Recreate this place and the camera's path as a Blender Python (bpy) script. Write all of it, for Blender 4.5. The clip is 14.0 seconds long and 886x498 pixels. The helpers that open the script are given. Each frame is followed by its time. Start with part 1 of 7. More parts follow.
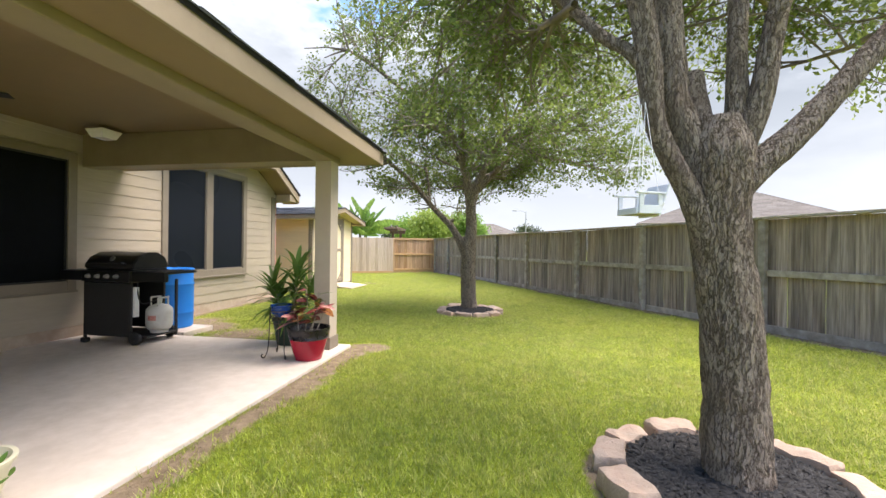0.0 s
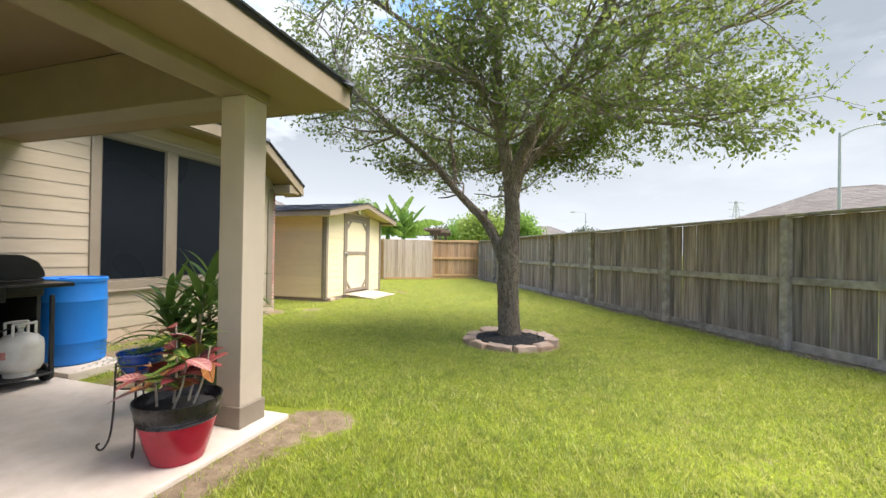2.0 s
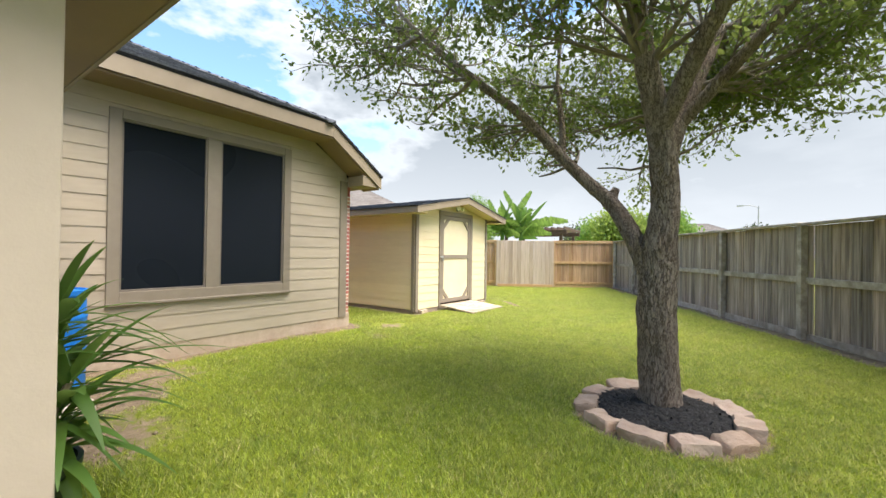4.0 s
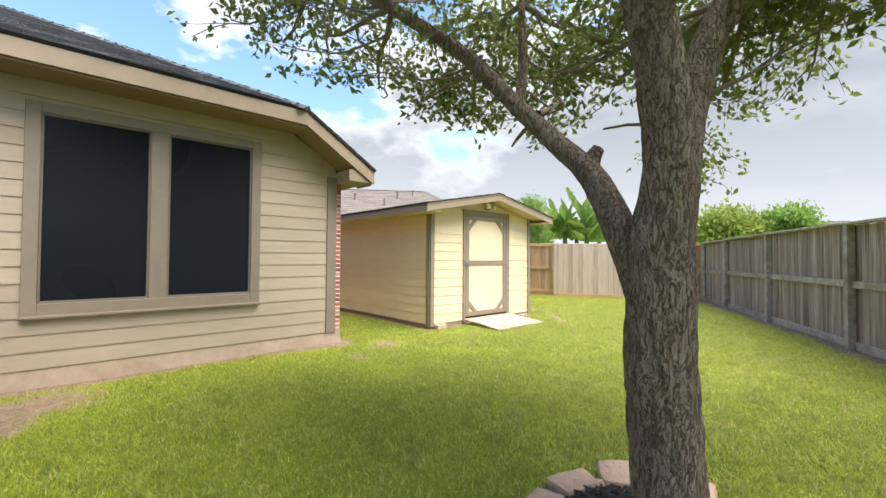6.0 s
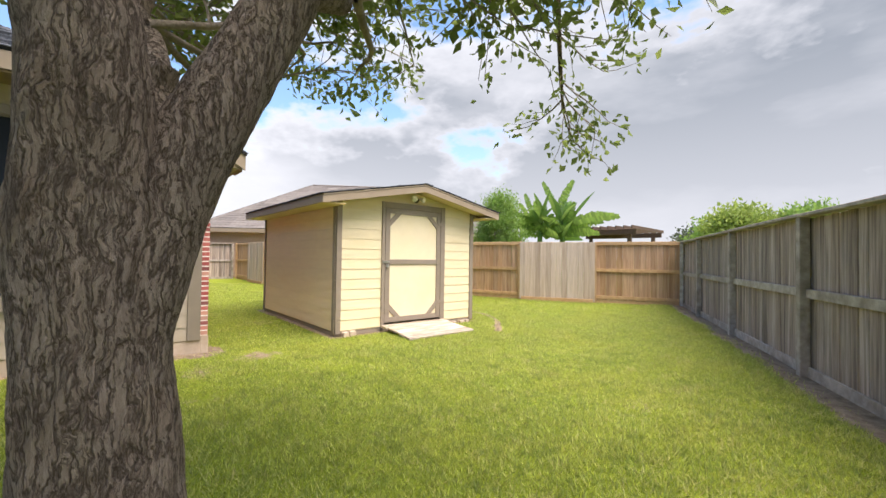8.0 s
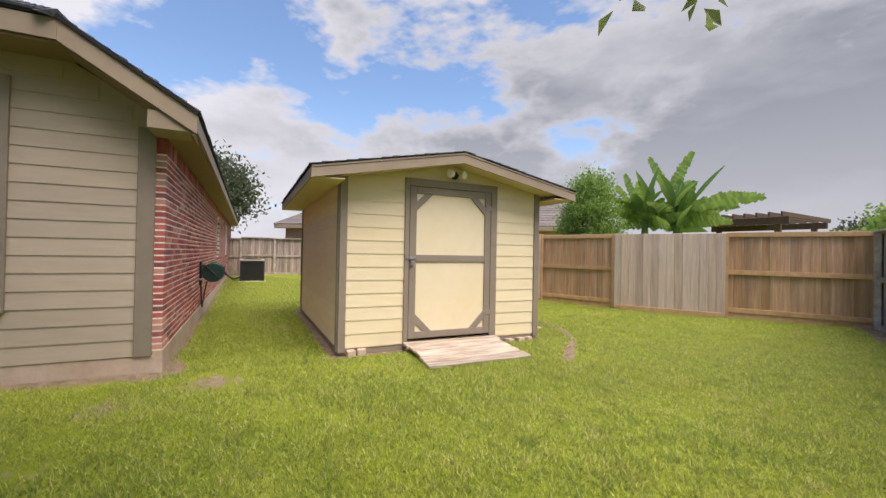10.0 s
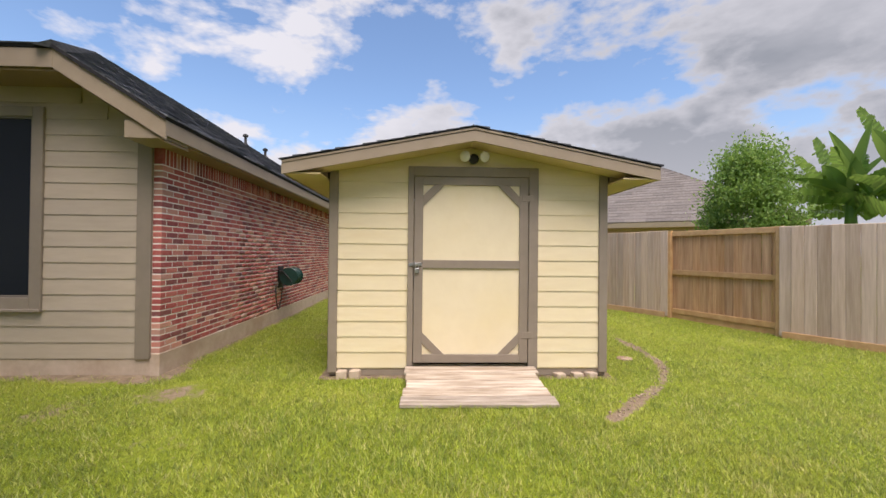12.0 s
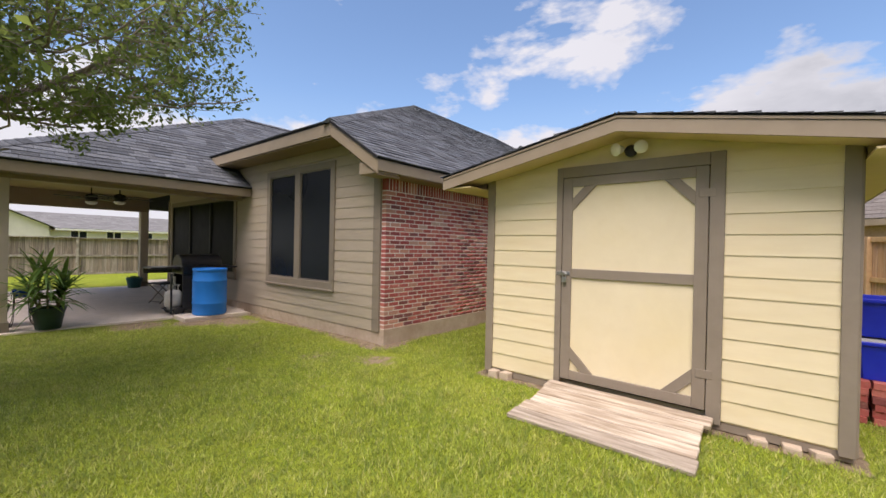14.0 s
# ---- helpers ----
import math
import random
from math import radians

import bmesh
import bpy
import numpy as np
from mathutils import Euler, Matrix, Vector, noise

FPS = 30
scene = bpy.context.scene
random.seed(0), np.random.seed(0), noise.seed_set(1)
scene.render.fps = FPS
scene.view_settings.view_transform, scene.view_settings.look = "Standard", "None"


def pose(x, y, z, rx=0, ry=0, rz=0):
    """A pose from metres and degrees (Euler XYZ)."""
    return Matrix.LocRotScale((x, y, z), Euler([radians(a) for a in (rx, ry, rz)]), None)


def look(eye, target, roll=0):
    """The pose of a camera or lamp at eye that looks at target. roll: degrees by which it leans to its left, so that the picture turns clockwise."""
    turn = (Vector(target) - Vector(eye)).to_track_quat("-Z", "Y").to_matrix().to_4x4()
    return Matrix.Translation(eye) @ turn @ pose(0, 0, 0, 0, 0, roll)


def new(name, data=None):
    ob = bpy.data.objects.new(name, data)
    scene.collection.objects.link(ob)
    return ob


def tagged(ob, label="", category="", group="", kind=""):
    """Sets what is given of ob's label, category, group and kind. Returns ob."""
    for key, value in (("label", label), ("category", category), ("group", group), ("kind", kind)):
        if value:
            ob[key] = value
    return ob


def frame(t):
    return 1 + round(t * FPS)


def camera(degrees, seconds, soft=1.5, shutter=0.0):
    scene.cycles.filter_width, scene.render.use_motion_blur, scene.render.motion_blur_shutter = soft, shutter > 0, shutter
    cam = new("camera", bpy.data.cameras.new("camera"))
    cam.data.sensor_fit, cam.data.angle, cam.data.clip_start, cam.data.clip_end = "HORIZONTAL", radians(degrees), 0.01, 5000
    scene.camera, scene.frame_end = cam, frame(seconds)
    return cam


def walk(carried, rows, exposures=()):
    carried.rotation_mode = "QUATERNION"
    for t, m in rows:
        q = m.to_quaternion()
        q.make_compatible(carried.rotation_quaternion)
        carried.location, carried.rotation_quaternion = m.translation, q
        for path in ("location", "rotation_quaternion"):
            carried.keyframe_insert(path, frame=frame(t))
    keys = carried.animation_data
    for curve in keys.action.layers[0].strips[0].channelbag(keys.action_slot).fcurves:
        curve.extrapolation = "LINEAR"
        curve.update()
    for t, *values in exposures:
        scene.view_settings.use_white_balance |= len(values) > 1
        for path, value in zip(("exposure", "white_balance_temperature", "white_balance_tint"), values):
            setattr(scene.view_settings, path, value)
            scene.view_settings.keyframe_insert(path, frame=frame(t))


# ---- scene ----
cam = camera(95.0, 14.0)
METRES, EYE, TILT, LEAN, TURN = 14.52, 1.289, 0.0, 0.0, 9.6
ROWS = [
    (0.0, 0.0, 0.0, 0.0, -0.0, 0.02, -0.69),
    (0.5, 0.0113, 0.0424, -0.0022, 1.83, 0.19, -0.61),
    (1.0, 0.0171, 0.0824, -0.0014, 3.33, 0.3, -0.66),
    (1.5, 0.0237, 0.1226, -0.0008, 5.1, 0.42, -0.76),
    (2.0, 0.0258, 0.1638, -0.0007, 7.72, 0.46, -0.86),
    (2.5, 0.0256, 0.2039, 0.0021, 11.28, 0.46, -0.92),
    (3.0, 0.0259, 0.244, 0.0025, 15.86, 0.48, -0.9),
    (3.5, 0.0214, 0.2797, 0.0019, 21.02, 0.46, -0.89),
    (6.0, 0.0613, 0.4339, 0.0018, 38.07, 1.23, -0.4),
    (6.5, 0.0839, 0.461, 0.0032, 38.91, 1.37, -0.39),
    (7.0, 0.1075, 0.4913, 0.0033, 39.29, 1.34, -0.51),
    (7.5, 0.1174, 0.5268, 0.0029, 39.57, 1.25, -0.66),
    (10.0, 0.0633, 0.7015, 0.0006, 54.75, 0.53, -1.09),
    (10.5, 0.0554, 0.7363, 0.0026, 60.29, 0.46, -0.96),
    (11.0, 0.0476, 0.7712, 0.0003, 65.92, 0.51, -0.79),
    (11.5, 0.0455, 0.8068, 0.0012, 71.73, 0.53, -0.62),
    (12.0, 0.0457, 0.8482, 0.0038, 78.08, 0.54, -0.57),
    (12.5, 0.0431, 0.8863, 0.0081, 85.68, 0.45, -0.65),
    (13.0, 0.0382, 0.9206, 0.01, 94.75, 0.35, -0.83),
    (13.5, 0.0315, 0.9413, 0.01, 106.61, 0.04, -1.0),
    (14.0, 0.0331, 0.9591, 0.0113, 119.89, -0.25, -1.18),
]
walk(cam, [(t, pose(0, 0, EYE, TILT, LEAN, TURN) @ pose(METRES * x, METRES * y, METRES * z, 90 + pitch, roll, yaw)) for t, x, y, z, yaw, pitch, roll in ROWS],
     exposures=[(0.0, 1.08, 6500, 17), (3.5, 0.97, 6500, 13), (7.5, 0.83, 6600, 18), (10.0, 0.18, 6600, 22), (14.0, 0.13, 6600, 22)])

# ---- light and sky ----
SUN_DIR = Vector((0.42, 0.12, 0.90)).normalized()
sun = new("sun", bpy.data.lights.new("sun", "SUN"))
sun.data.energy, sun.data.angle, sun.data.color = 5.2, radians(54), (1.0, 0.915, 0.79)
sun.matrix_world = look((0, 0, 30), Vector((0, 0, 30)) - SUN_DIR)


def link(nt, a, b):
    nt.links.new(a, b)


def node(nt, kind, **inputs):
    n = nt.nodes.new(kind)
    for key, value in inputs.items():
        n.inputs[key.replace("_", " ")].default_value = value
    return n


def math_node(nt, op, a, b=None, c=None, clamp=False):
    n = nt.nodes.new("ShaderNodeMath")
    n.operation, n.use_clamp = op, clamp
    for i, v in enumerate((a, b, c)):
        if v is None:
            continue
        if isinstance(v, (int, float)):
            n.inputs[i].default_value = v
        else:
            nt.links.new(v, n.inputs[i])
    return n.outputs[0]


def mix_col(nt, fac, a, b, mode="MIX"):
    n = nt.nodes.new("ShaderNodeMix")
    n.data_type, n.blend_type = "RGBA", mode
    for sock, v in ((n.inputs[0], fac), (n.inputs[6], a), (n.inputs[7], b)):
        if isinstance(v, (int, float)):
            sock.default_value = v
        elif isinstance(v, tuple):
            sock.default_value = (*v[:3], 1)
        else:
            nt.links.new(v, sock)
    return n.outputs[2]


def ramp(nt, fac, lo, hi):
    n = nt.nodes.new("ShaderNodeMapRange")
    n.inputs[1].default_value, n.inputs[2].default_value = lo, hi
    nt.links.new(fac, n.inputs[0])
    return n.outputs[0]


def build_sky():
    world = bpy.data.worlds.new("sky")
    scene.world, world.use_nodes = world, True
    nt = world.node_tree
    nt.nodes.clear()
    sky = nt.nodes.new("ShaderNodeTexSky")
    sky.sky_type, sky.sun_disc = "NISHITA", False
    sky.sun_elevation = math.asin(SUN_DIR.z)
    sky.sun_rotation = math.atan2(SUN_DIR.x, SUN_DIR.y)
    sky.air_density, sky.dust_density, sky.ozone_density = 1.0, 0.6, 1.5
    co = nt.nodes.new("ShaderNodeTexCoord")
    sep = nt.nodes.new("ShaderNodeSeparateXYZ")
    link(nt, co.outputs["Generated"], sep.inputs[0])
    x, y, z = sep.outputs
    # heaped clouds, thicker towards +y and +x, their bases grey
    up = math_node(nt, "MAXIMUM", z, 0.0)
    mp0 = node(nt, "ShaderNodeMapping", Scale=(1.0, 1.0, 2.3), Location=(0.35, 0.1, 0.25))
    link(nt, co.outputs["Generated"], mp0.inputs[0])
    n1 = node(nt, "ShaderNodeTexNoise", Scale=2.3, Detail=10.0, Roughness=0.57, Distortion=0.1)
    link(nt, mp0.outputs[0], n1.inputs["Vector"])
    n2 = node(nt, "ShaderNodeTexNoise", Scale=1.5, Detail=6.0, Roughness=0.55)
    mp = node(nt, "ShaderNodeMapping", Scale=(1.0, 1.0, 2.8), Location=(3.7, 1.9, 0.4))
    link(nt, co.outputs["Generated"], mp.inputs[0])
    link(nt, mp.outputs[0], n2.inputs["Vector"])
    lean = math_node(nt, "MULTIPLY_ADD", y, 0.085, math_node(nt, "MULTIPLY", x, 0.045))
    tone = math_node(nt, "MULTIPLY_ADD", y, 0.080, math_node(nt, "MULTIPLY", x, -0.012))
    cover = math_node(nt, "ADD", n1.outputs["Fac"], lean)
    cover = math_node(nt, "ADD", cover, math_node(nt, "MULTIPLY_ADD", up, -0.50, 0.235))
    vor = node(nt, "ShaderNodeTexVoronoi", Scale=5.5, Detail=3.0, Roughness=0.6, Lacunarity=2.3)
    vor.feature, vor.normalize = "SMOOTH_F1", True
    vor.inputs["Smoothness"].default_value = 0.6
    mp1 = node(nt, "ShaderNodeMapping", Scale=(1.0, 1.0, 1.6))
    wob = mix_col(nt, 0.10, co.outputs["Generated"], n2.outputs["Color"], "ADD")
    link(nt, wob, mp1.inputs[0])
    link(nt, mp1.outputs[0], vor.inputs["Vector"])
    puff = math_node(nt, "SUBTRACT", 0.32, vor.outputs["Distance"])
    cover = math_node(nt, "ADD", cover, math_node(nt, "MULTIPLY", puff, 0.38))
    mask = ramp(nt, cover, 0.49, 0.56)
    thick = math_node(nt, "MULTIPLY", ramp(nt, math_node(nt, "MULTIPLY_ADD", tone, 3.0, n2.outputs["Fac"]), 0.46, 0.76), ramp(nt, cover, 0.52, 0.64))
    thick = math_node(nt, "MULTIPLY", thick, math_node(nt, "MULTIPLY_ADD", ramp(nt, z, 0.04, 0.36), 0.75, 0.25))
    cloud = mix_col(nt, thick, mix_col(nt, ramp(nt, tone, -0.018, 0.085), (0.72, 0.765, 0.79), (0.50, 0.54, 0.565)), (0.245, 0.285, 0.32))
    blue = mix_col(nt, 1.0, sky.outputs[0], (0.165, 0.188, 0.19), "MULTIPLY")
    haze = math_node(nt, "MULTIPLY", ramp(nt, z, 0.34, -0.02), 0.6)
    blue = mix_col(nt, haze, blue, (0.41, 0.53, 0.62))
    out = mix_col(nt, mask, blue, cloud)
    bg = node(nt, "ShaderNodeBackground", Strength=1.0)
    link(nt, out, bg.inputs[0])
    o = nt.nodes.new("ShaderNodeOutputWorld")
    link(nt, bg.outputs[0], o.inputs[0])


build_sky()

# ---- materials ----


def surf(name, c1, c2, scale=8.0, rough=0.7, bump=0.15, bump_scale=60.0, metallic=0.0, stretch=(1, 1, 1), stain=None, stain_scale=1.2,
         stain_amount=0.5, vary=0.0, detail=6.0, spec=0.5, island=False, dist=0.01):
    """A painted, wooden, mineral or metal surface: a fine grain of two tones, broad stains, relief, and a change from piece to piece."""
    m = bpy.data.materials.new(name)
    m.use_nodes = True
    nt = m.node_tree
    b = nt.nodes["Principled BSDF"]
    co = nt.nodes.new("ShaderNodeTexCoord")
    info = nt.nodes.new("ShaderNodeObjectInfo")
    rnd = info.outputs["Random"]
    if island:
        geo = nt.nodes.new("ShaderNodeNewGeometry")
        rnd = geo.outputs["Random Per Island"]
    off = nt.nodes.new("ShaderNodeCombineXYZ")
    for i, k in enumerate((37.0, 53.0, 71.0)):
        link(nt, math_node(nt, "MULTIPLY", rnd, k), off.inputs[i])
    add = nt.nodes.new("ShaderNodeVectorMath")
    link(nt, co.outputs["Object"], add.inputs[0])
    if vary:
        link(nt, off.outputs[0], add.inputs[1])
    mp = node(nt, "ShaderNodeMapping", Scale=stretch)
    link(nt, add.outputs[0], mp.inputs[0])
    grain = node(nt, "ShaderNodeTexNoise", Scale=scale, Detail=detail, Roughness=0.62)
    link(nt, mp.outputs[0], grain.inputs["Vector"])
    col = mix_col(nt, ramp(nt, grain.outputs["Fac"], 0.32, 0.68), c1, c2)
    if stain:
        big = node(nt, "ShaderNodeTexNoise", Scale=stain_scale, Detail=5.0, Roughness=0.6)
        link(nt, mp.outputs[0], big.inputs["Vector"])
        f = math_node(nt, "MULTIPLY", ramp(nt, big.outputs["Fac"], 0.48, 0.72), stain_amount)
        col = mix_col(nt, f, col, stain)
    if vary:
        hsv = nt.nodes.new("ShaderNodeHueSaturation")
        link(nt, math_node(nt, "MULTIPLY_ADD", rnd, vary * 2, 1 - vary), hsv.inputs["Value"])
        rnd2 = math_node(nt, "FRACT", math_node(nt, "MULTIPLY", rnd, 7.31))
        link(nt, math_node(nt, "MULTIPLY_ADD", rnd2, vary, 1 - vary / 2), hsv.inputs["Saturation"])
        link(nt, col, hsv.inputs["Color"])
        col = hsv.outputs[0]
    link(nt, col, b.inputs["Base Color"])
    b.inputs["Metallic"].default_value = metallic
    b.inputs["Specular IOR Level"].default_value = spec
    link(nt, math_node(nt, "MULTIPLY_ADD", grain.outputs["Fac"], 0.25, rough - 0.12, clamp=True), b.inputs["Roughness"])
    if bump:
        fine = node(nt, "ShaderNodeTexNoise", Scale=bump_scale, Detail=4.0, Roughness=0.6)
        link(nt, mp.outputs[0], fine.inputs["Vector"])
        bp = node(nt, "ShaderNodeBump", Strength=bump, Distance=dist)
        link(nt, math_node(nt, "ADD", fine.outputs["Fac"], math_node(nt, "MULTIPLY", grain.outputs["Fac"], 0.7)), bp.inputs["Height"])
        link(nt, bp.outputs[0], b.inputs["Normal"])
    return m


M = {}
M["siding"] = surf("siding_paint", (0.415, 0.35, 0.268), (0.46, 0.39, 0.302), 3, 0.6, 0.12, 90, stretch=(6, 1, 6), stain=(0.38, 0.32, 0.25), stain_amount=0.3, vary=0.05)
M["shed_siding"] = surf("shed_paint", (0.74, 0.64, 0.42), (0.78, 0.685, 0.46), 3, 0.6, 0.12, 90, stretch=(6, 1, 6), stain=(0.70, 0.55, 0.28), stain_amount=0.25, vary=0.03)
M["shed_panel"] = surf("door_panel_paint", (0.75, 0.66, 0.45), (0.79, 0.70, 0.485), 5, 0.55, 0.1, 120, stain=(0.72, 0.60, 0.30), stain_amount=0.35)
M["trim"] = surf("taupe_trim", (0.235, 0.195, 0.150), (0.27, 0.225, 0.175), 6, 0.6, 0.12, 80, stain=(0.19, 0.16, 0.12), stain_amount=0.3, vary=0.04)
M["fascia"] = surf("tan_fascia", (0.27, 0.215, 0.15), (0.31, 0.25, 0.18), 4, 0.6, 0.1, 80, stain=(0.33, 0.27, 0.19), stain_amount=0.35)
# fascia tan darkened all over, standing for shade on the beams inside the porch
M["beam"] = surf("beam_paint_shaded", (0.25, 0.195, 0.13), (0.29, 0.23, 0.155), 4, 0.6, 0.1, 80, stain=(0.22, 0.17, 0.11), stain_amount=0.35)
# brown paint, deepened to stand for the shade under ceiling and eaves
M["soffit"] = surf("soffit_paint_shaded", (0.235, 0.165, 0.092), (0.27, 0.19, 0.108), 3, 0.65, 0.1, 60, stain=(0.21, 0.14, 0.075), stain_amount=0.4)
M["post"] = surf("post_paint", (0.47, 0.405, 0.325), (0.52, 0.45, 0.365), 4, 0.6, 0.1, 70, stain=(0.40, 0.34, 0.26), stain_amount=0.3)
M["mortar"] = surf("mortar", (0.74, 0.69, 0.63), (0.82, 0.78, 0.72), 30, 0.9, 0.4, 200, stain=(0.42, 0.38, 0.33))
M["concrete"] = surf("patio_concrete", (0.65, 0.56, 0.475), (0.75, 0.66, 0.58), 9, 0.8, 0.2, 150, stain=(0.48, 0.42, 0.35), stain_scale=0.9, stain_amount=0.5)
M["foundation"] = surf("foundation", (0.44, 0.35, 0.26), (0.55, 0.45, 0.35), 7, 0.9, 0.35, 70, stain=(0.34, 0.22, 0.14), stain_scale=1.5, stain_amount=0.6)
M["mulch"] = surf("mulch", (0.012, 0.012, 0.013), (0.04, 0.038, 0.037), 25, 0.85, 0.4, 80, vary=0.3, island=True)
M["stone"] = surf("edging_stone", (0.42, 0.285, 0.205), (0.56, 0.42, 0.32), 7, 0.85, 0.6, 40, stain=(0.36, 0.29, 0.22), stain_scale=4, stain_amount=0.7, vary=0.16, dist=0.02)
M["old_wood"] = surf("weathered_fence", (0.19, 0.150, 0.125), (0.50, 0.415, 0.355), 2.0, 0.9, 0.5, 22, stretch=(16, 16, 0.7), stain=(0.10, 0.082, 0.073), stain_scale=0.6, stain_amount=0.75, vary=0.26, spec=0.25)
M["old_rail"] = surf("weathered_rail", (0.28, 0.24, 0.20), (0.50, 0.445, 0.39), 3, 0.9, 0.4, 30, stretch=(3, 3, 3), stain=(0.15, 0.13, 0.095), stain_amount=0.6, vary=0.14, spec=0.25)
M["new_wood"] = surf("cedar_fence", (0.38, 0.215, 0.115), (0.57, 0.375, 0.22), 2.2, 0.85, 0.35, 22, stretch=(12, 12, 0.7), stain=(0.24, 0.13, 0.065), stain_scale=0.8, stain_amount=0.6, vary=0.14, spec=0.3)
M["new_rail"] = surf("cedar_rail", (0.46, 0.28, 0.135), (0.57, 0.38, 0.20), 3, 0.85, 0.35, 30, stretch=(3, 3, 3), vary=0.1, spec=0.3)
M["grey_wood"] = surf("greyed_cedar", (0.42, 0.32, 0.24), (0.58, 0.465, 0.37), 2.2, 0.85, 0.35, 22, stretch=(12, 12, 0.7), stain=(0.30, 0.21, 0.145), stain_scale=0.8, stain_amount=0.6, vary=0.18)
M["ramp"] = surf("ramp_wood", (0.24, 0.185, 0.13), (0.62, 0.54, 0.44), 2.5, 0.85, 0.5, 30, stretch=(9, 0.8, 9), stain=(0.22, 0.155, 0.10), stain_scale=1.3, stain_amount=0.7, vary=0.15)
M["shingle"] = surf("asphalt_shingle", (0.066, 0.074, 0.088), (0.15, 0.16, 0.178), 40, 0.95, 0.5, 300, vary=0.36, island=True, spec=0.2)
M["shingle_edge"] = surf("shingle_edge", (0.014, 0.014, 0.016), (0.03, 0.03, 0.034), 30, 0.9, 0.4, 120, spec=0.2)
M["n_shingle"] = surf("brown_shingle", (0.135, 0.12, 0.107), (0.20, 0.182, 0.165), 12, 0.95, 0.4, 90, vary=0.16, island=True, spec=0.2)
M["limb"] = surf("limb_bark", (0.165, 0.135, 0.105), (0.30, 0.26, 0.215), 9, 0.95, 0.9, 30, stretch=(1, 1, 0.6), stain=(0.10, 0.08, 0.06), stain_scale=3, stain_amount=0.6, dist=0.02)
M["white_paint"] = surf("white_paint", (0.74, 0.74, 0.72), (0.80, 0.80, 0.78), 9, 0.5, 0.1, 80, stain=(0.6, 0.6, 0.57))
M["black_metal"] = surf("black_enamel", (0.006, 0.006, 0.007), (0.013, 0.013, 0.014), 20, 0.32, 0.03, 200)
M["black_matte"] = surf("black_matte", (0.011, 0.011, 0.012), (0.022, 0.022, 0.023), 20, 0.6, 0.1, 150)
M["steel"] = surf("steel", (0.52, 0.52, 0.52), (0.62, 0.62, 0.62), 30, 0.35, 0.05, 200, metallic=1.0)
M["blue_plastic"] = surf("blue_drum", (0.004, 0.19, 0.68), (0.008, 0.22, 0.75), 5, 0.5, 0.04, 40, stain=(0.02, 0.11, 0.38), stain_amount=0.3)
M["bin_plastic"] = surf("blue_bin", (0.006, 0.020, 0.48), (0.010, 0.03, 0.56), 5, 0.4, 0.03, 40)
M["dark_glass"] = surf("solar_screen", (0.010, 0.0135, 0.019), (0.012, 0.0155, 0.022), 0.8, 0.3, 0.0, 40, spec=0.13, detail=0.0)
M["black_screen"] = surf("black_screen", (0.004, 0.005, 0.006), (0.006, 0.007, 0.009), 4, 0.5, 0.0, 40, spec=0.06)
M["green_pot"] = surf("dark_green_pot", (0.008, 0.03, 0.022), (0.014, 0.045, 0.033), 8, 0.45, 0.05, 50)


def brick_mat(name, island):
    m = bpy.data.materials.new(name)
    m.use_nodes = True
    nt = m.node_tree
    b = nt.nodes["Principled BSDF"]
    src = nt.nodes.new("ShaderNodeNewGeometry" if island else "ShaderNodeObjectInfo")
    rnd = src.outputs["Random Per Island" if island else "Random"]
    cr = nt.nodes.new("ShaderNodeValToRGB")
    cr.color_ramp.elements[0].position, cr.color_ramp.elements[0].color = 0.0, (0.20, 0.060, 0.055, 1)
    cr.color_ramp.elements[1].position, cr.color_ramp.elements[1].color = 1.0, (0.50, 0.36, 0.30, 1)
    for pos, c in ((0.10, (0.21, 0.07, 0.07)), (0.18, (0.28, 0.060, 0.058)), (0.5, (0.41, 0.095, 0.082)), (0.72, (0.47, 0.14, 0.115)), (0.88, (0.57, 0.28, 0.21)), (0.97, (0.46, 0.24, 0.19))):
        e = cr.color_ramp.elements.new(pos)
        e.color = (*c, 1)
    link(nt, rnd, cr.inputs[0])
    co = nt.nodes.new("ShaderNodeTexCoord")
    n = node(nt, "ShaderNodeTexNoise", Scale=14.0, Detail=8.0, Roughness=0.7)
    off = nt.nodes.new("ShaderNodeVectorMath")
    sc = nt.nodes.new("ShaderNodeCombineXYZ")
    link(nt, math_node(nt, "MULTIPLY", rnd, 91.0), sc.inputs[0])
    link(nt, co.outputs["Object"], off.inputs[0])
    link(nt, sc.outputs[0], off.inputs[1])
    link(nt, off.outputs[0], n.inputs["Vector"])
    c = mix_col(nt, math_node(nt, "MULTIPLY", ramp(nt, n.outputs["Fac"], 0.5, 0.75), 0.3), cr.outputs[0], (0.50, 0.33, 0.27))
    c = mix_col(nt, math_node(nt, "MULTIPLY", ramp(nt, n.outputs["Fac"], 0.46, 0.3), 0.35), c, (0.14, 0.05, 0.05))
    link(nt, c, b.inputs["Base Color"])
    b.inputs["Roughness"].default_value = 0.85
    n3 = node(nt, "ShaderNodeTexNoise", Scale=110.0, Detail=4.0)
    link(nt, off.outputs[0], n3.inputs["Vector"])
    bp = node(nt, "ShaderNodeBump", Strength=0.45, Distance=0.008)
    link(nt, n3.outputs["Fac"], bp.inputs["Height"])
    link(nt, bp.outputs[0], b.inputs["Normal"])
    return m


M["brick"] = brick_mat("red_brick", False)
M["brick_far"] = brick_mat("red_brick_far", True)


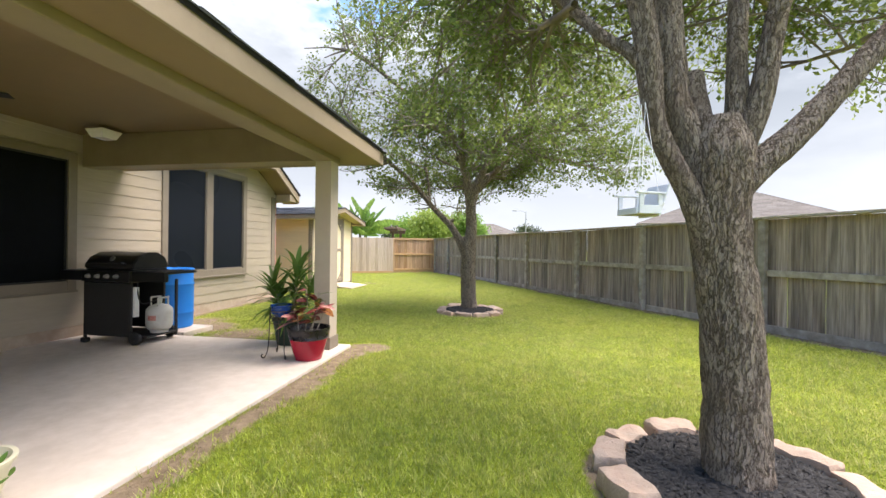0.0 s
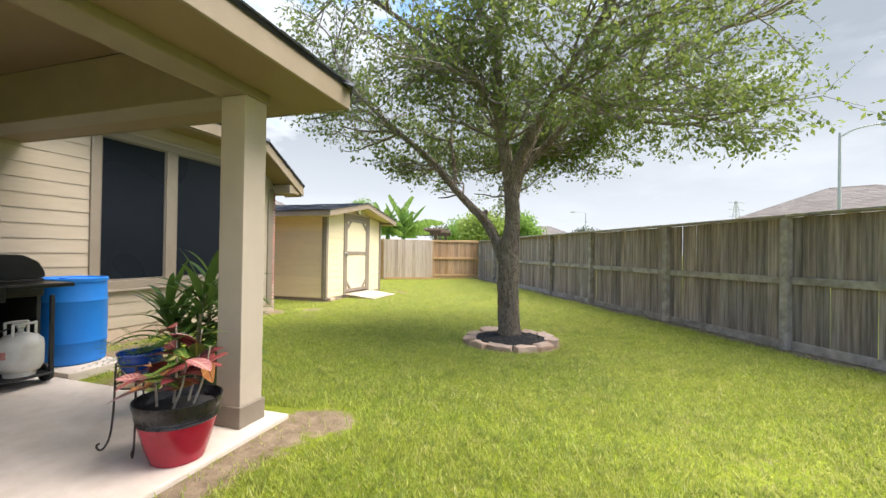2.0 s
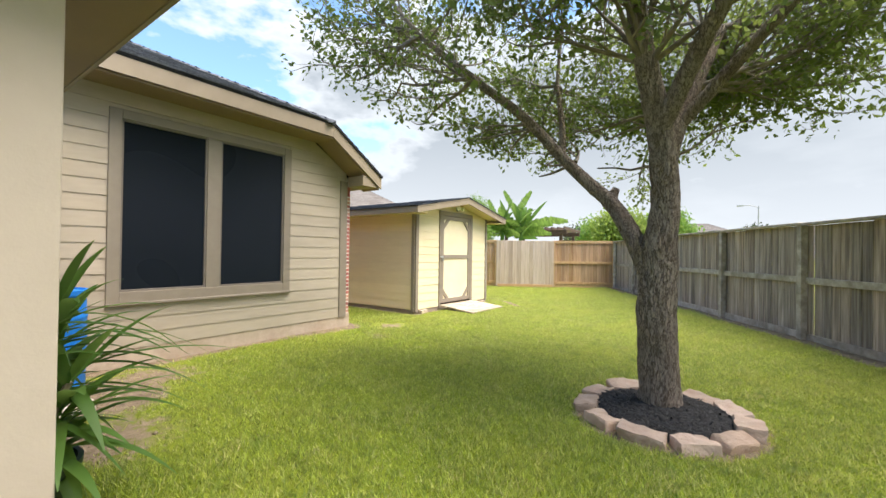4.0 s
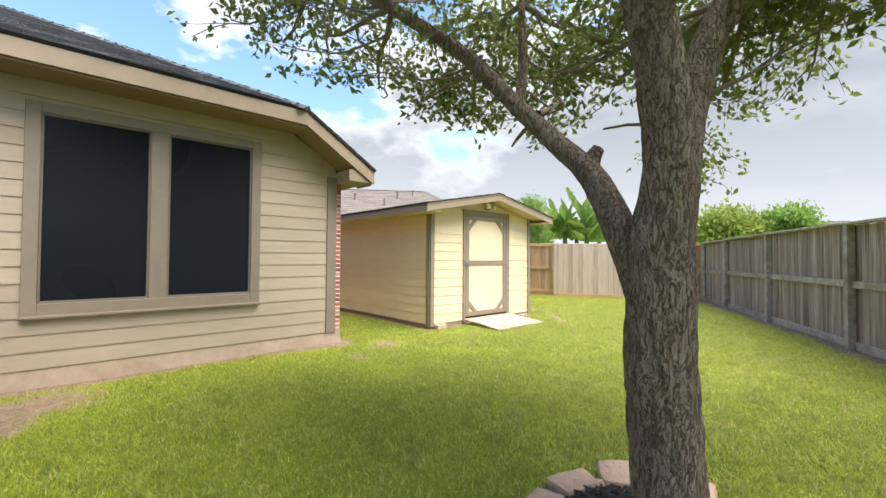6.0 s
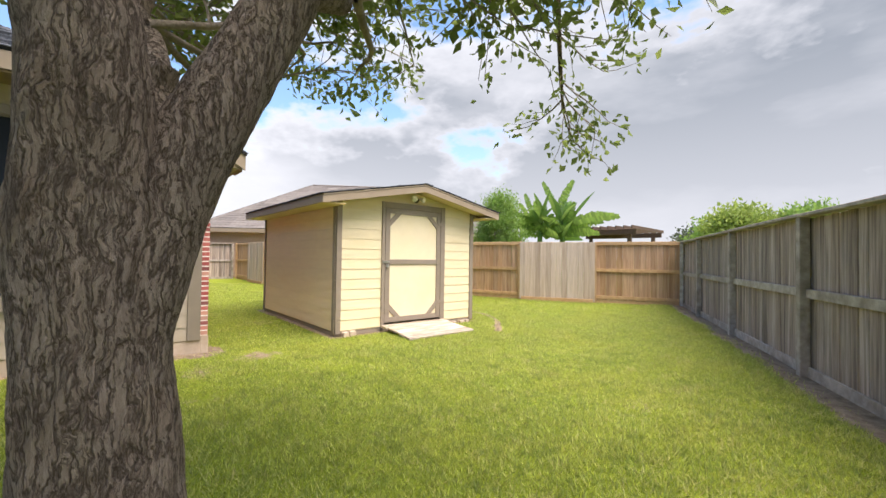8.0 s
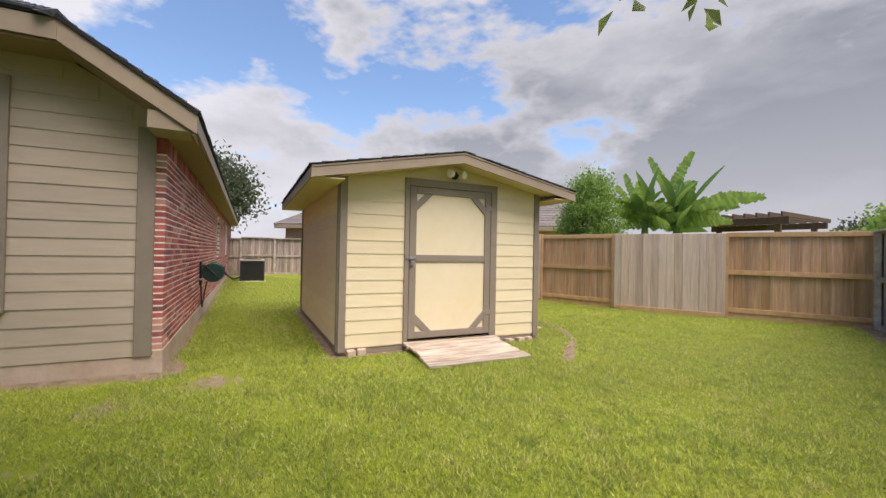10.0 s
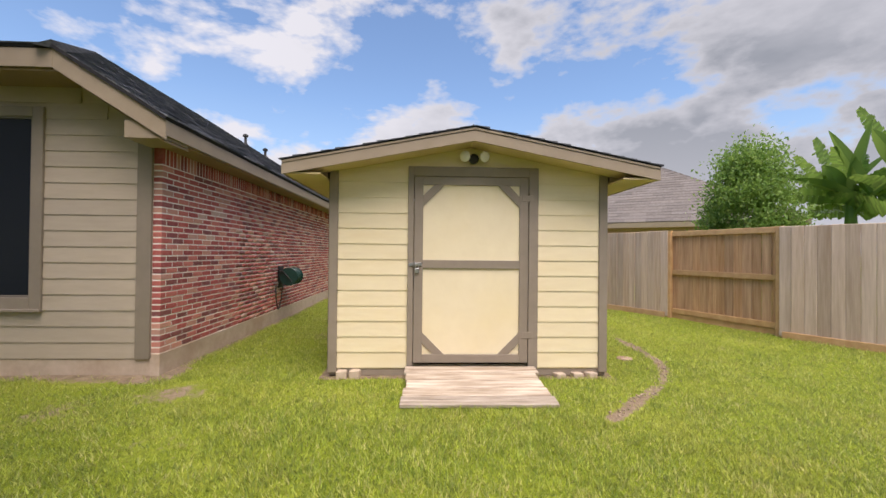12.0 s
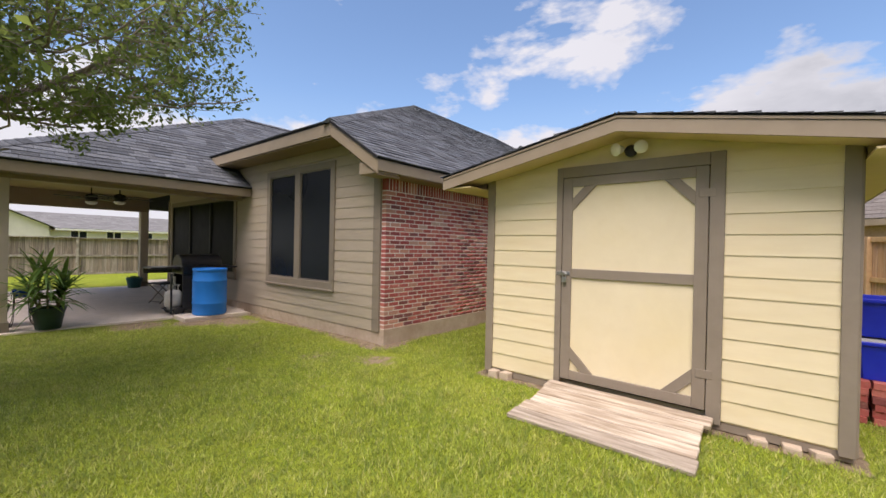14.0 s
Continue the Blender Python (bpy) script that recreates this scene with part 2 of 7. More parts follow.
def leaf_mat(name, c1, c2, c3, rough=0.5, trans=0.35, dry=None):
    """Leaves: each takes a tone of its own, and lets some light through."""
    m = bpy.data.materials.new(name)
    m.use_nodes = True
    nt = m.node_tree
    b = nt.nodes["Principled BSDF"]
    geo = nt.nodes.new("ShaderNodeNewGeometry")
    r = geo.outputs["Random Per Island"]
    c = mix_col(nt, r, c1, c2)
    r2 = math_node(nt, "FRACT", math_node(nt, "MULTIPLY", r, 13.7))
    c = mix_col(nt, math_node(nt, "MULTIPLY", ramp(nt, r2, 0.72, 1.0), 0.8), c, c3)
    if dry:
        co = nt.nodes.new("ShaderNodeTexCoord")
        n1 = node(nt, "ShaderNodeTexNoise", Scale=0.8, Detail=6.0, Roughness=0.62)
        n2 = node(nt, "ShaderNodeTexNoise", Scale=3.4, Detail=5.0, Roughness=0.65)
        for n in (n1, n2):
            link(nt, co.outputs["Object"], n.inputs["Vector"])
        c = mix_col(nt, math_node(nt, "MULTIPLY", ramp(nt, n1.outputs["Fac"], 0.46, 0.66), 0.6), c, dry[0])
        f = math_node(nt, "MULTIPLY", ramp(nt, n2.outputs["Fac"], 0.5, 0.72), ramp(nt, r2, 0.25, 0.7))
        c = mix_col(nt, math_node(nt, "MULTIPLY", f, 0.8), c, dry[1])
        n3 = node(nt, "ShaderNodeTexNoise", Scale=5.5, Detail=7.0, Roughness=0.7)
        link(nt, co.outputs["Object"], n3.inputs["Vector"])
        c = mix_col(nt, math_node(nt, "MULTIPLY", ramp(nt, n3.outputs["Fac"], 0.50, 0.36), 0.75), c, (0.10, 0.19, 0.013))
        n4 = node(nt, "ShaderNodeTexNoise", Scale=24.0, Detail=3.0, Roughness=0.6)
        link(nt, co.outputs["Object"], n4.inputs["Vector"])
        c = mix_col(nt, math_node(nt, "MULTIPLY", ramp(nt, n4.outputs["Fac"], 0.50, 0.38), 0.6), c, (0.075, 0.145, 0.010))
        c = mix_col(nt, math_node(nt, "MULTIPLY", ramp(nt, n4.outputs["Fac"], 0.56, 0.70), 0.5), c, (0.62, 0.64, 0.12))
    link(nt, c, b.inputs["Base Color"])
    b.inputs["Roughness"].default_value = rough
    tr = nt.nodes.new("ShaderNodeBsdfTranslucent")
    bright = mix_col(nt, 0.5, c, c3)
    link(nt, bright, tr.inputs[0])
    mx = nt.nodes.new("ShaderNodeMixShader")
    mx.inputs[0].default_value = trans
    link(nt, b.outputs[0], mx.inputs[1])
    link(nt, tr.outputs[0], mx.inputs[2])
    link(nt, mx.outputs[0], nt.nodes["Material Output"].inputs[0])
    return m


M["oak_leaf"] = leaf_mat("oak_leaf", (0.07, 0.12, 0.026), (0.14, 0.205, 0.046), (0.30, 0.36, 0.09), trans=0.56)
M["bush_leaf"] = leaf_mat("bush_leaf", (0.12, 0.24, 0.04), (0.20, 0.36, 0.07), (0.38, 0.52, 0.14), trans=0.5)
M["far_leaf"] = leaf_mat("far_leaf", (0.20, 0.29, 0.05), (0.28, 0.38, 0.08), (0.42, 0.50, 0.14), trans=0.45)
M["dark_leaf"] = leaf_mat("dark_tree_leaf", (0.05, 0.075, 0.04), (0.09, 0.12, 0.065), (0.15, 0.17, 0.10))
M["banana"] = leaf_mat("banana_leaf", (0.05, 0.13, 0.03), (0.17, 0.34, 0.06), (0.42, 0.58, 0.13), trans=0.45)
M["strap_leaf"] = leaf_mat("strap_leaf", (0.06, 0.14, 0.025), (0.13, 0.25, 0.05), (0.28, 0.38, 0.09), trans=0.45)
M["fern_leaf"] = leaf_mat("fern_leaf", (0.05, 0.12, 0.02), (0.09, 0.19, 0.03), (0.15, 0.27, 0.05))
M["grass"] = leaf_mat("grass_blade", (0.105, 0.19, 0.013), (0.46, 0.57, 0.05), (0.76, 0.70, 0.31), rough=0.6, trans=0.4, dry=((0.45, 0.48, 0.06), (0.66, 0.55, 0.28)))


def ground_mat():
    m = bpy.data.materials.new("lawn_ground")
    m.use_nodes = True
    nt = m.node_tree
    b = nt.nodes["Principled BSDF"]
    co = nt.nodes.new("ShaderNodeTexCoord")
    p = co.outputs["Object"]
    att = nt.nodes.new("ShaderNodeAttribute")
    att.attribute_name = "bare"
    n1 = node(nt, "ShaderNodeTexNoise", Scale=1.1, Detail=6.0, Roughness=0.6)
    n2 = node(nt, "ShaderNodeTexNoise", Scale=28.0, Detail=6.0, Roughness=0.7)
    n3 = node(nt, "ShaderNodeTexNoise", Scale=9.0, Detail=6.0, Roughness=0.7)
    for n in (n1, n2, n3):
        link(nt, p, n.inputs["Vector"])
    green = mix_col(nt, ramp(nt, n2.outputs["Fac"], 0.35, 0.65), (0.135, 0.175, 0.014), (0.26, 0.32, 0.03))
    green = mix_col(nt, math_node(nt, "MULTIPLY", ramp(nt, n1.outputs["Fac"], 0.5, 0.75), 0.5), green, (0.36, 0.36, 0.07))
    soil = mix_col(nt, ramp(nt, n3.outputs["Fac"], 0.3, 0.7), (0.15, 0.108, 0.068), (0.36, 0.28, 0.19))
    f = math_node(nt, "ADD", att.outputs["Fac"], math_node(nt, "MULTIPLY_ADD", n3.outputs["Fac"], 0.9, -0.45))
    f = ramp(nt, f, 0.42, 0.60)
    link(nt, mix_col(nt, f, green, soil), b.inputs["Base Color"])
    b.inputs["Roughness"].default_value = 0.95
    b.inputs["Specular IOR Level"].default_value = 0.15
    bp = node(nt, "ShaderNodeBump", Strength=0.7, Distance=0.03)
    link(nt, math_node(nt, "ADD", n2.outputs["Fac"], n3.outputs["Fac"]), bp.inputs["Height"])
    link(nt, bp.outputs[0], b.inputs["Normal"])
    return m


M["ground"] = ground_mat()


def bark_mat(name, dark, mid, light, sx, sz):
    """Bark of long plates parted by dark furrows."""
    m = bpy.data.materials.new(name)
    m.use_nodes = True
    nt = m.node_tree
    b = nt.nodes["Principled BSDF"]
    co = nt.nodes.new("ShaderNodeTexCoord")
    wob = node(nt, "ShaderNodeTexNoise", Scale=9.0, Detail=4.0, Roughness=0.6)
    link(nt, co.outputs["Object"], wob.inputs["Vector"])
    sub = nt.nodes.new("ShaderNodeVectorMath")
    sub.operation = "MULTIPLY_ADD"
    link(nt, wob.outputs["Color"], sub.inputs[0])
    sub.inputs[1].default_value = (0.05, 0.05, 0.10)
    link(nt, co.outputs["Object"], sub.inputs[2])
    mp = node(nt, "ShaderNodeMapping", Scale=(sx, sx, sz))
    link(nt, sub.outputs[0], mp.inputs[0])
    fine = node(nt, "ShaderNodeTexNoise", Scale=2.6, Detail=9.0, Roughness=0.75)
    link(nt, mp.outputs[0], fine.inputs["Vector"])
    rid = []
    for sc, loc in ((0.62, (0, 0, 0)), (1.05, (7.3, 2.1, 5.5))):
        shift = node(nt, "ShaderNodeMapping", Location=loc)
        link(nt, mp.outputs[0], shift.inputs[0])
        n = node(nt, "ShaderNodeTexNoise", Scale=sc, Detail=3.0, Roughness=0.55)
        link(nt, shift.outputs[0], n.inputs["Vector"])
        rid.append(math_node(nt, "ABSOLUTE", math_node(nt, "SUBTRACT", n.outputs["Fac"], 0.5)))
    furrow = math_node(nt, "MINIMUM", rid[0], math_node(nt, "MULTIPLY_ADD", rid[1], 1.0, 0.018))
    big = node(nt, "ShaderNodeTexNoise", Scale=3.5, Detail=5.0, Roughness=0.6)
    link(nt, co.outputs["Object"], big.inputs["Vector"])
    plate = mix_col(nt, ramp(nt, fine.outputs["Fac"], 0.38, 0.66), mid, light)
    plate = mix_col(nt, math_node(nt, "MULTIPLY", ramp(nt, big.outputs["Fac"], 0.5, 0.72), 0.5), plate, (0.20, 0.125, 0.075))
    edge = ramp(nt, math_node(nt, "MULTIPLY_ADD", fine.outputs["Fac"], 0.07, furrow), 0.03, 0.095)
    link(nt, mix_col(nt, edge, dark, plate), b.inputs["Base Color"])
    b.inputs["Roughness"].default_value = 0.95
    b.inputs["Specular IOR Level"].default_value = 0.2
    bp = node(nt, "ShaderNodeBump", Strength=1.0, Distance=0.02)
    link(nt, math_node(nt, "ADD", edge, math_node(nt, "MULTIPLY", fine.outputs["Fac"], 0.8)), bp.inputs["Height"])
    link(nt, bp.outputs[0], b.inputs["Normal"])
    return m


M["bark"] = bark_mat("oak_bark", (0.13, 0.098, 0.076), (0.33, 0.265, 0.21), (0.50, 0.42, 0.35), 58.0, 14.0)

# ---- builders ----


def thing(name, x=0.0, y=0.0, z=0.0, turn=0.0, label="", category="", group="", kind=""):
    """An Empty at the base of a thing, to hold its parts."""
    ob = new(name)
    ob.empty_display_size = 0.1
    ob.matrix_basis = pose(x, y, z, 0, 0, turn)
    return tagged(ob, label, category, group, kind)


def mesh_from(name, bm, material, smooth=None):
    me = bpy.data.meshes.new(name)
    bm.normal_update()
    bm.to_mesh(me)
    bm.free()
    me.materials.append(material)
    if smooth is not None:
        me.polygons.foreach_set("use_smooth", [True] * len(me.polygons))
        me.set_sharp_from_angle(angle=radians(smooth))
    return me


def part(name, bm, material, parent=None, label="", smooth=None, kind=""):
    """Links a bmesh as one mesh object under a thing or a part."""
    ob = new(name, mesh_from(name, bm, material, smooth))
    ob.parent = parent
    return tagged(ob, label, kind=kind)


def piece(name, me, parent, m=None):
    """One more object on a mesh that alike pieces share."""
    ob = new(name, me)
    ob.parent = parent
    if m is not None:
        ob.matrix_basis = m
    return ob


def arrays(name, verts, faces, material, parent=None, label="", smooth=False, kind=""):
    """A mesh from numpy arrays: verts (n, 3) and faces (m, 3 or 4)."""
    verts, faces = np.asarray(verts, np.float32), np.asarray(faces, np.int32)
    me = bpy.data.meshes.new(name)
    k = faces.shape[1]
    me.vertices.add(len(verts))
    me.vertices.foreach_set("co", verts.ravel())
    me.loops.add(faces.size)
    me.loops.foreach_set("vertex_index", faces.ravel())
    me.polygons.add(len(faces))
    me.polygons.foreach_set("loop_start", np.arange(0, faces.size, k, dtype=np.int32))
    if smooth:
        me.polygons.foreach_set("use_smooth", [True] * len(faces))
    me.update(calc_edges=True)
    me.validate()
    me.materials.append(material)
    ob = new(name, me)
    ob.parent = parent
    return tagged(ob, label, kind=kind)


def box(bm, lo, hi, bevel=0.0, m=None, seg=1):
    """Adds a box from corner lo to corner hi, with edges eased by bevel."""
    made = bmesh.ops.create_cube(bm, size=1.0)
    size = [max(b - a, 1e-4) for a, b in zip(lo, hi)]
    mid = [(a + b) / 2 for a, b in zip(lo, hi)]
    bmesh.ops.scale(bm, vec=size, verts=made["verts"])
    bmesh.ops.translate(bm, vec=mid, verts=made["verts"])
    vs = made["verts"]
    if bevel:
        edges = list({e for v in vs for e in v.link_edges})
        r = bmesh.ops.bevel(bm, geom=edges, offset=bevel, segments=seg, affect="EDGES", profile=0.6)
        vs = list({v for f in r["faces"] for v in f.verts} | {v for v in vs if v.is_valid})
    if m is not None:
        bmesh.ops.transform(bm, matrix=m, verts=vs)
    return bm


def boxed(lo, hi, bevel=0.0, m=None, seg=1):
    return box(bmesh.new(), lo, hi, bevel, m, seg)


def lathe(bm, profile, seg=32, m=None, cap_bottom=True, cap_top=True):
    """Turns a profile of (radius, z) about the z axis."""
    rings = []
    for r, z in profile:
        rings.append([bm.verts.new((r * math.cos(2 * math.pi * i / seg), r * math.sin(2 * math.pi * i / seg), z)) for i in range(seg)])
    for a, b in zip(rings, rings[1:]):
        for i in range(seg):
            bm.faces.new((a[i], a[(i + 1) % seg], b[(i + 1) % seg], b[i]))
    if cap_bottom:
        bm.faces.new(list(reversed(rings[0])))
    if cap_top:
        bm.faces.new(rings[-1])
    if m is not None:
        bmesh.ops.transform(bm, matrix=m, verts=[v for r in rings for v in r])
    return bm


def tube(bm, pts, radii, seg=10, knots=0.0, cap=True):
    """A round bar through pts, with a radius at each."""
    pts = [Vector(p) for p in pts]
    if isinstance(radii, (int, float)):
        radii = [radii] * len(pts)
    rings, side = [], None
    for i, p in enumerate(pts):
        d = (pts[min(i + 1, len(pts) - 1)] - pts[max(i - 1, 0)]).normalized()
        if side is None:
            side = d.orthogonal().normalized()
        side = (side - d * side.dot(d)).normalized()
        other = d.cross(side)
        ring = []
        for k in range(seg):
            a = 2 * math.pi * k / seg
            n = side * math.cos(a) + other * math.sin(a)
            r = radii[i]
            if knots:
                r *= 1 + knots * noise.noise((p + n * radii[i]) * 7.0)
            ring.append(bm.verts.new(p + n * r))
        rings.append(ring)
    for a, b in zip(rings, rings[1:]):
        for k in range(seg):
            bm.faces.new((a[k], a[(k + 1) % seg], b[(k + 1) % seg], b[k]))
    if cap:
        bm.faces.new(list(reversed(rings[0])))
        bm.faces.new(rings[-1])
    return bm


def prism(bm, poly, depth):
    """A slab: the 3D polygon poly swept by the vector depth."""
    d = Vector(depth)
    a = [bm.verts.new(p) for p in poly]
    b = [bm.verts.new(Vector(p) + d) for p in poly]
    n = len(poly)
    bm.faces.new(a)
    bm.faces.new(list(reversed(b)))
    for i in range(n):
        bm.faces.new((a[i], b[i], b[(i + 1) % n], a[(i + 1) % n]))
    bmesh.ops.recalc_face_normals(bm, faces=bm.faces)
    return bm


def spline(pts, n):
    """n points on a smooth line through pts."""
    pts = [Vector(p) for p in pts]
    q = [pts[0] * 2 - pts[1], *pts, pts[-1] * 2 - pts[-2]]
    out = []
    for k in range(n):
        s = k / (n - 1) * (len(pts) - 1)
        i = min(int(s), len(pts) - 2)
        t = s - i
        a, b, c, d = q[i:i + 4]
        out.append(0.5 * (2 * b + (c - a) * t + (2 * a - 5 * b + 4 * c - d) * t * t + (3 * b - a - 3 * c + d) * t ** 3))
    return out


BOX_F = np.array([(0, 1, 3, 2), (4, 6, 7, 5), (0, 4, 5, 1), (2, 3, 7, 6), (0, 2, 6, 4), (1, 5, 7, 3)], np.int32)


def many_boxes(lows, highs):
    """Vertices and faces of many plain boxes at once."""
    lows, highs = np.asarray(lows, float), np.asarray(highs, float)
    pick = np.array([(i, j, k) for i in (0, 1) for j in (0, 1) for k in (0, 1)])
    v = np.where(pick[None] == 0, lows[:, None], highs[:, None]).reshape(-1, 3)
    f = (BOX_F[None] + 8 * np.arange(len(lows))[:, None, None]).reshape(-1, 4)
    return v, f


# ---- ground ----
FENCE_A, FENCE_C = Vector((2.5, 8.38)), Vector((-3.74, 19.6))
FENCE_U = (FENCE_C - FENCE_A).normalized()
FENCE_N = Vector((FENCE_U.y, -FENCE_U.x))


def ground_z(x, y):
    """The lawn rises a little towards the fences."""
    d1 = -((x - FENCE_A.x) * FENCE_N.x + (y - FENCE_A.y) * FENCE_N.y)
    rise = np.clip((2.3 - d1) / 2.0, 0, 1)
    back = np.clip((y - 0.53 * x - 18.6) / 3.5, 0, 1)
    west = np.clip((-11 - x) / 6.0, 0, 1)
    base = np.maximum(np.maximum(0.17 * rise * rise * (3 - 2 * rise), 0.15 * back * back * (3 - 2 * back)), 0.10 * west)
    return base + 0.012 * np.sin(1.9 * x + 0.7) * np.sin(1.6 * y + 0.4)


TREES = ((1.20, 2.44), (-0.83, 8.30))
RUT = [(-7.7, 15.25), (-7.1, 15.27), (-6.5, 15.2), (-6.0, 15.03), (-5.55, 14.72), (-5.2, 14.35), (-4.85, 14.0), (-4.65, 13.8)]


def bare_soil(x, y):
    """How bare the ground is at a place, from 0 for turf to 1 for soil."""
    b = np.zeros_like(x)

    def add(v):
        np.maximum(b, np.clip(v, 0, 1), out=b)

    near = np.clip(1 - np.abs(x + 1.93) / (0.36 + 0.14 * np.sin(3.1 * y) * np.sin(1.3 * y + 1)), 0, 1) * ((y > -3) & (y < 5.2))
    add(0.85 * near)
    add(1.0 - np.hypot((x + 1.75), (y - 5.05)) / 0.44)
    wall = np.clip(1 - (x + 5.86) / (0.40 + 0.14 * np.sin(2.3 * y)), 0, 1) * ((y > 5.0) & (y < 9.6) & (x > -6.2))
    add(0.86 * wall)
    add(1.2 - np.hypot((x + 4.9) * 0.7, (y - 5.75)) / 0.62)
    brick = np.clip(1 - (y - 9.41) / 0.30, 0, 1) * ((x < -5.6) & (y > 9.2) & (y < 12))
    add(0.7 * brick)
    for (ax, ay), (bx, by) in zip(RUT, RUT[1:]):
        t = np.clip(((x - ax) * (bx - ax) + (y - ay) * (by - ay)) / ((bx - ax) ** 2 + (by - ay) ** 2), 0, 1)
        add(1.05 - np.hypot(x - ax - t * (bx - ax), y - ay - t * (by - ay)) / (0.10 + 0.035 * np.sin(7.0 * x + 3.0 * y) + 0.02 * np.sin(17.0 * y)))
    for (tx, ty), tr in zip(TREES, (0.66, 0.62)):
        r = np.hypot(x - tx, y - ty)
        add(1.0 - np.abs(r - tr) / 0.20)
        add((r < tr) * 1.0)
    d1 = -((x - FENCE_A.x) * FENCE_N.x + (y - FENCE_A.y) * FENCE_N.y)
    add(1.25 - np.abs(d1) / 0.36)
    shed = ((x > -9.9) & (x < -5.75) & (y > 11.1) & (y < 14.35))
    add(shed * 1.0)
    for px, py, pr, pa in ((1.1, 5.4, 0.55, 0.55), (-1.3, 11.9, 0.6, 0.6), (-4.3, 10.5, 0.8, 0.5), (-0.2, 13.6, 0.7, 0.6), (-3.6, 7.3, 0.8, 0.45), (-7.9, 10.6, 0.7, 0.62), (-5.0, 9.95, 0.6, 0.5), (0.6, 6.9, 0.5, 0.45), (-2.3, 12.6, 0.5, 0.45), (-3.9, 5.35, 0.75, 0.95), (-5.2, 6.2, 0.7, 0.9), (-4.9, 9.2, 0.5, 0.7), (-5.3, 9.9, 0.5, 0.8), (-3.9, 9.0, 0.45, 0.6)):
        add(0.52 * pa * (1.6 - np.hypot(x - px, y - py) / pr))
    return b


def build_ground():
    xs = np.unique(np.concatenate([np.linspace(-26, 9, 468), np.array([-3000, -900, -300, -120, -60, -40, -32, 14, 20, 30, 60, 120, 300, 900, 3000.0])]))
    ys = np.unique(np.concatenate([np.linspace(-8, 22, 402), np.array([-3000, -900, -300, -120, -60, -30, -16, 26, 32, 44, 70, 120, 300, 900, 3000.0])]))
    X, Y = np.meshgrid(xs, ys, indexing="ij")
    far = (np.abs(X) > 40) | (np.abs(Y) > 40)
    Z = np.where(far, 0.1, ground_z(X, Y))
    # the ground lies lower under the slabs
    Z = np.where((X > -26) & (X < -2.15) & (Y > -1.6) & (Y < 4.85), -0.12, Z)
    Z = np.where((X > -26) & (X < -6.0) & (Y > -1.6) & (Y < 9.3), -0.12, Z)
    n, k = X.shape
    i = np.arange(n * k).reshape(n, k)
    f = np.stack([i[:-1, :-1], i[1:, :-1], i[1:, 1:], i[:-1, 1:]], -1).reshape(-1, 4)
    ob = arrays("ground", np.stack([X, Y, Z], -1).reshape(-1, 3), f, M["ground"], smooth=True)
    at = ob.data.attributes.new("bare", "FLOAT", "POINT")
    at.data.foreach_set("value", bare_soil(X, Y).ravel().astype(np.float32))
    return tagged(ob, "bright green mown lawn with bare soil patches", "lawn", kind="structure")


build_ground()

# ---- house ----
WX, WY = -5.86, 9.41          # faces of the boarded and of the brick wall
PORCH_X, PORCH_Y = -1.72, 5.33  # edges of the porch eaves


def shingle_field(name, parent, o, u, v, poly, material, exposure=0.14, tab=0.31, seed=1):
    """Courses of shingle tabs on the roof plane through o, with u along the eave and v up the slope, inside poly (in u, v)."""
    rng = np.random.default_rng(seed)
    o, u, v = np.array(o, float), np.array(u, float), np.array(v, float)
    u, v = u / np.linalg.norm(u), v / np.linalg.norm(v)
    n = np.cross(u, v)
    if n[2] < 0:
        n = -n
    poly = np.array(poly, float)
    u0, v0 = poly.min(0)
    u1, v1 = poly.max(0)
    verts, faces, k = [], [], 0
    row = 0
    vv = v0
    while vv < v1:
        start = u0 - tab * ((row * 0.37) % 1.0)
        cuts = [start]
        while cuts[-1] < u1:
            cuts.append(cuts[-1] + tab * rng.uniform(0.65, 1.35))
        # the span of the polygon at this course
        mid = min(vv + exposure * 0.5, v1 - 1e-4)
        xs = []
        for (ax, ay), (bx, by) in zip(poly, np.roll(poly, -1, 0)):
            if (ay - mid) * (by - mid) < 0:
                xs.append(ax + (mid - ay) / (by - ay) * (bx - ax))
        if len(xs) >= 2:
            lo, hi = min(xs), max(xs)
            for a, b in zip(cuts, cuts[1:]):
                a2, b2 = max(a + 0.003, lo), min(b - 0.003, hi)
                if b2 - a2 < 0.02:
                    continue
                t = rng.uniform(0.010, 0.019)
                va = vv - rng.uniform(0, 0.008)
                vb = min(vv + exposure + 0.01, v1)
                for (uu, w, h) in ((a2, va, 0), (b2, va, 0), (a2, va, t), (b2, va, t), (a2, vb, 0.004), (b2, vb, 0.004)):
                    verts.append(o + uu * u + w * v + h * n)
                faces += [(k, k + 1, k + 3, k + 2), (k + 2, k + 3, k + 5, k + 4), (k, k + 2, k + 4, k), (k + 1, k + 5, k + 3, k + 1)]
                k += 6
        vv += exposure
        row += 1
    me = bpy.data.meshes.new(name)
    me.from_pydata([tuple(p) for p in verts], [], [tuple(dict.fromkeys(f)) for f in faces])
    me.materials.append(material)
    ob = new(name, me)
    ob.parent = parent
    return tagged(ob, kind="stuff")


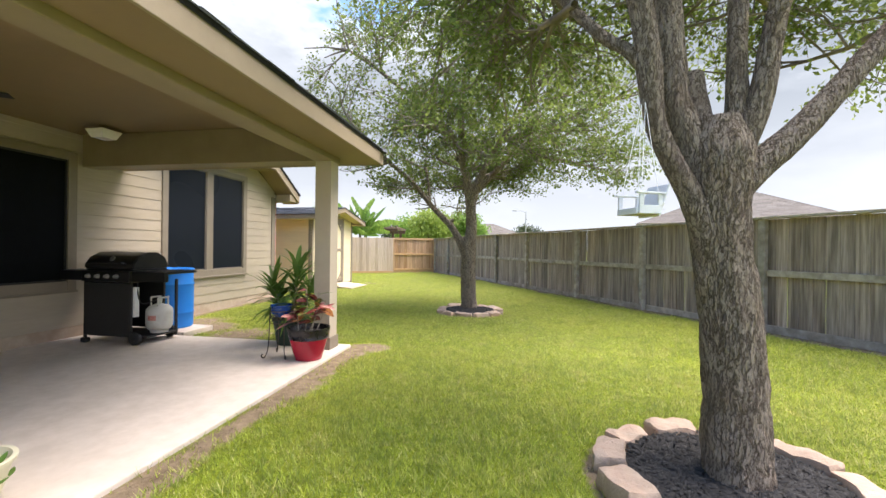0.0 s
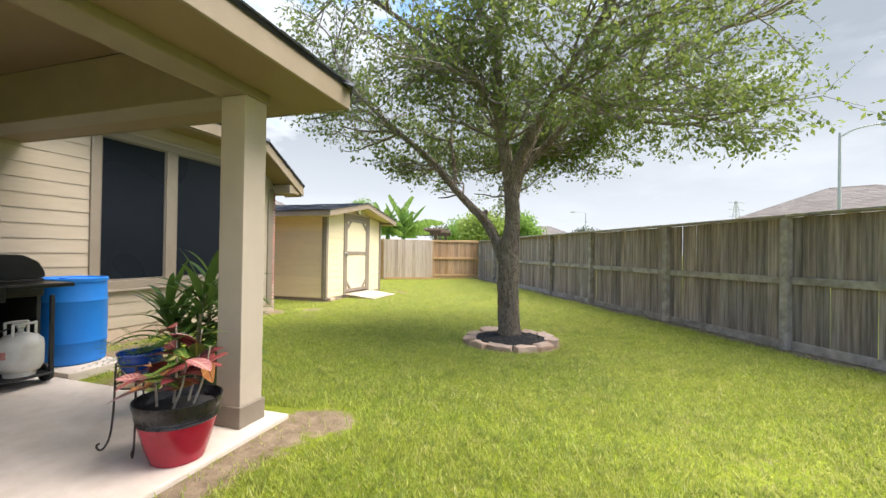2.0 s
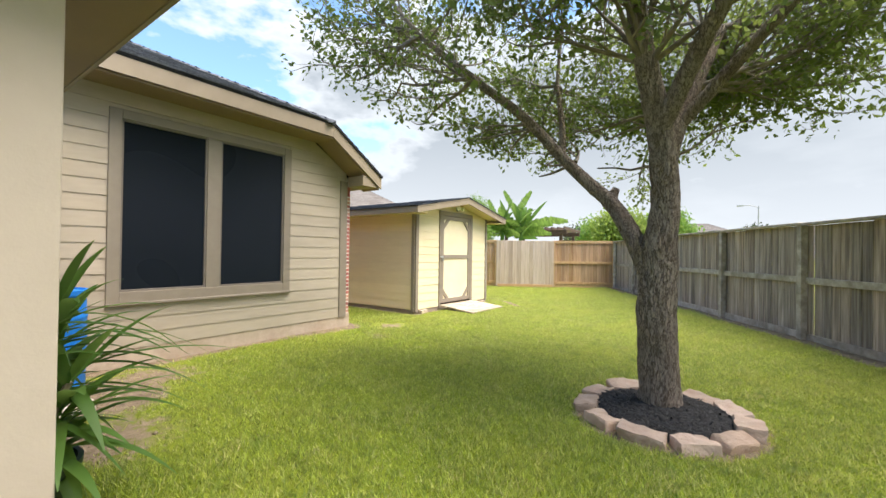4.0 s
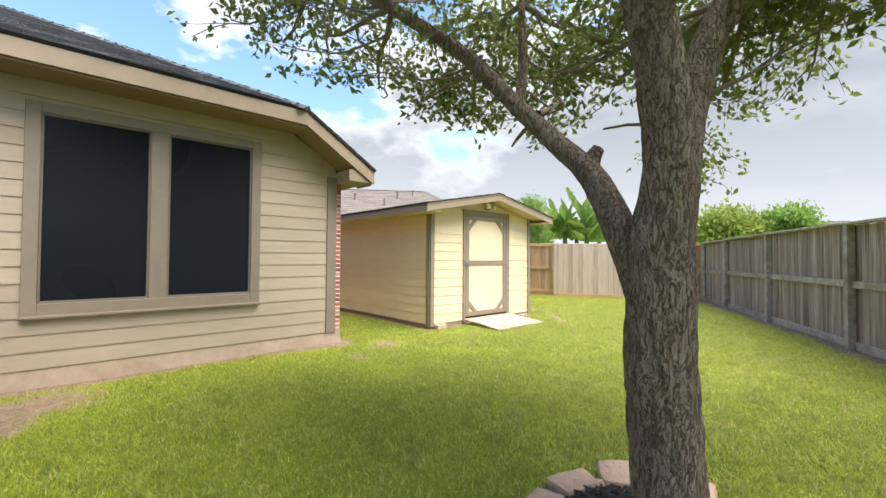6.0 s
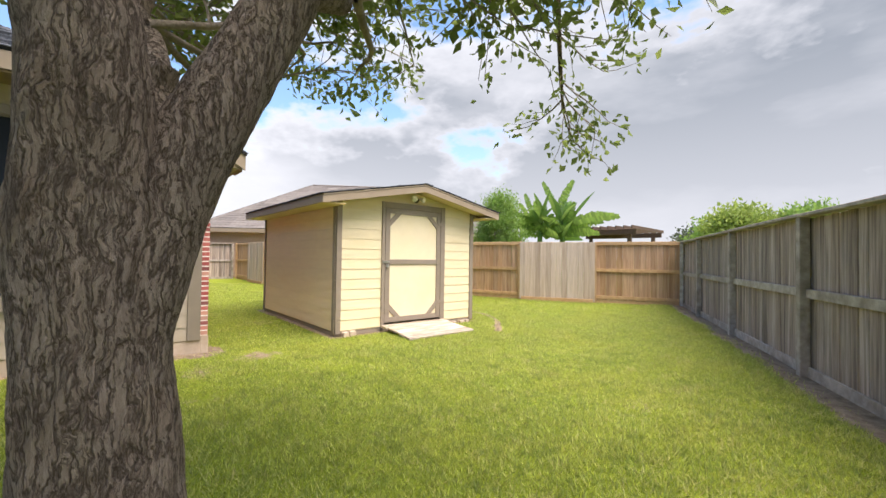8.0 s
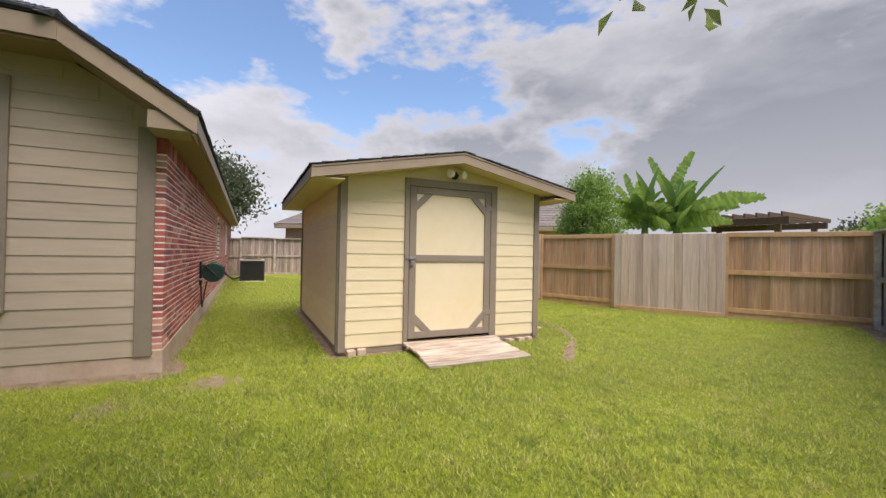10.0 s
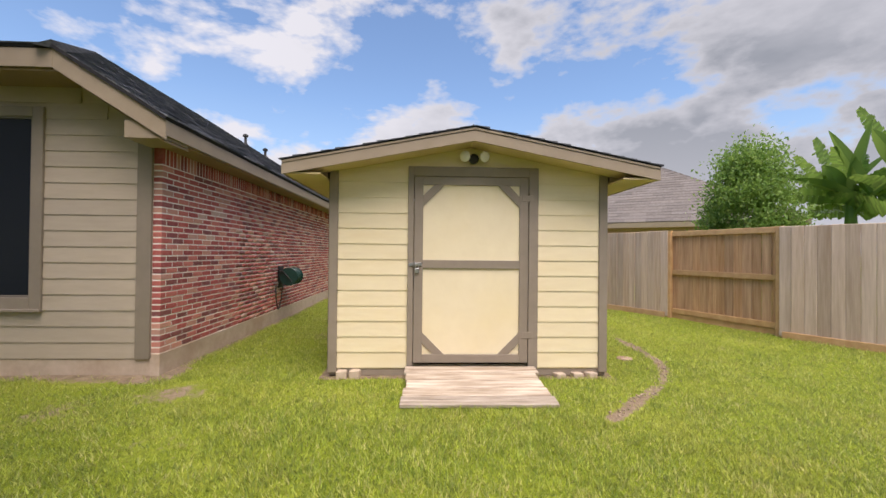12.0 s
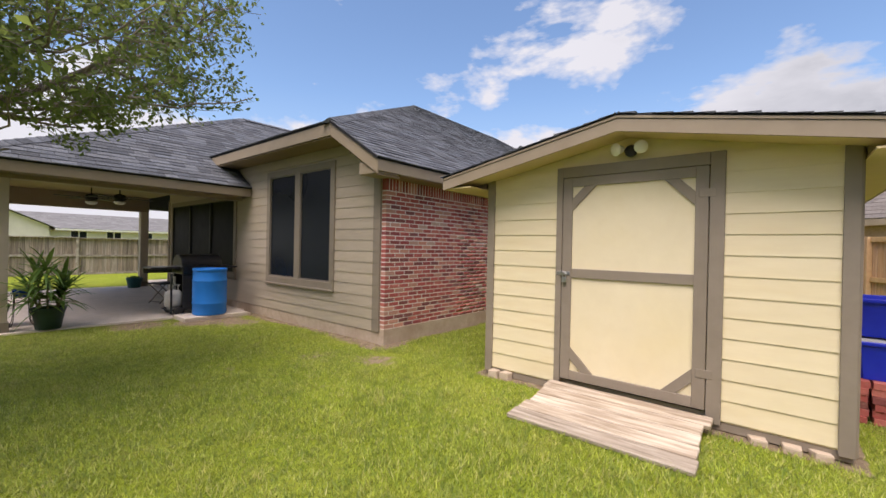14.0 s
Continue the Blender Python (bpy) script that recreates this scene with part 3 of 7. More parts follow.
def roof_plane(parent, pts, seed, material=None, deck=None, exposure=0.14, tab=0.31):
    """A roof plane over the polygon pts, whose first two points lie on the eave: a deck and its shingles."""
    p = [Vector(q) for q in pts]
    u = (p[1] - p[0]).normalized()
    n = u.cross(p[2] - p[0]).normalized()
    if n.z < 0:
        n = -n
    v = n.cross(u)
    if v.z < 0:
        v = -v
    part("roof_deck", prism(bmesh.new(), p, -n * 0.03), deck or M["shingle_edge"], parent)
    poly = [((q - p[0]).dot(u), (q - p[0]).dot(v)) for q in p]
    shingle_field("shingles", parent, p[0] + n * 0.002, u, v, poly, material or M["shingle"], exposure, tab, seed)


def hip_cap(parent, a, b, material, w=0.13, step=0.16):
    """Cap shingles along a hip or ridge from a to b."""
    a, b = Vector(a), Vector(b)
    d = (b - a)
    k = max(1, int(d.length / step))
    d.normalize()
    side = d.cross(Vector((0, 0, 1))).normalized()
    up = side.cross(d)
    bm = bmesh.new()
    for i in range(k):
        p, q = a + d * (i * step), a + d * ((i + 1) * step + 0.02)
        lo = [p - side * w - up * 0.045 + up * 0.008, p + up * 0.042, p + side * w - up * 0.045 + up * 0.008]
        hi = [q - side * w - up * 0.045, q + up * 0.030, q + side * w - up * 0.045]
        vs = [bm.verts.new(x) for x in lo + hi]
        for f in ((0, 1, 4, 3), (1, 2, 5, 4), (0, 3, 5, 2), (0, 2, 1)):
            bm.faces.new([vs[j] for j in f])
    bmesh.ops.recalc_face_normals(bm, faces=bm.faces)
    part("ridge_cap", bm, material, parent, kind="stuff")


def plank_mesh(length, height, thick=0.017, tip=0.008):
    """One lap board along y, thick at its lower edge and leaning, from z = 0 up."""
    bm = bmesh.new()
    L, h = length, height + 0.02
    sec = [(0.0, 0.0), (0.002, 0.0), (0.002, 0.0100), (thick, 0.0110), (thick, 0.016), (tip, h), (0.0, h)]
    rings = [[bm.verts.new((x, y, z)) for x, z in sec] for y in (0.0, L)]
    for i in range(7):
        j = (i + 1) % 7
        bm.faces.new((rings[0][i], rings[0][j], rings[1][j], rings[1][i]))
    bm.faces.new(list(reversed(rings[0])))
    bm.faces.new(rings[1])
    bmesh.ops.recalc_face_normals(bm, faces=bm.faces)
    return bm


PLANKS = {}


def plank(parent, m, length, height, material):
    key = (round(length, 3), round(height, 3), material.name)
    if key not in PLANKS:
        PLANKS[key] = mesh_from("siding_board", plank_mesh(length, height), material)
    return piece("siding_board", PLANKS[key], parent, m)


def build_house():
    # boarded wall towards the garden, with its two window openings
    wall = thing("wall_east", WX, 5.0, 0.0, label="cream lap-sided house wall with taupe trim", category="wall", kind="structure")
    t0, t1 = WX - 0.16, WX - 0.012
    core = bmesh.new()
    y0, y1 = 0.24, WY - 0.09
    win = (6.10, 8.09, 0.83, 2.74)
    big = (0.62, 4.50, 0.80, 2.42)
    sof = 3.08
    for lo, hi in (((t0, y0, 0.18), (t1, big[0], sof)), ((t0, big[0], 0.18), (t1, big[1], big[2])), ((t0, big[0], big[3]), (t1, big[1], sof)),
                   ((t0, big[1], 0.18), (t1, win[0], sof)), ((t0, win[0], 0.18), (t1, win[1], win[2])), ((t0, win[0], win[3]), (t1, win[1], sof)),
                   ((t0, win[1], 0.18), (t1, 8.62, sof))):
        box(core, [lo[0] - WX, lo[1] - 5.0, lo[2]], [hi[0] - WX, hi[1] - 5.0, hi[2]])
    prism(core, [(t0 - WX, 3.62, 0.18), (t0 - WX, y1 - 5, 0.18), (t0 - WX, y1 - 5, 2.68), (t0 - WX, 3.62, sof)], (t1 - t0, 0, 0))
    part("wall_core", core, M["siding"], wall)
    pitch, z = 0.1693, 0.176
    row = 0
    while z < 3.06:
        h = min(pitch, 3.06 - z)
        end = y1 - 0.15
        if z + h > 2.5:
            end = min(end, 8.62 + (3.02 - (z + h)) / 0.62)
        spans = [(y0 + 0.10, end)]
        for a, b, lo, hi in (win, big):
            a, b, lo, hi = a - 0.115, b + 0.115, lo - 0.12, hi + 0.10
            if z + h > lo + 0.02 and z < hi - 0.02:
                spans = [s for p, q in spans for s in ((p, min(q, a)), (max(p, b), q)) if s[1] - s[0] > 0.03]
        for a, b in spans:
            if b - a > 3.7:
                cut = a + 1.2 + (row % 3) * 1.1
                pieces = [(a, cut - 0.0015), (cut + 0.0015, b)]
            else:
                pieces = [(a, b)]
            for p, q in pieces:
                plank(wall, pose(-0.012, p - 5.0, z, 0, 0, 0), q - p, h, M["siding"])
        z += pitch
        row += 1
    part("corner_board", boxed((-0.012, y1 - 5.15, 0.18), (0.022, y1 - 5.0, 2.52), 0.004), M["trim"], wall)
    part("corner_board", boxed((-0.012, y0 - 5.0, 0.18), (0.022, y0 - 4.9, 2.6), 0.004), M["fascia"], wall)

    def window(name, y_a, y_b, z_a, z_b, splits, label, mull=0.085, pane=None, bar=None):
        trim, pane, bar = M["trim"], pane or M["dark_glass"], bar or M["trim"]
        w = thing(name, WX, y_a, z_a, label=label, category="window", kind="structure")
        W, H = y_b - y_a, z_b - z_a
        for lo, hi in (((-0.02, -0.115, -0.125), (0.030, 0.0, H + 0.105)), ((-0.02, W, -0.125), (0.030, W + 0.115, H + 0.105)),
                       ((-0.02, 0.0, H), (0.030, W, H + 0.105)), ((-0.02, 0.0, -0.125), (0.030, W, 0.0))):
            part("window_trim", boxed(lo, hi, 0.004), trim, w)
        part("sill", boxed((-0.02, -0.12, -0.150), (0.05, W + 0.12, -0.120), 0.004), M["trim"], w)
        edges = [0.0, *[s - y_a for s in splits], W]
        for a, b in zip(edges, edges[1:]):
            a2 = a + (mull if a > 0 else 0.0)
            b2 = b - (mull if b < W else 0.0)
            if a > 0:
                part("mullion", boxed((-0.02, a - mull, 0.0), (0.026, a + mull, H), 0.004), bar, w)
            fr = bmesh.new()
            e = 0.022
            for lo, hi in (((-0.03, a2, 0), (0.012, a2 + e, H)), ((-0.03, b2 - e, 0), (0.012, b2, H)), ((-0.03, a2 + e, 0), (0.012, b2 - e, e)), ((-0.03, a2 + e, H - e), (0.012, b2 - e, H))):
                box(fr, lo, hi, 0.002)
            part("screen_frame", fr, M["steel_brown"] if bar is M["trim"] else bar, w)
            part("pane", boxed((-0.03, a2 + e, e), (-0.006, b2 - e, H - e)), pane, w)
        return w

    M["steel_brown"] = surf("screen_frame", (0.16, 0.135, 0.11), (0.2, 0.17, 0.14), 20, 0.5, 0.05, 100)
    window("window_1", *win, [7.085], "pair of dark solar-screened windows with taupe trim")
    window("window_2", *big, [1.90, 3.20], "wide dark screened porch window", 0.03, M["black_screen"], M["black_matte"])

    # slab edge under the walls
    fd = bmesh.new()
    box(fd, (WX - 0.3, 0.2, -0.25), (WX - 0.004, WY - 0.02, 0.185), 0.01)
    box(fd, (-23.7, WY - 0.085, -0.25), (WX - 0.001, WY + 0.008, 0.235), 0.006)
    tagged(part("foundation", fd, M["foundation"]), "stained concrete house foundation", "foundation", kind="structure")

    # brick wall on the side
    bw = thing("wall_north", WX, WY, 0.0, label="red brick house side wall with pale mortar", category="wall", kind="structure")
    X0 = -23.6
    back = bmesh.new()
    holes = ((-14.75, -13.75), (-19.6, -18.4))
    xs = [X0, holes[1][0], holes[1][1], holes[0][0], holes[0][1], WX - 0.016]
    for i, (a, b) in enumerate(zip(xs, xs[1:])):
        if i in (1, 3):
            box(back, (a - WX, -0.25, 0.23), (b - WX, -0.0035, 1.05))
            box(back, (a - WX, -0.25, 2.18), (b - WX, -0.0035, 2.6))
        else:
            box(back, (a - WX, -0.25, 0.23), (b - WX, -0.0035, 2.6))
    part("mortar", back, M["mortar"], bw)
    for k, (a, b) in enumerate(holes):
        w = thing("window_%d" % (k + 3), a, WY, 1.05, label="small white-framed window in the brick wall", category="window", kind="structure")
        W, H = b - a, 1.13
        for lo, hi in (((0, -0.09, 0), (0.05, -0.02, H)), ((W - 0.05, -0.09, 0), (W, -0.02, H)), ((0.05, -0.09, 0), (W - 0.05, -0.02, 0.05)), ((0.05, -0.09, H - 0.05), (W - 0.05, -0.02, H)), ((0.05, -0.085, H / 2 - 0.02), (W - 0.05, -0.025, H / 2 + 0.02))):
            part("window_frame", boxed(lo, hi, 0.003), M["white_paint"], w)
        part("pane", boxed((0.05, -0.08, 0.05), (W - 0.05, -0.06, H - 0.05)), M["dark_glass"], w)
        part("sill", boxed((-0.05, -0.09, -0.06), (W + 0.05, 0.02, -0.002), 0.006), M["brick_far"], w)
    course, length, joint = 0.0655, 0.203, 0.014
    bm = bmesh.new()
    box(bm, (0, -0.092, 0), (length - joint, 0, course - joint), 0.003)
    full = mesh_from("brick", bm, M["brick"])
    bm = bmesh.new()
    box(bm, (0, -0.092, 0), (0.0963 - joint, 0, course - joint), 0.003)
    half = mesh_from("brick", bm, M["brick"])
    bm = bmesh.new()
    box(bm, (0, -0.092, 0), (course - joint, 0, 0.19), 0.003)
    soldier = mesh_from("brick", bm, M["brick"])
    rng = random.Random(5)
    lows, highs = [], []
    rows = 31
    near = -7.75
    for r in range(rows):
        z = 0.24 + r * course
        x = WX - length if r % 2 == 0 else WX - 0.0963
        first = True
        while x > X0:
            lo = x
            if first and r % 2:
                size = 0.0963
            else:
                size = length
            mid = x + size / 2
            hole = any(a - 0.02 < mid < b + 0.02 for a, b in holes) and 1.02 < z < 2.15
            jy = rng.uniform(-0.0015, 0.002)
            if not hole:
                if lo > near:
                    piece("brick", half if size < 0.15 else full, bw, pose(lo - WX, jy, z, 0, 0, 0))
                else:
                    lows.append((lo - WX, -0.05, z))
                    highs.append((lo - WX + size - joint, jy, z + course - joint))
            first = False
            x -= length
    zs = 0.24 + rows * course
    x = WX - course
    while x > X0:
        jy = rng.uniform(-0.0015, 0.002)
        if x > near:
            piece("brick", soldier, bw, pose(x - WX, jy, zs, 0, 0, 0))
        else:
            lows.append((x - WX, -0.05, zs))
            highs.append((x - WX + course - joint, jy, zs + 0.19))
        x -= course
    v, f = many_boxes(lows, highs)
    arrays("brickwork", v, f, M["brick_far"], bw, kind="stuff")
    # the far walls that close the house
    rest = bmesh.new()
    box(rest, (-23.75, 0.24, -0.1), (-23.6, WY, 2.6))
    box(rest, (-23.6, -3.9, -0.1), (-9.5, -3.75, 2.6))
    box(rest, (-9.65, -3.75, -0.1), (-9.5, 0.24, 2.6))
    box(rest, (-9.5, 0.24, -0.1), (WX - 0.16, 0.39, 2.9))
    box(rest, (-23.75, -3.9, -0.1), (-23.6, 0.24, 2.6))
    tagged(part("wall_south", rest, M["siding"]), "plain cream house wall", "wall", kind="structure")
    fl = boxed((-23.6, -3.75, -0.05), (WX - 0.16, WY - 0.25, 0.05))
    tagged(part("floor", fl, M["concrete"]), "plain concrete house floor", "floor", kind="structure")

    # roof: high plane over the boarded wall, long plane over the bricks, and the far sides
    roof = thing("roof", -13.4, 2.7, 2.62, label="dark grey asphalt shingle hip roof", category="roof", kind="structure")
    ex, ez, ny, nz = -5.40, 3.30, 9.74, 2.63
    ky = ny - (ez - nz) / 0.62
    apex, west = (-13.4, 2.7, 6.97), (-19.5, 2.7, 6.97)

    def loc(q):
        return (q[0] + 13.4, q[1] - 2.7, q[2] - 2.62)

    nw = (-24.0, ny, nz)
    roof_plane(roof, [loc(q) for q in ((ex, ky, ez), (ex, -3.2, ez), apex)], 11)
    roof_plane(roof, [loc(q) for q in (nw, (ex, ny, nz), (ex, ky, ez), apex, west)], 12)
    roof_plane(roof, [loc(q) for q in ((-24.0, -4.3, nz), nw, west)], 13)
    roof_plane(roof, [loc(q) for q in ((ex, -4.3, nz), (-24.0, -4.3, nz), west, apex, (ex, -3.2, ez))], 14)
    hip_cap(roof, loc((ex, ky, ez)), loc(apex), M["shingle"])
    hip_cap(roof, loc(apex), loc(west), M["shingle"])
    tr = thing("trim_house", ex, ky, 2.46, label="tan fascia boards and soffits of the house eaves", category="eaves trim", kind="structure")

    def tl(q):
        return (q[0] - ex, q[1] - ky, q[2] - 2.46)

    part("fascia", boxed(tl((ex - 0.045, 3.0, 3.085)), tl((ex - 0.02, ky - 0.002, 3.27)), 0.003), M["fascia"], tr)
    drop = 0.195
    part("fascia", prism(bmesh.new(), [tl(q) for q in ((ex - 0.045, ky, ez - 0.03), (ex - 0.045, ny - 0.02, nz - 0.02), (ex - 0.045, ny - 0.02, nz - 0.02 - drop), (ex - 0.045, ky, ez - 0.03 - drop + 0.005))], (0.025, 0, 0)), M["fascia"], tr)
    part("fascia", boxed(tl((-24.0, ny - 0.045, 2.455)), tl((ex - 0.046, ny - 0.02, 2.605)), 0.003), M["fascia"], tr)
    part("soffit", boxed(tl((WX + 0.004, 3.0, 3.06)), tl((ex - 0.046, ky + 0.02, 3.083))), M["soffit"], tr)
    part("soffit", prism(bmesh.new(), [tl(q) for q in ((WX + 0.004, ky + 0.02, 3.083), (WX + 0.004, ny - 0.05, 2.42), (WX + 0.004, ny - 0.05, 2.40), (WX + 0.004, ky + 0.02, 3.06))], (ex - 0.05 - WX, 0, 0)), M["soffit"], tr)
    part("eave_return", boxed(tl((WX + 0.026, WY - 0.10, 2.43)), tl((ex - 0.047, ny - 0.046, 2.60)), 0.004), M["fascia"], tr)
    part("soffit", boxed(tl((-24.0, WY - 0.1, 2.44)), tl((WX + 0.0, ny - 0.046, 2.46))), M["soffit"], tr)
    # vent pipes on the long slope
    for vx, vy, h in ((-17.55, 5.13, 0.36), (-18.3, 5.6, 0.3)):
        vz = nz + 0.62 * (ny - vy)
        p = thing("roof_vent", vx, vy, vz - 0.02, label="small grey roof vent pipe with a cap", category="roof vent")
        part("pipe", lathe(bmesh.new(), [(0.14, 0.0), (0.06, 0.06), (0.05, 0.08), (0.05, h)], 14), M["black_matte"], p, smooth=40)
        part("cap", lathe(bmesh.new(), [(0.05, h - 0.02), (0.10, h - 0.02), (0.10, h + 0.05), (0.03, h + 0.09)], 14), M["black_matte"], p, smooth=40)


build_house()


def build_porch():
    slab = bmesh.new()
    box(slab, (WX - 0.02, -1.95, -0.2), (-2.05, 5.02, 0.035), 0.012, seg=2)
    tagged(part("patio", slab, M["concrete"]), "pale concrete porch slab", "patio", kind="structure")
    for px, py in ((-2.30, 4.79), (-2.30, -1.62), (-5.72, -1.62)):
        p = thing("porch_post", px, py, 0.035, label="square tan boxed porch post with a taupe base", category="post", group="porch posts")
        part("shaft", boxed((-0.105, -0.105, 0.0), (0.105, 0.105, 2.325), 0.006, seg=2), M["post"], p)
        part("base", boxed((-0.122, -0.122, 0.0), (0.122, 0.122, 0.15), 0.005), M["trim"], p)
    t = thing("trim_porch", -2.18, 4.72, 2.39, label="tan porch beams, fascia and soffit", category="porch beam", kind="structure")

    def tl(q):
        return (q[0] + 2.18, q[1] - 4.72, q[2] - 2.39)

    part("beam", boxed(tl((-2.42, -1.72, 2.36)), tl((-2.18, 4.91, 2.80)), 0.006), M["beam"], t)
    part("beam", boxed(tl((WX + 0.03, 4.67, 2.36)), tl((-2.422, 4.91, 2.80)), 0.006), M["beam"], t)
    part("beam", boxed(tl((WX + 0.03, -1.72, 2.36)), tl((-2.422, -1.5, 2.80)), 0.006), M["beam"], t)
    part("fascia", boxed(tl((PORCH_X - 0.045, -2.3, 2.42)), tl((PORCH_X - 0.02, PORCH_Y - 0.02, 2.585)), 0.003), M["fascia"], t)
    part("fascia", boxed(tl((WX + 0.03, PORCH_Y - 0.045, 2.42)), tl((PORCH_X - 0.046, PORCH_Y - 0.02, 2.585)), 0.003), M["fascia"], t)
    part("fascia", boxed(tl((WX + 0.03, -2.3, 2.42)), tl((PORCH_X - 0.046, -2.275, 2.585)), 0.003), M["fascia"], t)
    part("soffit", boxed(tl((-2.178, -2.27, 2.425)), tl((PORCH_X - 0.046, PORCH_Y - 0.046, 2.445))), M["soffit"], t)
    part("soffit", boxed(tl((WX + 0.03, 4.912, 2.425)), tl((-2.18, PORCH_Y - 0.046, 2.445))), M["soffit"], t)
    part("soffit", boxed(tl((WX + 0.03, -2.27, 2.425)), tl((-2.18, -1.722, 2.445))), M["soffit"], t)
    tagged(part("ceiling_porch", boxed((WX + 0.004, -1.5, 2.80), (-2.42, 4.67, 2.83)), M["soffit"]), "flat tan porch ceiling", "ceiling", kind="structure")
    r = thing("roof_porch", -2.0, 2.0, 2.63, label="dark grey asphalt shingle porch roof", category="roof", kind="structure")

    def rl(q):
        return (q[0] + 2.0, q[1] - 2.0, q[2] - 2.63)

    apex, back = (-7.35, 1.47, 5.13), (-9.5, 1.47, 5.13)
    tip, south = (PORCH_X, PORCH_Y, 2.60), (PORCH_X, -2.33, 2.60)
    roof_plane(r, [rl(q) for q in (south, tip, apex)], 21)
    roof_plane(r, [rl(q) for q in (tip, (-5.84, PORCH_Y, 2.60), (-5.84, 4.0, 3.472), (-9.45, 1.47, 5.13), apex)], 22)
    roof_plane(r, [rl(q) for q in ((-9.5, -2.33, 2.60), south, apex, back)], 23)
    hip_cap(r, rl(tip), rl(apex), M["shingle"])
    hip_cap(r, rl(apex), rl(back), M["shingle"])


build_porch()

# ---- fences ----


def yard_angle(a, b):
    return math.degrees(math.atan2(b[1] - a[1], b[0] - a[0]))


PICKETS = {}


def fence_line(posts, height, label, pick, rail, post_m, fronts=(), cap=True, width=0.14, seed=1, front_m=None, lift=0.0, levels=(0.52,)):
    """A board fence through the posts, with its yard side to the left of the line. In the bays named by fronts the boards hide the rails."""
    a = Vector(posts[0])
    f = thing("fence", a.x, a.y, 0.0, label=label, category="fence")
    rng = random.Random(seed)
    for i, (p, q) in enumerate(zip(posts, posts[1:])):
        p, q = Vector(p), Vector(q)
        L, ang = (q - p).length, yard_angle(p, q)
        zg = float(ground_z(np.array((p.x + q.x) / 2), np.array((p.y + q.y) / 2))) + lift
        base = Matrix.Translation((p.x - a.x, p.y - a.y, zg)) @ pose(0, 0, 0, 0, 0, ang)
        front = i in fronts
        bm = boxed((-0.045, -0.04, -0.02), (0.045, 0.05, height - (0.0 if cap else 0.004)), 0.005)
        ob = part("post", bm, post_m, f)
        ob.matrix_basis = base
        py = 0.052 if front else -0.062
        rails = [height * k for k in levels]
        for k, rz in enumerate(rails):
            ry = (0.01, 0.05) if front else (-0.040, 0.0)
            ob = part("rail", boxed((0.047, ry[0], rz - 0.045), (L - 0.047, ry[1], rz + 0.045), 0.004), rail, f)
            ob.matrix_basis = base
        ob = part("kickboard", boxed((0.047, py + (0.02 if front else 0.022), -0.03), (L - 0.047, py + (0.045 if front else 0.045), 0.10), 0.004), rail, f)
        ob.matrix_basis = base
        if cap:
            ob = part("cap_board", boxed((-0.02, -0.075, height), (L + 0.0 - 0.021, 0.065, height + 0.035), 0.005), rail, f)
            ob.matrix_basis = base
        n = max(1, round(L / width))
        w = L / n
        for k in range(n):
            g = rng.choice((0.0, 0.0005, 0.001, 0.0022))
            pm = front_m if front and front_m else pick
            key = (round(w, 3), g, height, pm.name, cap)
            if key not in PICKETS:
                bm = boxed((g, 0, 0.03), (w - g, 0.018, height - 0.002), 0.0065)
                PICKETS[key] = mesh_from("picket", bm, pm)
            h = rng.uniform(-0.006, 0.002)
            piece("picket", PICKETS[key], f, base @ pose(k * w, py + rng.uniform(-0.005, 0.005), h, rng.uniform(-0.15, 0.15), rng.uniform(-0.04, 0.04), rng.uniform(-0.6, 0.6)))
    q = Vector(posts[-1])
    zg = float(ground_z(np.array(q.x), np.array(q.y)))
    ob = part("post", boxed((-0.045, -0.045, -0.02), (0.045, 0.045, height + 0.03), 0.005), post_m, f)
    ob.matrix_basis = pose(q.x - a.x, q.y - a.y, zg)
    return f


def on_fence(s):
    p = FENCE_A + FENCE_U * s
    return (p.x, p.y)


fence_line([on_fence(s) for s in (-12.9, -10.75, -8.6, -6.45, -4.3, -2.16, 0.0, 1.97, 4.25, 6.2, 8.6, 10.9, 12.75)], 1.60,
           "weathered grey-brown wooden board fence with mossy posts", M["old_wood"], M["old_rail"], M["old_rail"], cap=True, seed=3)
BACK = [(-3.74, 19.6), (-5.56, 18.62), (-7.30, 17.58), (-9.03, 16.93), (-10.75, 16.03), (-12.6, 15.1), (-14.5, 14.1), (-16.4, 13.15), (-18.65, 13.15), (-20.9, 13.15)]
fence_line(BACK, 1.66, "cedar board fence with alternating picket sides", M["new_wood"], M["new_rail"], M["new_rail"], fronts=(1, 3, 5, 7), cap=False, seed=4, levels=(0.09, 0.53, 0.968), front_m=M["grey_wood"])
side = fence_line([(-21.0, 8.6), (-21.0, 9.9), (-21.0, 11.3), (-21.0, 13.0)][::-1], 1.65, "grey board side fence with a gate", M["old_wood"], M["old_rail"], M["old_rail"], cap=True, seed=5)
brace = part("brace", boxed((0.0, -0.045, -0.78), (0.035, 0.045, 0.78), 0.004), M["old_rail"], side)
brace.matrix_basis = pose(0.075, -3.75, 0.95, 40, 0, 0)
fence_line([(-14.0 + 2.2 * i, -8.6) for i in range(9)], 1.52, "long weathered grey board fence behind the porch", M["old_wood"], M["old_rail"], M["old_rail"], cap=True, seed=6)

# ---- shed ----
SX0, SX1, SY0, SY1 = -9.65, -5.84, 11.21, 14.25


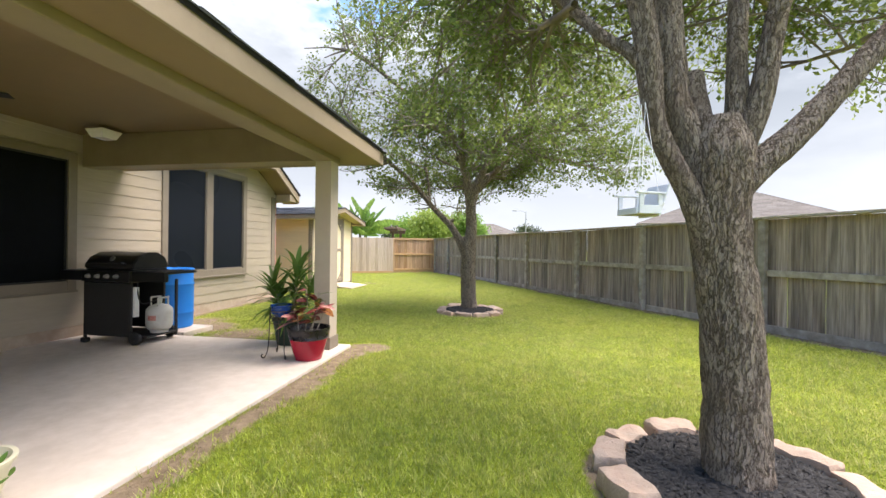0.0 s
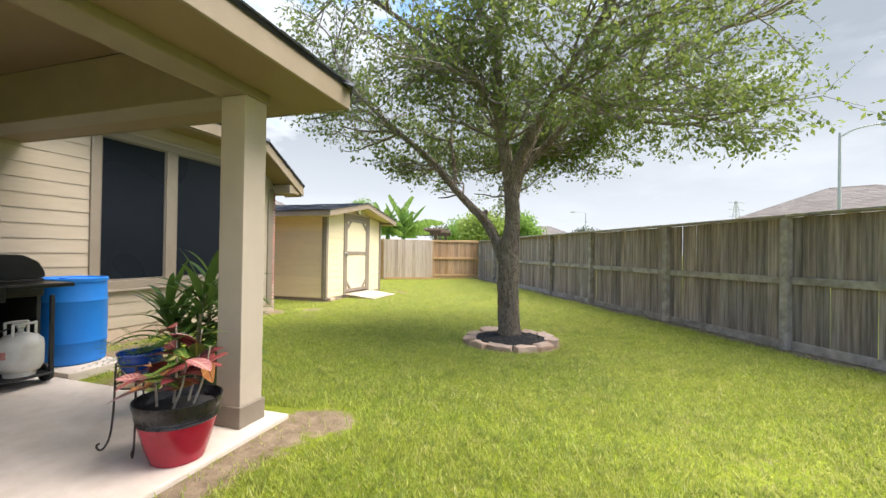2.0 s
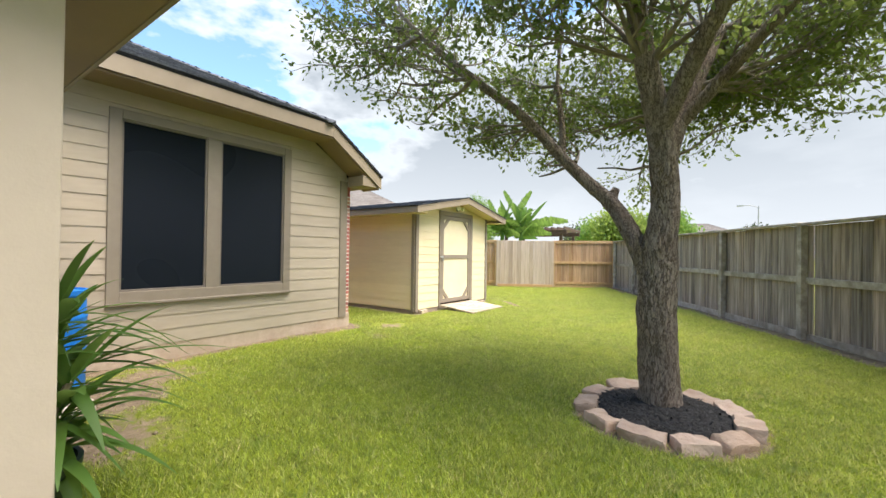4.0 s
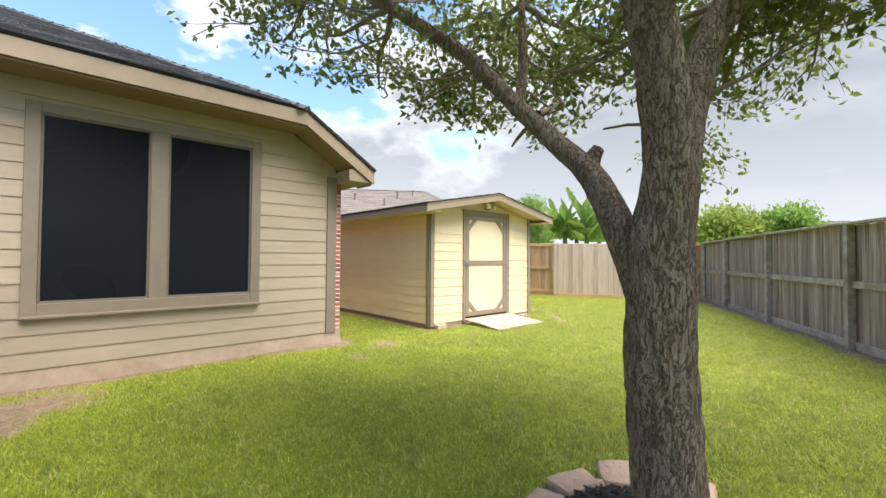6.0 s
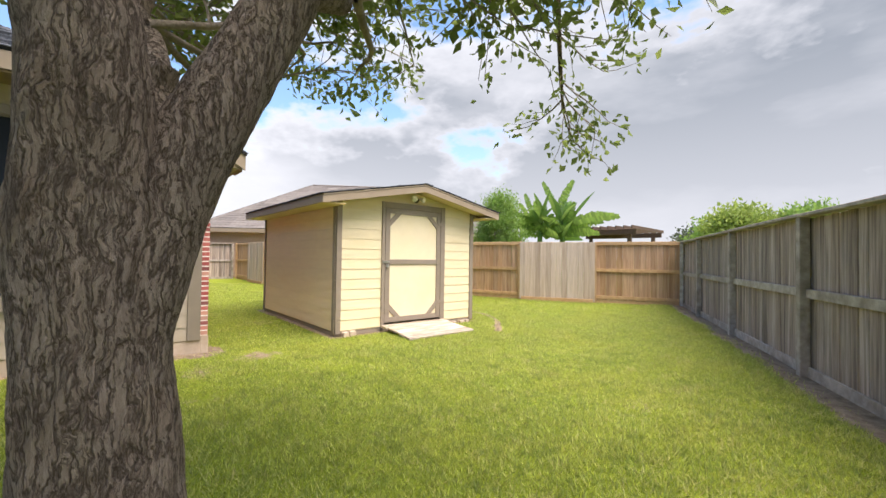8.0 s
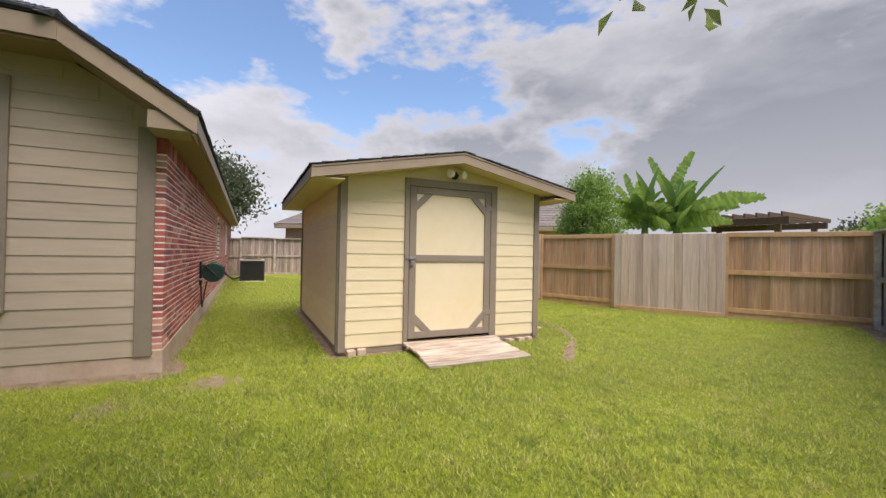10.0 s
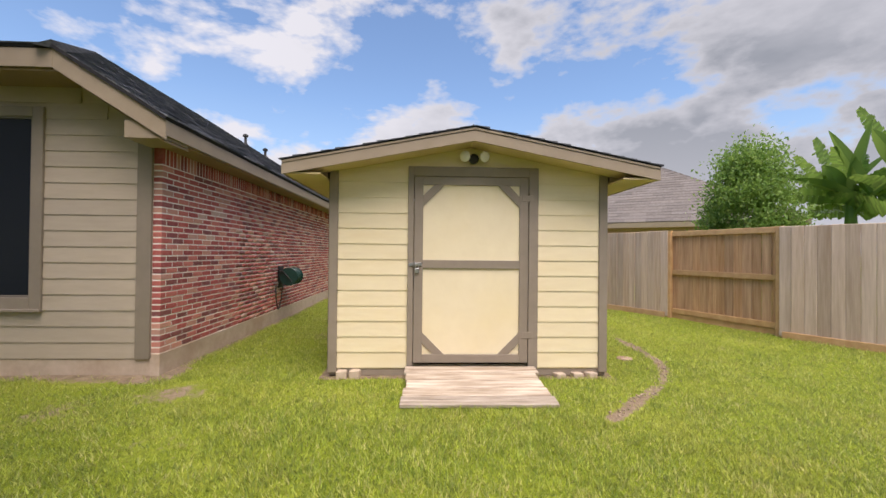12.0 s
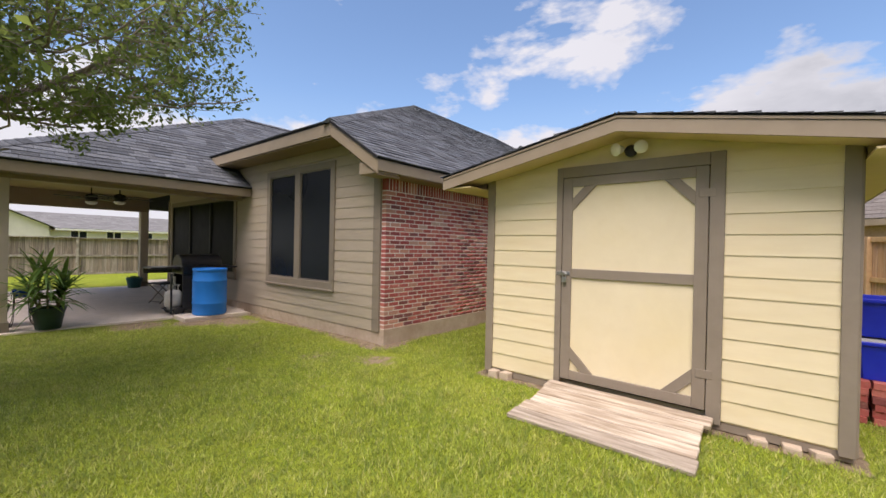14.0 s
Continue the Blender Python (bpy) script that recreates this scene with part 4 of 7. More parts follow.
def build_shed():
    s = thing("shed", (SX0 + SX1) / 2, (SY0 + SY1) / 2, 0.0, label="pale yellow wooden garden shed with taupe trim", category="shed")
    cx, cy = (SX0 + SX1) / 2, (SY0 + SY1) / 2
    hx, hy = (SX1 - SX0) / 2, (SY1 - SY0) / 2

    zb, ze = 0.075, 2.24
    dy0, dy1, dz1 = 12.05 - cy, 13.48 - cy, 2.285
    # walls with the doorway cut out
    w = bmesh.new()
    t = 0.08
    box(w, (hx - t, -hy, zb), (hx - 0.014, dy0 + 0.05, ze))
    box(w, (hx - t, dy1 - 0.05, zb), (hx - 0.014, hy, ze))
    prism(w, [(hx - t, -hy, ze), (hx - t, hy, ze), (hx - t, 0, ze + 0.30)], (t - 0.014, 0, 0))
    box(w, (-hx, -hy + 0.014, zb), (hx - t, -hy + t, ze))
    box(w, (-hx, hy - t, zb), (hx - t, hy - 0.014, ze))
    box(w, (-hx, -hy + t, zb), (-hx + t, hy - t, ze))
    prism(w, [(-hx, -hy, ze), (-hx, hy, ze), (-hx, 0, ze + 0.30)], (t, 0, 0))
    box(w, (-hx, -hy + t, zb), (hx - t, hy - t, zb + 0.03))
    part("wall", w, M["shed_siding"], s)
    pitch = 0.168
    z = zb + 0.006
    while z < ze - 0.01:
        h = min(pitch, ze - z)
        for a, b in ((-hy + 0.085, dy0), (dy1, hy - 0.085)):
            plank(s, pose(hx - 0.014, a, z), b - a, h, M["shed_siding"])
        # the two sides, in the bounce-tinted paint
        plank(s, pose(-hx + 0.0, -hy + 0.014, z, 0, 0, -90), 2 * hx - 0.02, h, M["shed_side_bounce"])
        plank(s, pose(hx - 0.02, hy - 0.014, z, 0, 0, 90), 2 * hx - 0.02, h, M["shed_side_bounce"])
        z += pitch
    for a, b in ((-hy - 0.006, -hy + 0.085), (hy - 0.085, hy + 0.006)):
        part("corner_board", boxed((hx - 0.02, a, zb - 0.03), (hx + 0.022, b, ze + 0.02), 0.004), M["trim"], s)
    for y in (-hy - 0.022, hy + 0.002):
        part("corner_board", boxed((hx - 0.10, y, zb - 0.03), (hx - 0.021, y + 0.02, ze), 0.004), M["trim"], s)
        part("corner_board", boxed((-hx, y, zb - 0.03), (-hx + 0.09, y + 0.02, ze), 0.004), M["trim"], s)
    # skids and blocks below
    for y in (-hy + 0.1, 0, hy - 0.1):
        part("skid", boxed((-hx, y - 0.05, -0.04), (hx - 0.03, y + 0.05, zb - 0.001), 0.006), M["trim"], s)
    part("rim_board", boxed((hx - 0.05, -hy, zb - 0.07), (hx - 0.012, hy, zb - 0.001), 0.004), M["trim"], s)
    part("rim_board", boxed((-hx, -hy + 0.012, zb - 0.10), (hx - 0.05, -hy + 0.05, zb - 0.001), 0.004), M["trim"], s)
    # door frame
    for lo, hi in (((hx - 0.02, dy0, zb - 0.02), (hx + 0.026, dy0 + 0.062, dz1)), ((hx - 0.02, dy1 - 0.105, zb - 0.02), (hx + 0.026, dy1, dz1)), ((hx - 0.02, dy0 + 0.062, dz1 - 0.105), (hx + 0.026, dy1 - 0.105, dz1))):
        part("door_frame", boxed(lo, hi, 0.004), M["trim"], s)
    # door leaf
    a, b, lo, hi = dy0 + 0.068, dy1 - 0.112, 0.15, dz1 - 0.11
    d = part("door", boxed((hx - 0.03, a, lo), (hx + 0.004, b, hi), 0.002), M["shed_panel"], s, "pale yellow door panel")
    st = 0.095
    x0, x1 = hx + 0.004, hx + 0.024
    for p, q in (((x0, a, lo), (x1, a + st, hi)), ((x0, b - st, lo), (x1, b, hi)), ((x0, a + st, hi - 0.09), (x1, b - st, hi)), ((x0, a + st, lo), (x1, b - st, lo + 0.09)), ((x0, a + st, 1.175), (x1, b - st, 1.265))):
        part("door_batten", boxed(p, q, 0.003), M["trim"], d)
    k, bw = 0.235, 0.115
    for sy, sz in ((1, 1), (1, -1), (-1, 1), (-1, -1)):
        oy = a + st if sy > 0 else b - st
        oz = lo + 0.09 if sz > 0 else hi - 0.09
        pts = [(x0, oy + sy * (k - bw), oz), (x0, oy + sy * k, oz), (x0, oy, oz + sz * k), (x0, oy, oz + sz * (k - bw))]
        part("corner_brace", prism(bmesh.new(), pts, (x1 - x0 - 0.002, 0, 0)), M["trim"], d)
    for z in (0.45, 1.95):
        part("hinge", boxed((x1, b - 0.07, z - 0.035), (x1 + 0.006, b + 0.05, z + 0.035), 0.002), M["trim"], d)
    # hasp and padlock
    hasp = part("hasp", boxed((x1 + 0.003, a - 0.055, 1.20), (x1 + 0.012, a + 0.085, 1.235), 0.003), M["steel"], d)
    part("staple", tube(bmesh.new(), [(x1 + 0.01, a + 0.0, 1.195), (x1 + 0.035, a + 0.0, 1.205), (x1 + 0.035, a, 1.235), (x1 + 0.01, a, 1.245)], 0.006, 8), M["steel"], hasp)
    lock = part("padlock", boxed((x1 + 0.012, a + 0.012, 1.125), (x1 + 0.034, a + 0.058, 1.175), 0.005, seg=2), M["steel"], d)
    part("shackle", tube(bmesh.new(), [(x1 + 0.023, a + 0.02, 1.17), (x1 + 0.023, a + 0.02, 1.205), (x1 + 0.023, a + 0.035, 1.22), (x1 + 0.023, a + 0.05, 1.205), (x1 + 0.023, a + 0.05, 1.17)], 0.005, 8), M["steel"], lock)
    # twin floodlight over the door
    fl = part("floodlight", lathe(bmesh.new(), [(0.055, 0.0), (0.055, 0.02), (0.03, 0.03)], 20, pose(hx + 0.026, 0.03, 2.37, 0, 90, 0)), M["black_matte"], s, "twin floodlight", smooth=40)
    for sy, yaw in ((-0.085, -24), (0.085, 24)):
        m = pose(hx + 0.085, 0.03 + sy, 2.385, 0, 100, yaw)
        part("arm", tube(bmesh.new(), [(hx + 0.03, 0.03, 2.37), (hx + 0.055, 0.03 + sy * 0.6, 2.375), (hx + 0.085, 0.03 + sy, 2.385)], 0.012, 8), M["black_matte"], fl)
        part("lamp_head", lathe(bmesh.new(), [(0.012, -0.045), (0.026, -0.035), (0.034, -0.015), (0.052, 0.05), (0.058, 0.055), (0.052, 0.062), (0.02, 0.075)], 20, m), M["lamp_glass"], fl, smooth=50)
    # roof
    ov, fr, bk = 0.40, 0.38, 0.15
    za, zz = 2.625, 2.255
    y0, y1 = -hy - ov, hy + ov
    X0, X1 = -hx - bk, hx + fr
    for sgn, seed in ((-1, 31), (1, 32)):
        ye = y0 if sgn < 0 else y1
        n = Vector((0, sgn * (za - zz), abs(ye))).normalized()
        pts = [(X0, ye, zz), (X1, ye, zz), (X1, 0, za), (X0, 0, za)]
        part("roof_board", prism(bmesh.new(), [Vector(p) - n * 0.012 for p in pts], -n * 0.02), M["fascia"], s)
        part("roof_felt", prism(bmesh.new(), pts, -n * 0.012), M["shingle_edge"], s)
        p = [Vector(q) for q in pts]
        u = Vector((1, 0, 0)) if sgn < 0 else Vector((1, 0, 0))
        v = (p[2] - p[1]).normalized()
        L = (p[2] - p[1]).length
        shingle_field("shingles", s, p[0] + n * 0.002, u, v, [(-0.012, -0.015), (X1 - X0 + 0.014, -0.015), (X1 - X0 + 0.014, L), (-0.012, L)], M["shingle"], seed=seed)
        # rake and eave fascia
        e = 0.105
        part("fascia", prism(bmesh.new(), [(X1 - 0.03, 0, za - 0.04), (X1 - 0.03, ye, zz - 0.036), (X1 - 0.03, ye, zz - 0.04 - e), (X1 - 0.03, 0, za - 0.04 - e)], (0.022, 0, 0)), M["fascia"], s)
        part("fascia", boxed((X0, ye - 0.002 if sgn < 0 else ye - 0.020, zz - 0.14), (X1 - 0.031, ye + 0.020 if sgn < 0 else ye + 0.002, zz - 0.036), 0.003), M["fascia"], s)
        yi = -hy - 0.024 if sgn < 0 else hy + 0.024
        ya = ye + 0.021 if sgn < 0 else ye - 0.021
        lift = (za - zz) * (abs(ye) - abs(yi)) / abs(ye)
        part("eave_return", prism(bmesh.new(), [(hx + 0.024, ya, zz - 0.119), (hx + 0.024, yi, zz - 0.119), (hx + 0.024, yi, zz - 0.121 + lift)], (0.012, 0, 0)), M["fascia"], s)
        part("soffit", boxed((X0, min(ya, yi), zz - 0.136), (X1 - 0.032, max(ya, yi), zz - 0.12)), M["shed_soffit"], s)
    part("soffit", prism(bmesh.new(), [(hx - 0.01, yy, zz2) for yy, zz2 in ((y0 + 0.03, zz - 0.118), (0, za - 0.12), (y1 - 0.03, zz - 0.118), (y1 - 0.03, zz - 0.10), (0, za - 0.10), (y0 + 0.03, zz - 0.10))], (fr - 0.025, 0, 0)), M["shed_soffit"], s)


# shed paint turned pinker: the side walls' warm bounced light is in this colour
M["shed_side_bounce"] = surf("shed_paint_bounce_lit", (0.74, 0.60, 0.40), (0.79, 0.65, 0.44), 3, 0.6, 0.12, 90, stretch=(6, 1, 6), stain=(0.66, 0.50, 0.31), stain_amount=0.3, vary=0.03)
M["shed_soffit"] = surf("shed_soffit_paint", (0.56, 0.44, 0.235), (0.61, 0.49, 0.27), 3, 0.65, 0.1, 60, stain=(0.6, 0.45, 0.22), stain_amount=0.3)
M["lamp_glass"] = surf("frosted_bulb", (0.78, 0.77, 0.73), (0.83, 0.82, 0.79), 9, 0.25, 0.02, 60)
build_shed()


def build_ramp():
    r = thing("ramp", -5.80, 12.73, 0.0, label="weathered plank ramp lying before the shed door", category="ramp")
    x0, x1, z0, z1 = 0.02, 0.90, 0.125, 0.035
    n = 5
    rng = random.Random(8)
    slope = math.degrees(math.atan2(z0 - z1, x1 - x0))
    w = (x1 - x0) / n
    for i in range(n):
        g = 0.006
        jl, jr = rng.uniform(-0.025, 0.02), rng.uniform(-0.02, 0.03)
        bm = boxed((g, -0.68 + jl, -0.036), (w - g, 0.68 + jr, 0.0), 0.006)
        ob = part("plank", bm, M["ramp"], r)
        x = x0 + i * w
        ob.matrix_basis = pose(x, 0, z0 + (z1 - z0) * (x - x0) / (x1 - x0), 0, slope, rng.uniform(-0.4, 0.4))
    for y in (-0.5, 0.5):
        part("bearer", boxed((0.05, y - 0.04, 0.0), (0.55, y + 0.04, 0.04), 0.004), M["ramp"], r)


build_ramp()

# ---- trees ----


def bark_limb(bm, pts, radii, seg, n, rough=0.05, freq=9.0):
    """A limb through pts with furrowed bark."""
    line = spline(pts, n)
    k = len(radii) - 1
    rr = []
    for i in range(n):
        s = i / (n - 1) * k
        j = min(int(s), k - 1)
        rr.append(radii[j] + (radii[j + 1] - radii[j]) * (s - j))
    rings, side = [], None
    for i, p in enumerate(line):
        d = (line[min(i + 1, n - 1)] - line[max(i - 1, 0)]).normalized()
        if side is None:
            side = d.orthogonal().normalized()
        side = (side - d * side.dot(d)).normalized()
        other = d.cross(side)
        ring = []
        for q in range(seg):
            a = 2 * math.pi * q / seg
            nrm = side * math.cos(a) + other * math.sin(a)
            w = p + nrm * rr[i]
            ridge = abs(noise.noise(Vector((w.x * freq * 1.9, w.y * freq * 1.9, w.z * freq * 0.42))))
            ridge2 = noise.noise(Vector((w.x * freq * 4.5, w.y * freq * 4.5, w.z * freq * 1.3)))
            lump = noise.noise(w * 2.6)
            r = rr[i] * (1 + rough * (1.6 * ridge - 0.45) + rough * 0.35 * ridge2 + 0.07 * lump)
            ring.append(bm.verts.new(p + nrm * r))
        rings.append(ring)
    for a, b in zip(rings, rings[1:]):
        for q in range(seg):
            bm.faces.new((a[q], a[(q + 1) % seg], b[(q + 1) % seg], b[q]))
    bm.faces.new(list(reversed(rings[0])))
    bm.faces.new(rings[-1])
    return bm


def leaf_cloud(points, dirs, per, spread, size, rng, droop=0.25):
    """Many small folded leaves round the given twig points."""
    P = np.repeat(np.asarray(points, float), per, 0)
    D = np.repeat(np.asarray(dirs, float), per, 0)
    n = len(P)
    P = P + rng.normal(0, 1, (n, 3)) * spread
    d = D * 0.7 + rng.normal(0, 0.75, (n, 3))
    d[:, 2] -= droop
    d /= np.linalg.norm(d, axis=1)[:, None]
    side = np.cross(d, rng.normal(0, 1, (n, 3)))
    side /= np.linalg.norm(side, axis=1)[:, None] + 1e-9
    nrm = np.cross(side, d)
    L = (size * rng.uniform(0.65, 1.3, n))[:, None]
    W = L * rng.uniform(0.22, 0.32, n)[:, None]
    tip = P + d * L - nrm * L * 0.12
    m1 = P + d * L * 0.5
    verts = np.stack([P, m1 - side * W + nrm * W * 0.35, tip, m1 + side * W + nrm * W * 0.35], 1).reshape(-1, 3)
    i = 4 * np.arange(n)
    faces = np.concatenate([np.stack([i, i + 1, i + 2], 1), np.stack([i, i + 2, i + 3], 1)])
    return verts, faces


def grow(bm, rng, p, d, length, radius, level, tips, keep):
    """Grows a branch and its twigs, and notes where the leaves sit."""
    n = 5 if level < 3 else 4
    pts, cur, dr = [p.copy()], p.copy(), d.copy()
    for i in range(n - 1):
        dr = (dr + Vector((rng.gauss(0, 0.17), rng.gauss(0, 0.17), rng.gauss(0.02, 0.14)))).normalized()
        cur = cur + dr * (length / (n - 1))
        pts.append(cur.copy())
    if level >= 2 and not keep(pts[-1]):
        return
    tube(bm, pts, [radius * (1 - 0.55 * i / (n - 1)) for i in range(n)], 7 if level < 2 else (5 if level < 3 else 4), cap=False)
    if level >= 3:
        for q in pts[1:]:
            tips.append((q, dr))
    if level >= 4:
        return
    kids = 4 if level < 3 else 3
    for c in range(kids):
        at = pts[min(n - 1, max(1, round((c + 1.6) / (kids + 0.6) * (n - 1))))]
        axis = Vector((rng.gauss(0, 1), rng.gauss(0, 1), rng.gauss(0, 0.7))).normalized()
        turned = (dr + axis * rng.uniform(0.55, 1.05)).normalized()
        if level >= 2:
            turned.z -= 0.10
        turned.normalize()
        grow(bm, rng, at, turned, length * rng.uniform(0.58, 0.8), radius * 0.5, level + 1, tips, keep)


def build_tree(name, base, trunk, limbs, starts, keep, leaves, label, leaf_size=0.067, seed=1, spread=0.047, sprigs=()):
    """A tree from its trunk line, its main limbs and the branches that start from them."""
    x, y = base
    t = thing(name, x, y, 0.0, label=label, category="tree")
    off = Vector((x, y, 0))
    bm = bmesh.new()
    pts, radii, seg, n = trunk
    bark_limb(bm, [Vector(p) - off for p in pts], radii, seg, n, 0.10, 11.0)
    part("trunk", bm, M["bark"], t, "furrowed grey-brown bark", smooth=70)
    for pts, radii in limbs:
        bm = bmesh.new()
        L = sum((Vector(b) - Vector(a)).length for a, b in zip(pts, pts[1:]))
        bark_limb(bm, [Vector(p) - off for p in pts], radii, 26 if radii[0] > 0.05 else 14, max(8, int(L / 0.045)), 0.06, 10.0)
        part("limb", bm, M["bark"], t, smooth=70)
    rng = random.Random(seed)
    bm, tips = bmesh.new(), []
    for p, d, length, radius in starts:
        grow(bm, rng, Vector(p), Vector(d).normalized(), length, radius, 1, tips, keep)
    for p, d, length, radius in sprigs:
        grow(bm, rng, Vector(p), Vector(d).normalized(), length, radius, 3, tips, lambda q: True)
    bmesh.ops.translate(bm, vec=-off, verts=bm.verts)
    part("branchwork", bm, M["limb"], t, smooth=60, kind="stuff")
    nrng = np.random.default_rng(seed)
    P = np.array([tuple(q) for q, _ in tips])
    D = np.array([tuple(d) for _, d in tips])
    per = max(1, round(leaves / len(P)))
    v, f = leaf_cloud(P - np.array(off), D, per, spread, leaf_size, nrng)
    arrays("crown", v, f, M["oak_leaf"], t, "small glossy oak leaves", kind="stuff")
    return t


def crown_keep(cx, cy, rx, ry, cz, up, low, inner):
    def keep(p):
        dx, dy = (p.x - cx) / rx, (p.y - cy) / ry
        r = math.hypot(dx, dy)
        if r > 1.0 + 0.12 * noise.noise(p * 1.3):
            return False
        floor = low + (inner - low) * max(0.0, 1 - r / 0.55) + 0.22 * noise.noise(p * 1.1)
        return floor < p.z < cz + up * math.sqrt(max(0.0, 1 - r * r))
    return keep


def fan(p, axis, count, spread, length, radius, rng):
    out = []
    a = Vector(axis).normalized()
    for i in range(count):
        d = a + Vector((rng.gauss(0, spread), rng.gauss(0, spread), rng.gauss(0.05, spread * 0.7)))
        out.append((p, d, length * rng.uniform(0.8, 1.2), radius))
    return out


def build_trees():
    r = random.Random(21)
    # middle tree, which forks low
    trunk = ([(-0.86, 8.42, 0.0), (-0.86, 8.41, 0.10), (-0.87, 8.39, 0.45), (-0.88, 8.34, 0.9), (-0.86, 8.31, 1.35), (-0.82, 8.29, 1.75), (-0.84, 8.20, 2.25), (-0.92, 8.02, 2.8)],
             [0.205, 0.172, 0.154, 0.148, 0.138, 0.108, 0.098, 0.085], 56, 130)
    limbs = [
        ([(-0.89, 8.31, 1.02), (-1.05, 8.34, 1.44), (-1.26, 8.43, 1.77), (-1.48, 8.45, 1.99), (-1.72, 8.41, 2.25), (-2.05, 8.22, 2.66), (-2.47, 7.96, 3.04), (-2.95, 7.7, 3.5)], [0.09, 0.082, 0.072, 0.062, 0.055, 0.048, 0.04, 0.028]),
        ([(-0.86, 8.36, 1.15), (-0.86, 8.46, 1.5), (-0.87, 8.60, 1.8), (-0.87, 8.74, 2.12), (-0.80, 8.86, 2.5), (-0.66, 9.02, 2.95), (-0.48, 9.2, 3.5)], [0.11, 0.10, 0.092, 0.088, 0.082, 0.07, 0.055]),
        ([(-0.85, 8.76, 2.1), (-0.89, 8.87, 2.14), (-0.91, 8.91, 2.15)], [0.055, 0.048, 0.042]),
        ([(-1.72, 8.41, 2.27), (-1.76, 8.5, 2.6), (-1.85, 8.6, 3.05)], [0.035, 0.03, 0.022]),
        ([(-0.85, 8.16, 2.3), (-0.55, 7.95, 2.85), (-0.2, 7.75, 3.4), (0.2, 7.5, 3.9)], [0.075, 0.062, 0.05, 0.035]),
        ([(-0.79, 8.87, 2.52), (-0.35, 8.85, 3.0), (0.1, 8.8, 3.45), (0.7, 8.8, 3.8)], [0.065, 0.055, 0.045, 0.03]),
        ([(-0.92, 8.02, 2.75), (-1.0, 7.95, 3.4), (-1.0, 8.0, 4.2), (-0.95, 8.1, 5.0)], [0.085, 0.07, 0.055, 0.035]),
        ([(-0.48, 9.2, 3.45), (-0.8, 9.9, 3.5), (-1.25, 10.6, 2.9), (-1.48, 11.0, 2.46)], [0.035, 0.026, 0.018, 0.011]),
        ([(0.1, 8.8, 3.45), (0.6, 8.5, 3.2), (1.1, 8.3, 3.0)], [0.03, 0.025, 0.016]),
        ([(0.7, 8.8, 3.8), (1.3, 8.7, 4.1), (1.9, 8.6, 4.3)], [0.03, 0.026, 0.02]),
        ([(-1.0, 7.95, 3.3), (-1.8, 7.85, 4.1), (-2.6, 7.8, 4.8), (-3.3, 7.8, 5.3)], [0.05, 0.042, 0.034, 0.022]),
        ([(-1.27, 8.44, 1.78), (-1.26, 8.46, 1.87), (-1.24, 8.48, 1.92)], [0.05, 0.045, 0.035]),
    ]
    s = []
    s += fan((-2.95, 7.7, 3.5), (-0.7, -0.4, 0.35), 4, 0.5, 1.0, 0.026, r)
    s += fan((-2.47, 7.96, 3.04), (-0.8, 0.3, 0.1), 4, 0.5, 1.0, 0.024, r)
    s += fan((-1.85, 8.6, 3.05), (-0.5, 0.6, 0.3), 4, 0.5, 1.0, 0.022, r)
    s += fan((-1.95, 8.3, 2.58), (-0.9, 0.35, -0.05), 3, 0.35, 0.8, 0.018, r)
    s += fan((-1.6, 8.44, 2.2), (-0.55, 0.75, 0.1), 3, 0.35, 0.8, 0.018, r)
    s += fan((-0.48, 9.2, 3.5), (0.15, 0.8, 0.3), 5, 0.5, 1.05, 0.034, r)
    s += fan((-0.67, 9.0, 2.9), (0.1, 0.95, -0.05), 4, 0.45, 0.95, 0.026, r)
    s += fan((-0.67, 9.0, 2.9), (0.55, 0.8, -0.1), 4, 0.4, 0.95, 0.024, r)
    s += fan((-0.73, 8.93, 2.7), (-0.35, 0.9, 0.0), 4, 0.4, 0.9, 0.022, r)
    s += fan((-0.48, 9.2, 3.5), (-0.5, 0.7, 0.0), 4, 0.4, 0.95, 0.026, r)
    s += fan((-0.92, 8.02, 2.8), (0.0, -0.2, 0.3), 7, 0.8, 0.9, 0.024, r)
    s += fan((-0.93, 8.97, 2.2), (-0.2, 0.9, 0.3), 3, 0.35, 0.8, 0.018, r)
    s += fan((0.2, 7.5, 3.9), (0.6, -0.6, 0.25), 5, 0.5, 1.0, 0.03, r)
    s += fan((-0.2, 7.75, 3.4), (0.5, -0.7, 0.1), 4, 0.5, 1.0, 0.026, r)
    s += fan((0.7, 8.8, 3.8), (0.9, 0.1, 0.1), 5, 0.5, 1.05, 0.03, r)
    s += fan((0.1, 8.8, 3.45), (0.8, 0.3, -0.05), 4, 0.5, 1.0, 0.026, r)
    s += fan((-0.95, 8.1, 5.0), (0, 0, 1), 6, 0.75, 1.0, 0.034, r)
    s += fan((-1.0, 7.97, 4.2), (-0.2, -0.5, 0.3), 6, 0.8, 1.1, 0.032, r)
    s += fan((-1.0, 7.95, 3.4), (-0.5, -0.6, 0.2), 5, 0.6, 1.1, 0.03, r)
    s += fan((1.1, 8.3, 3.0), (0.8, -0.1, -0.12), 3, 0.4, 0.85, 0.02, r)
    s += fan((1.9, 8.6, 4.3), (0.8, 0.0, 0.35), 5, 0.5, 1.0, 0.022, r)
    s += fan((-3.3, 7.8, 5.3), (-0.7, 0.0, 0.35), 6, 0.55, 1.0, 0.022, r)
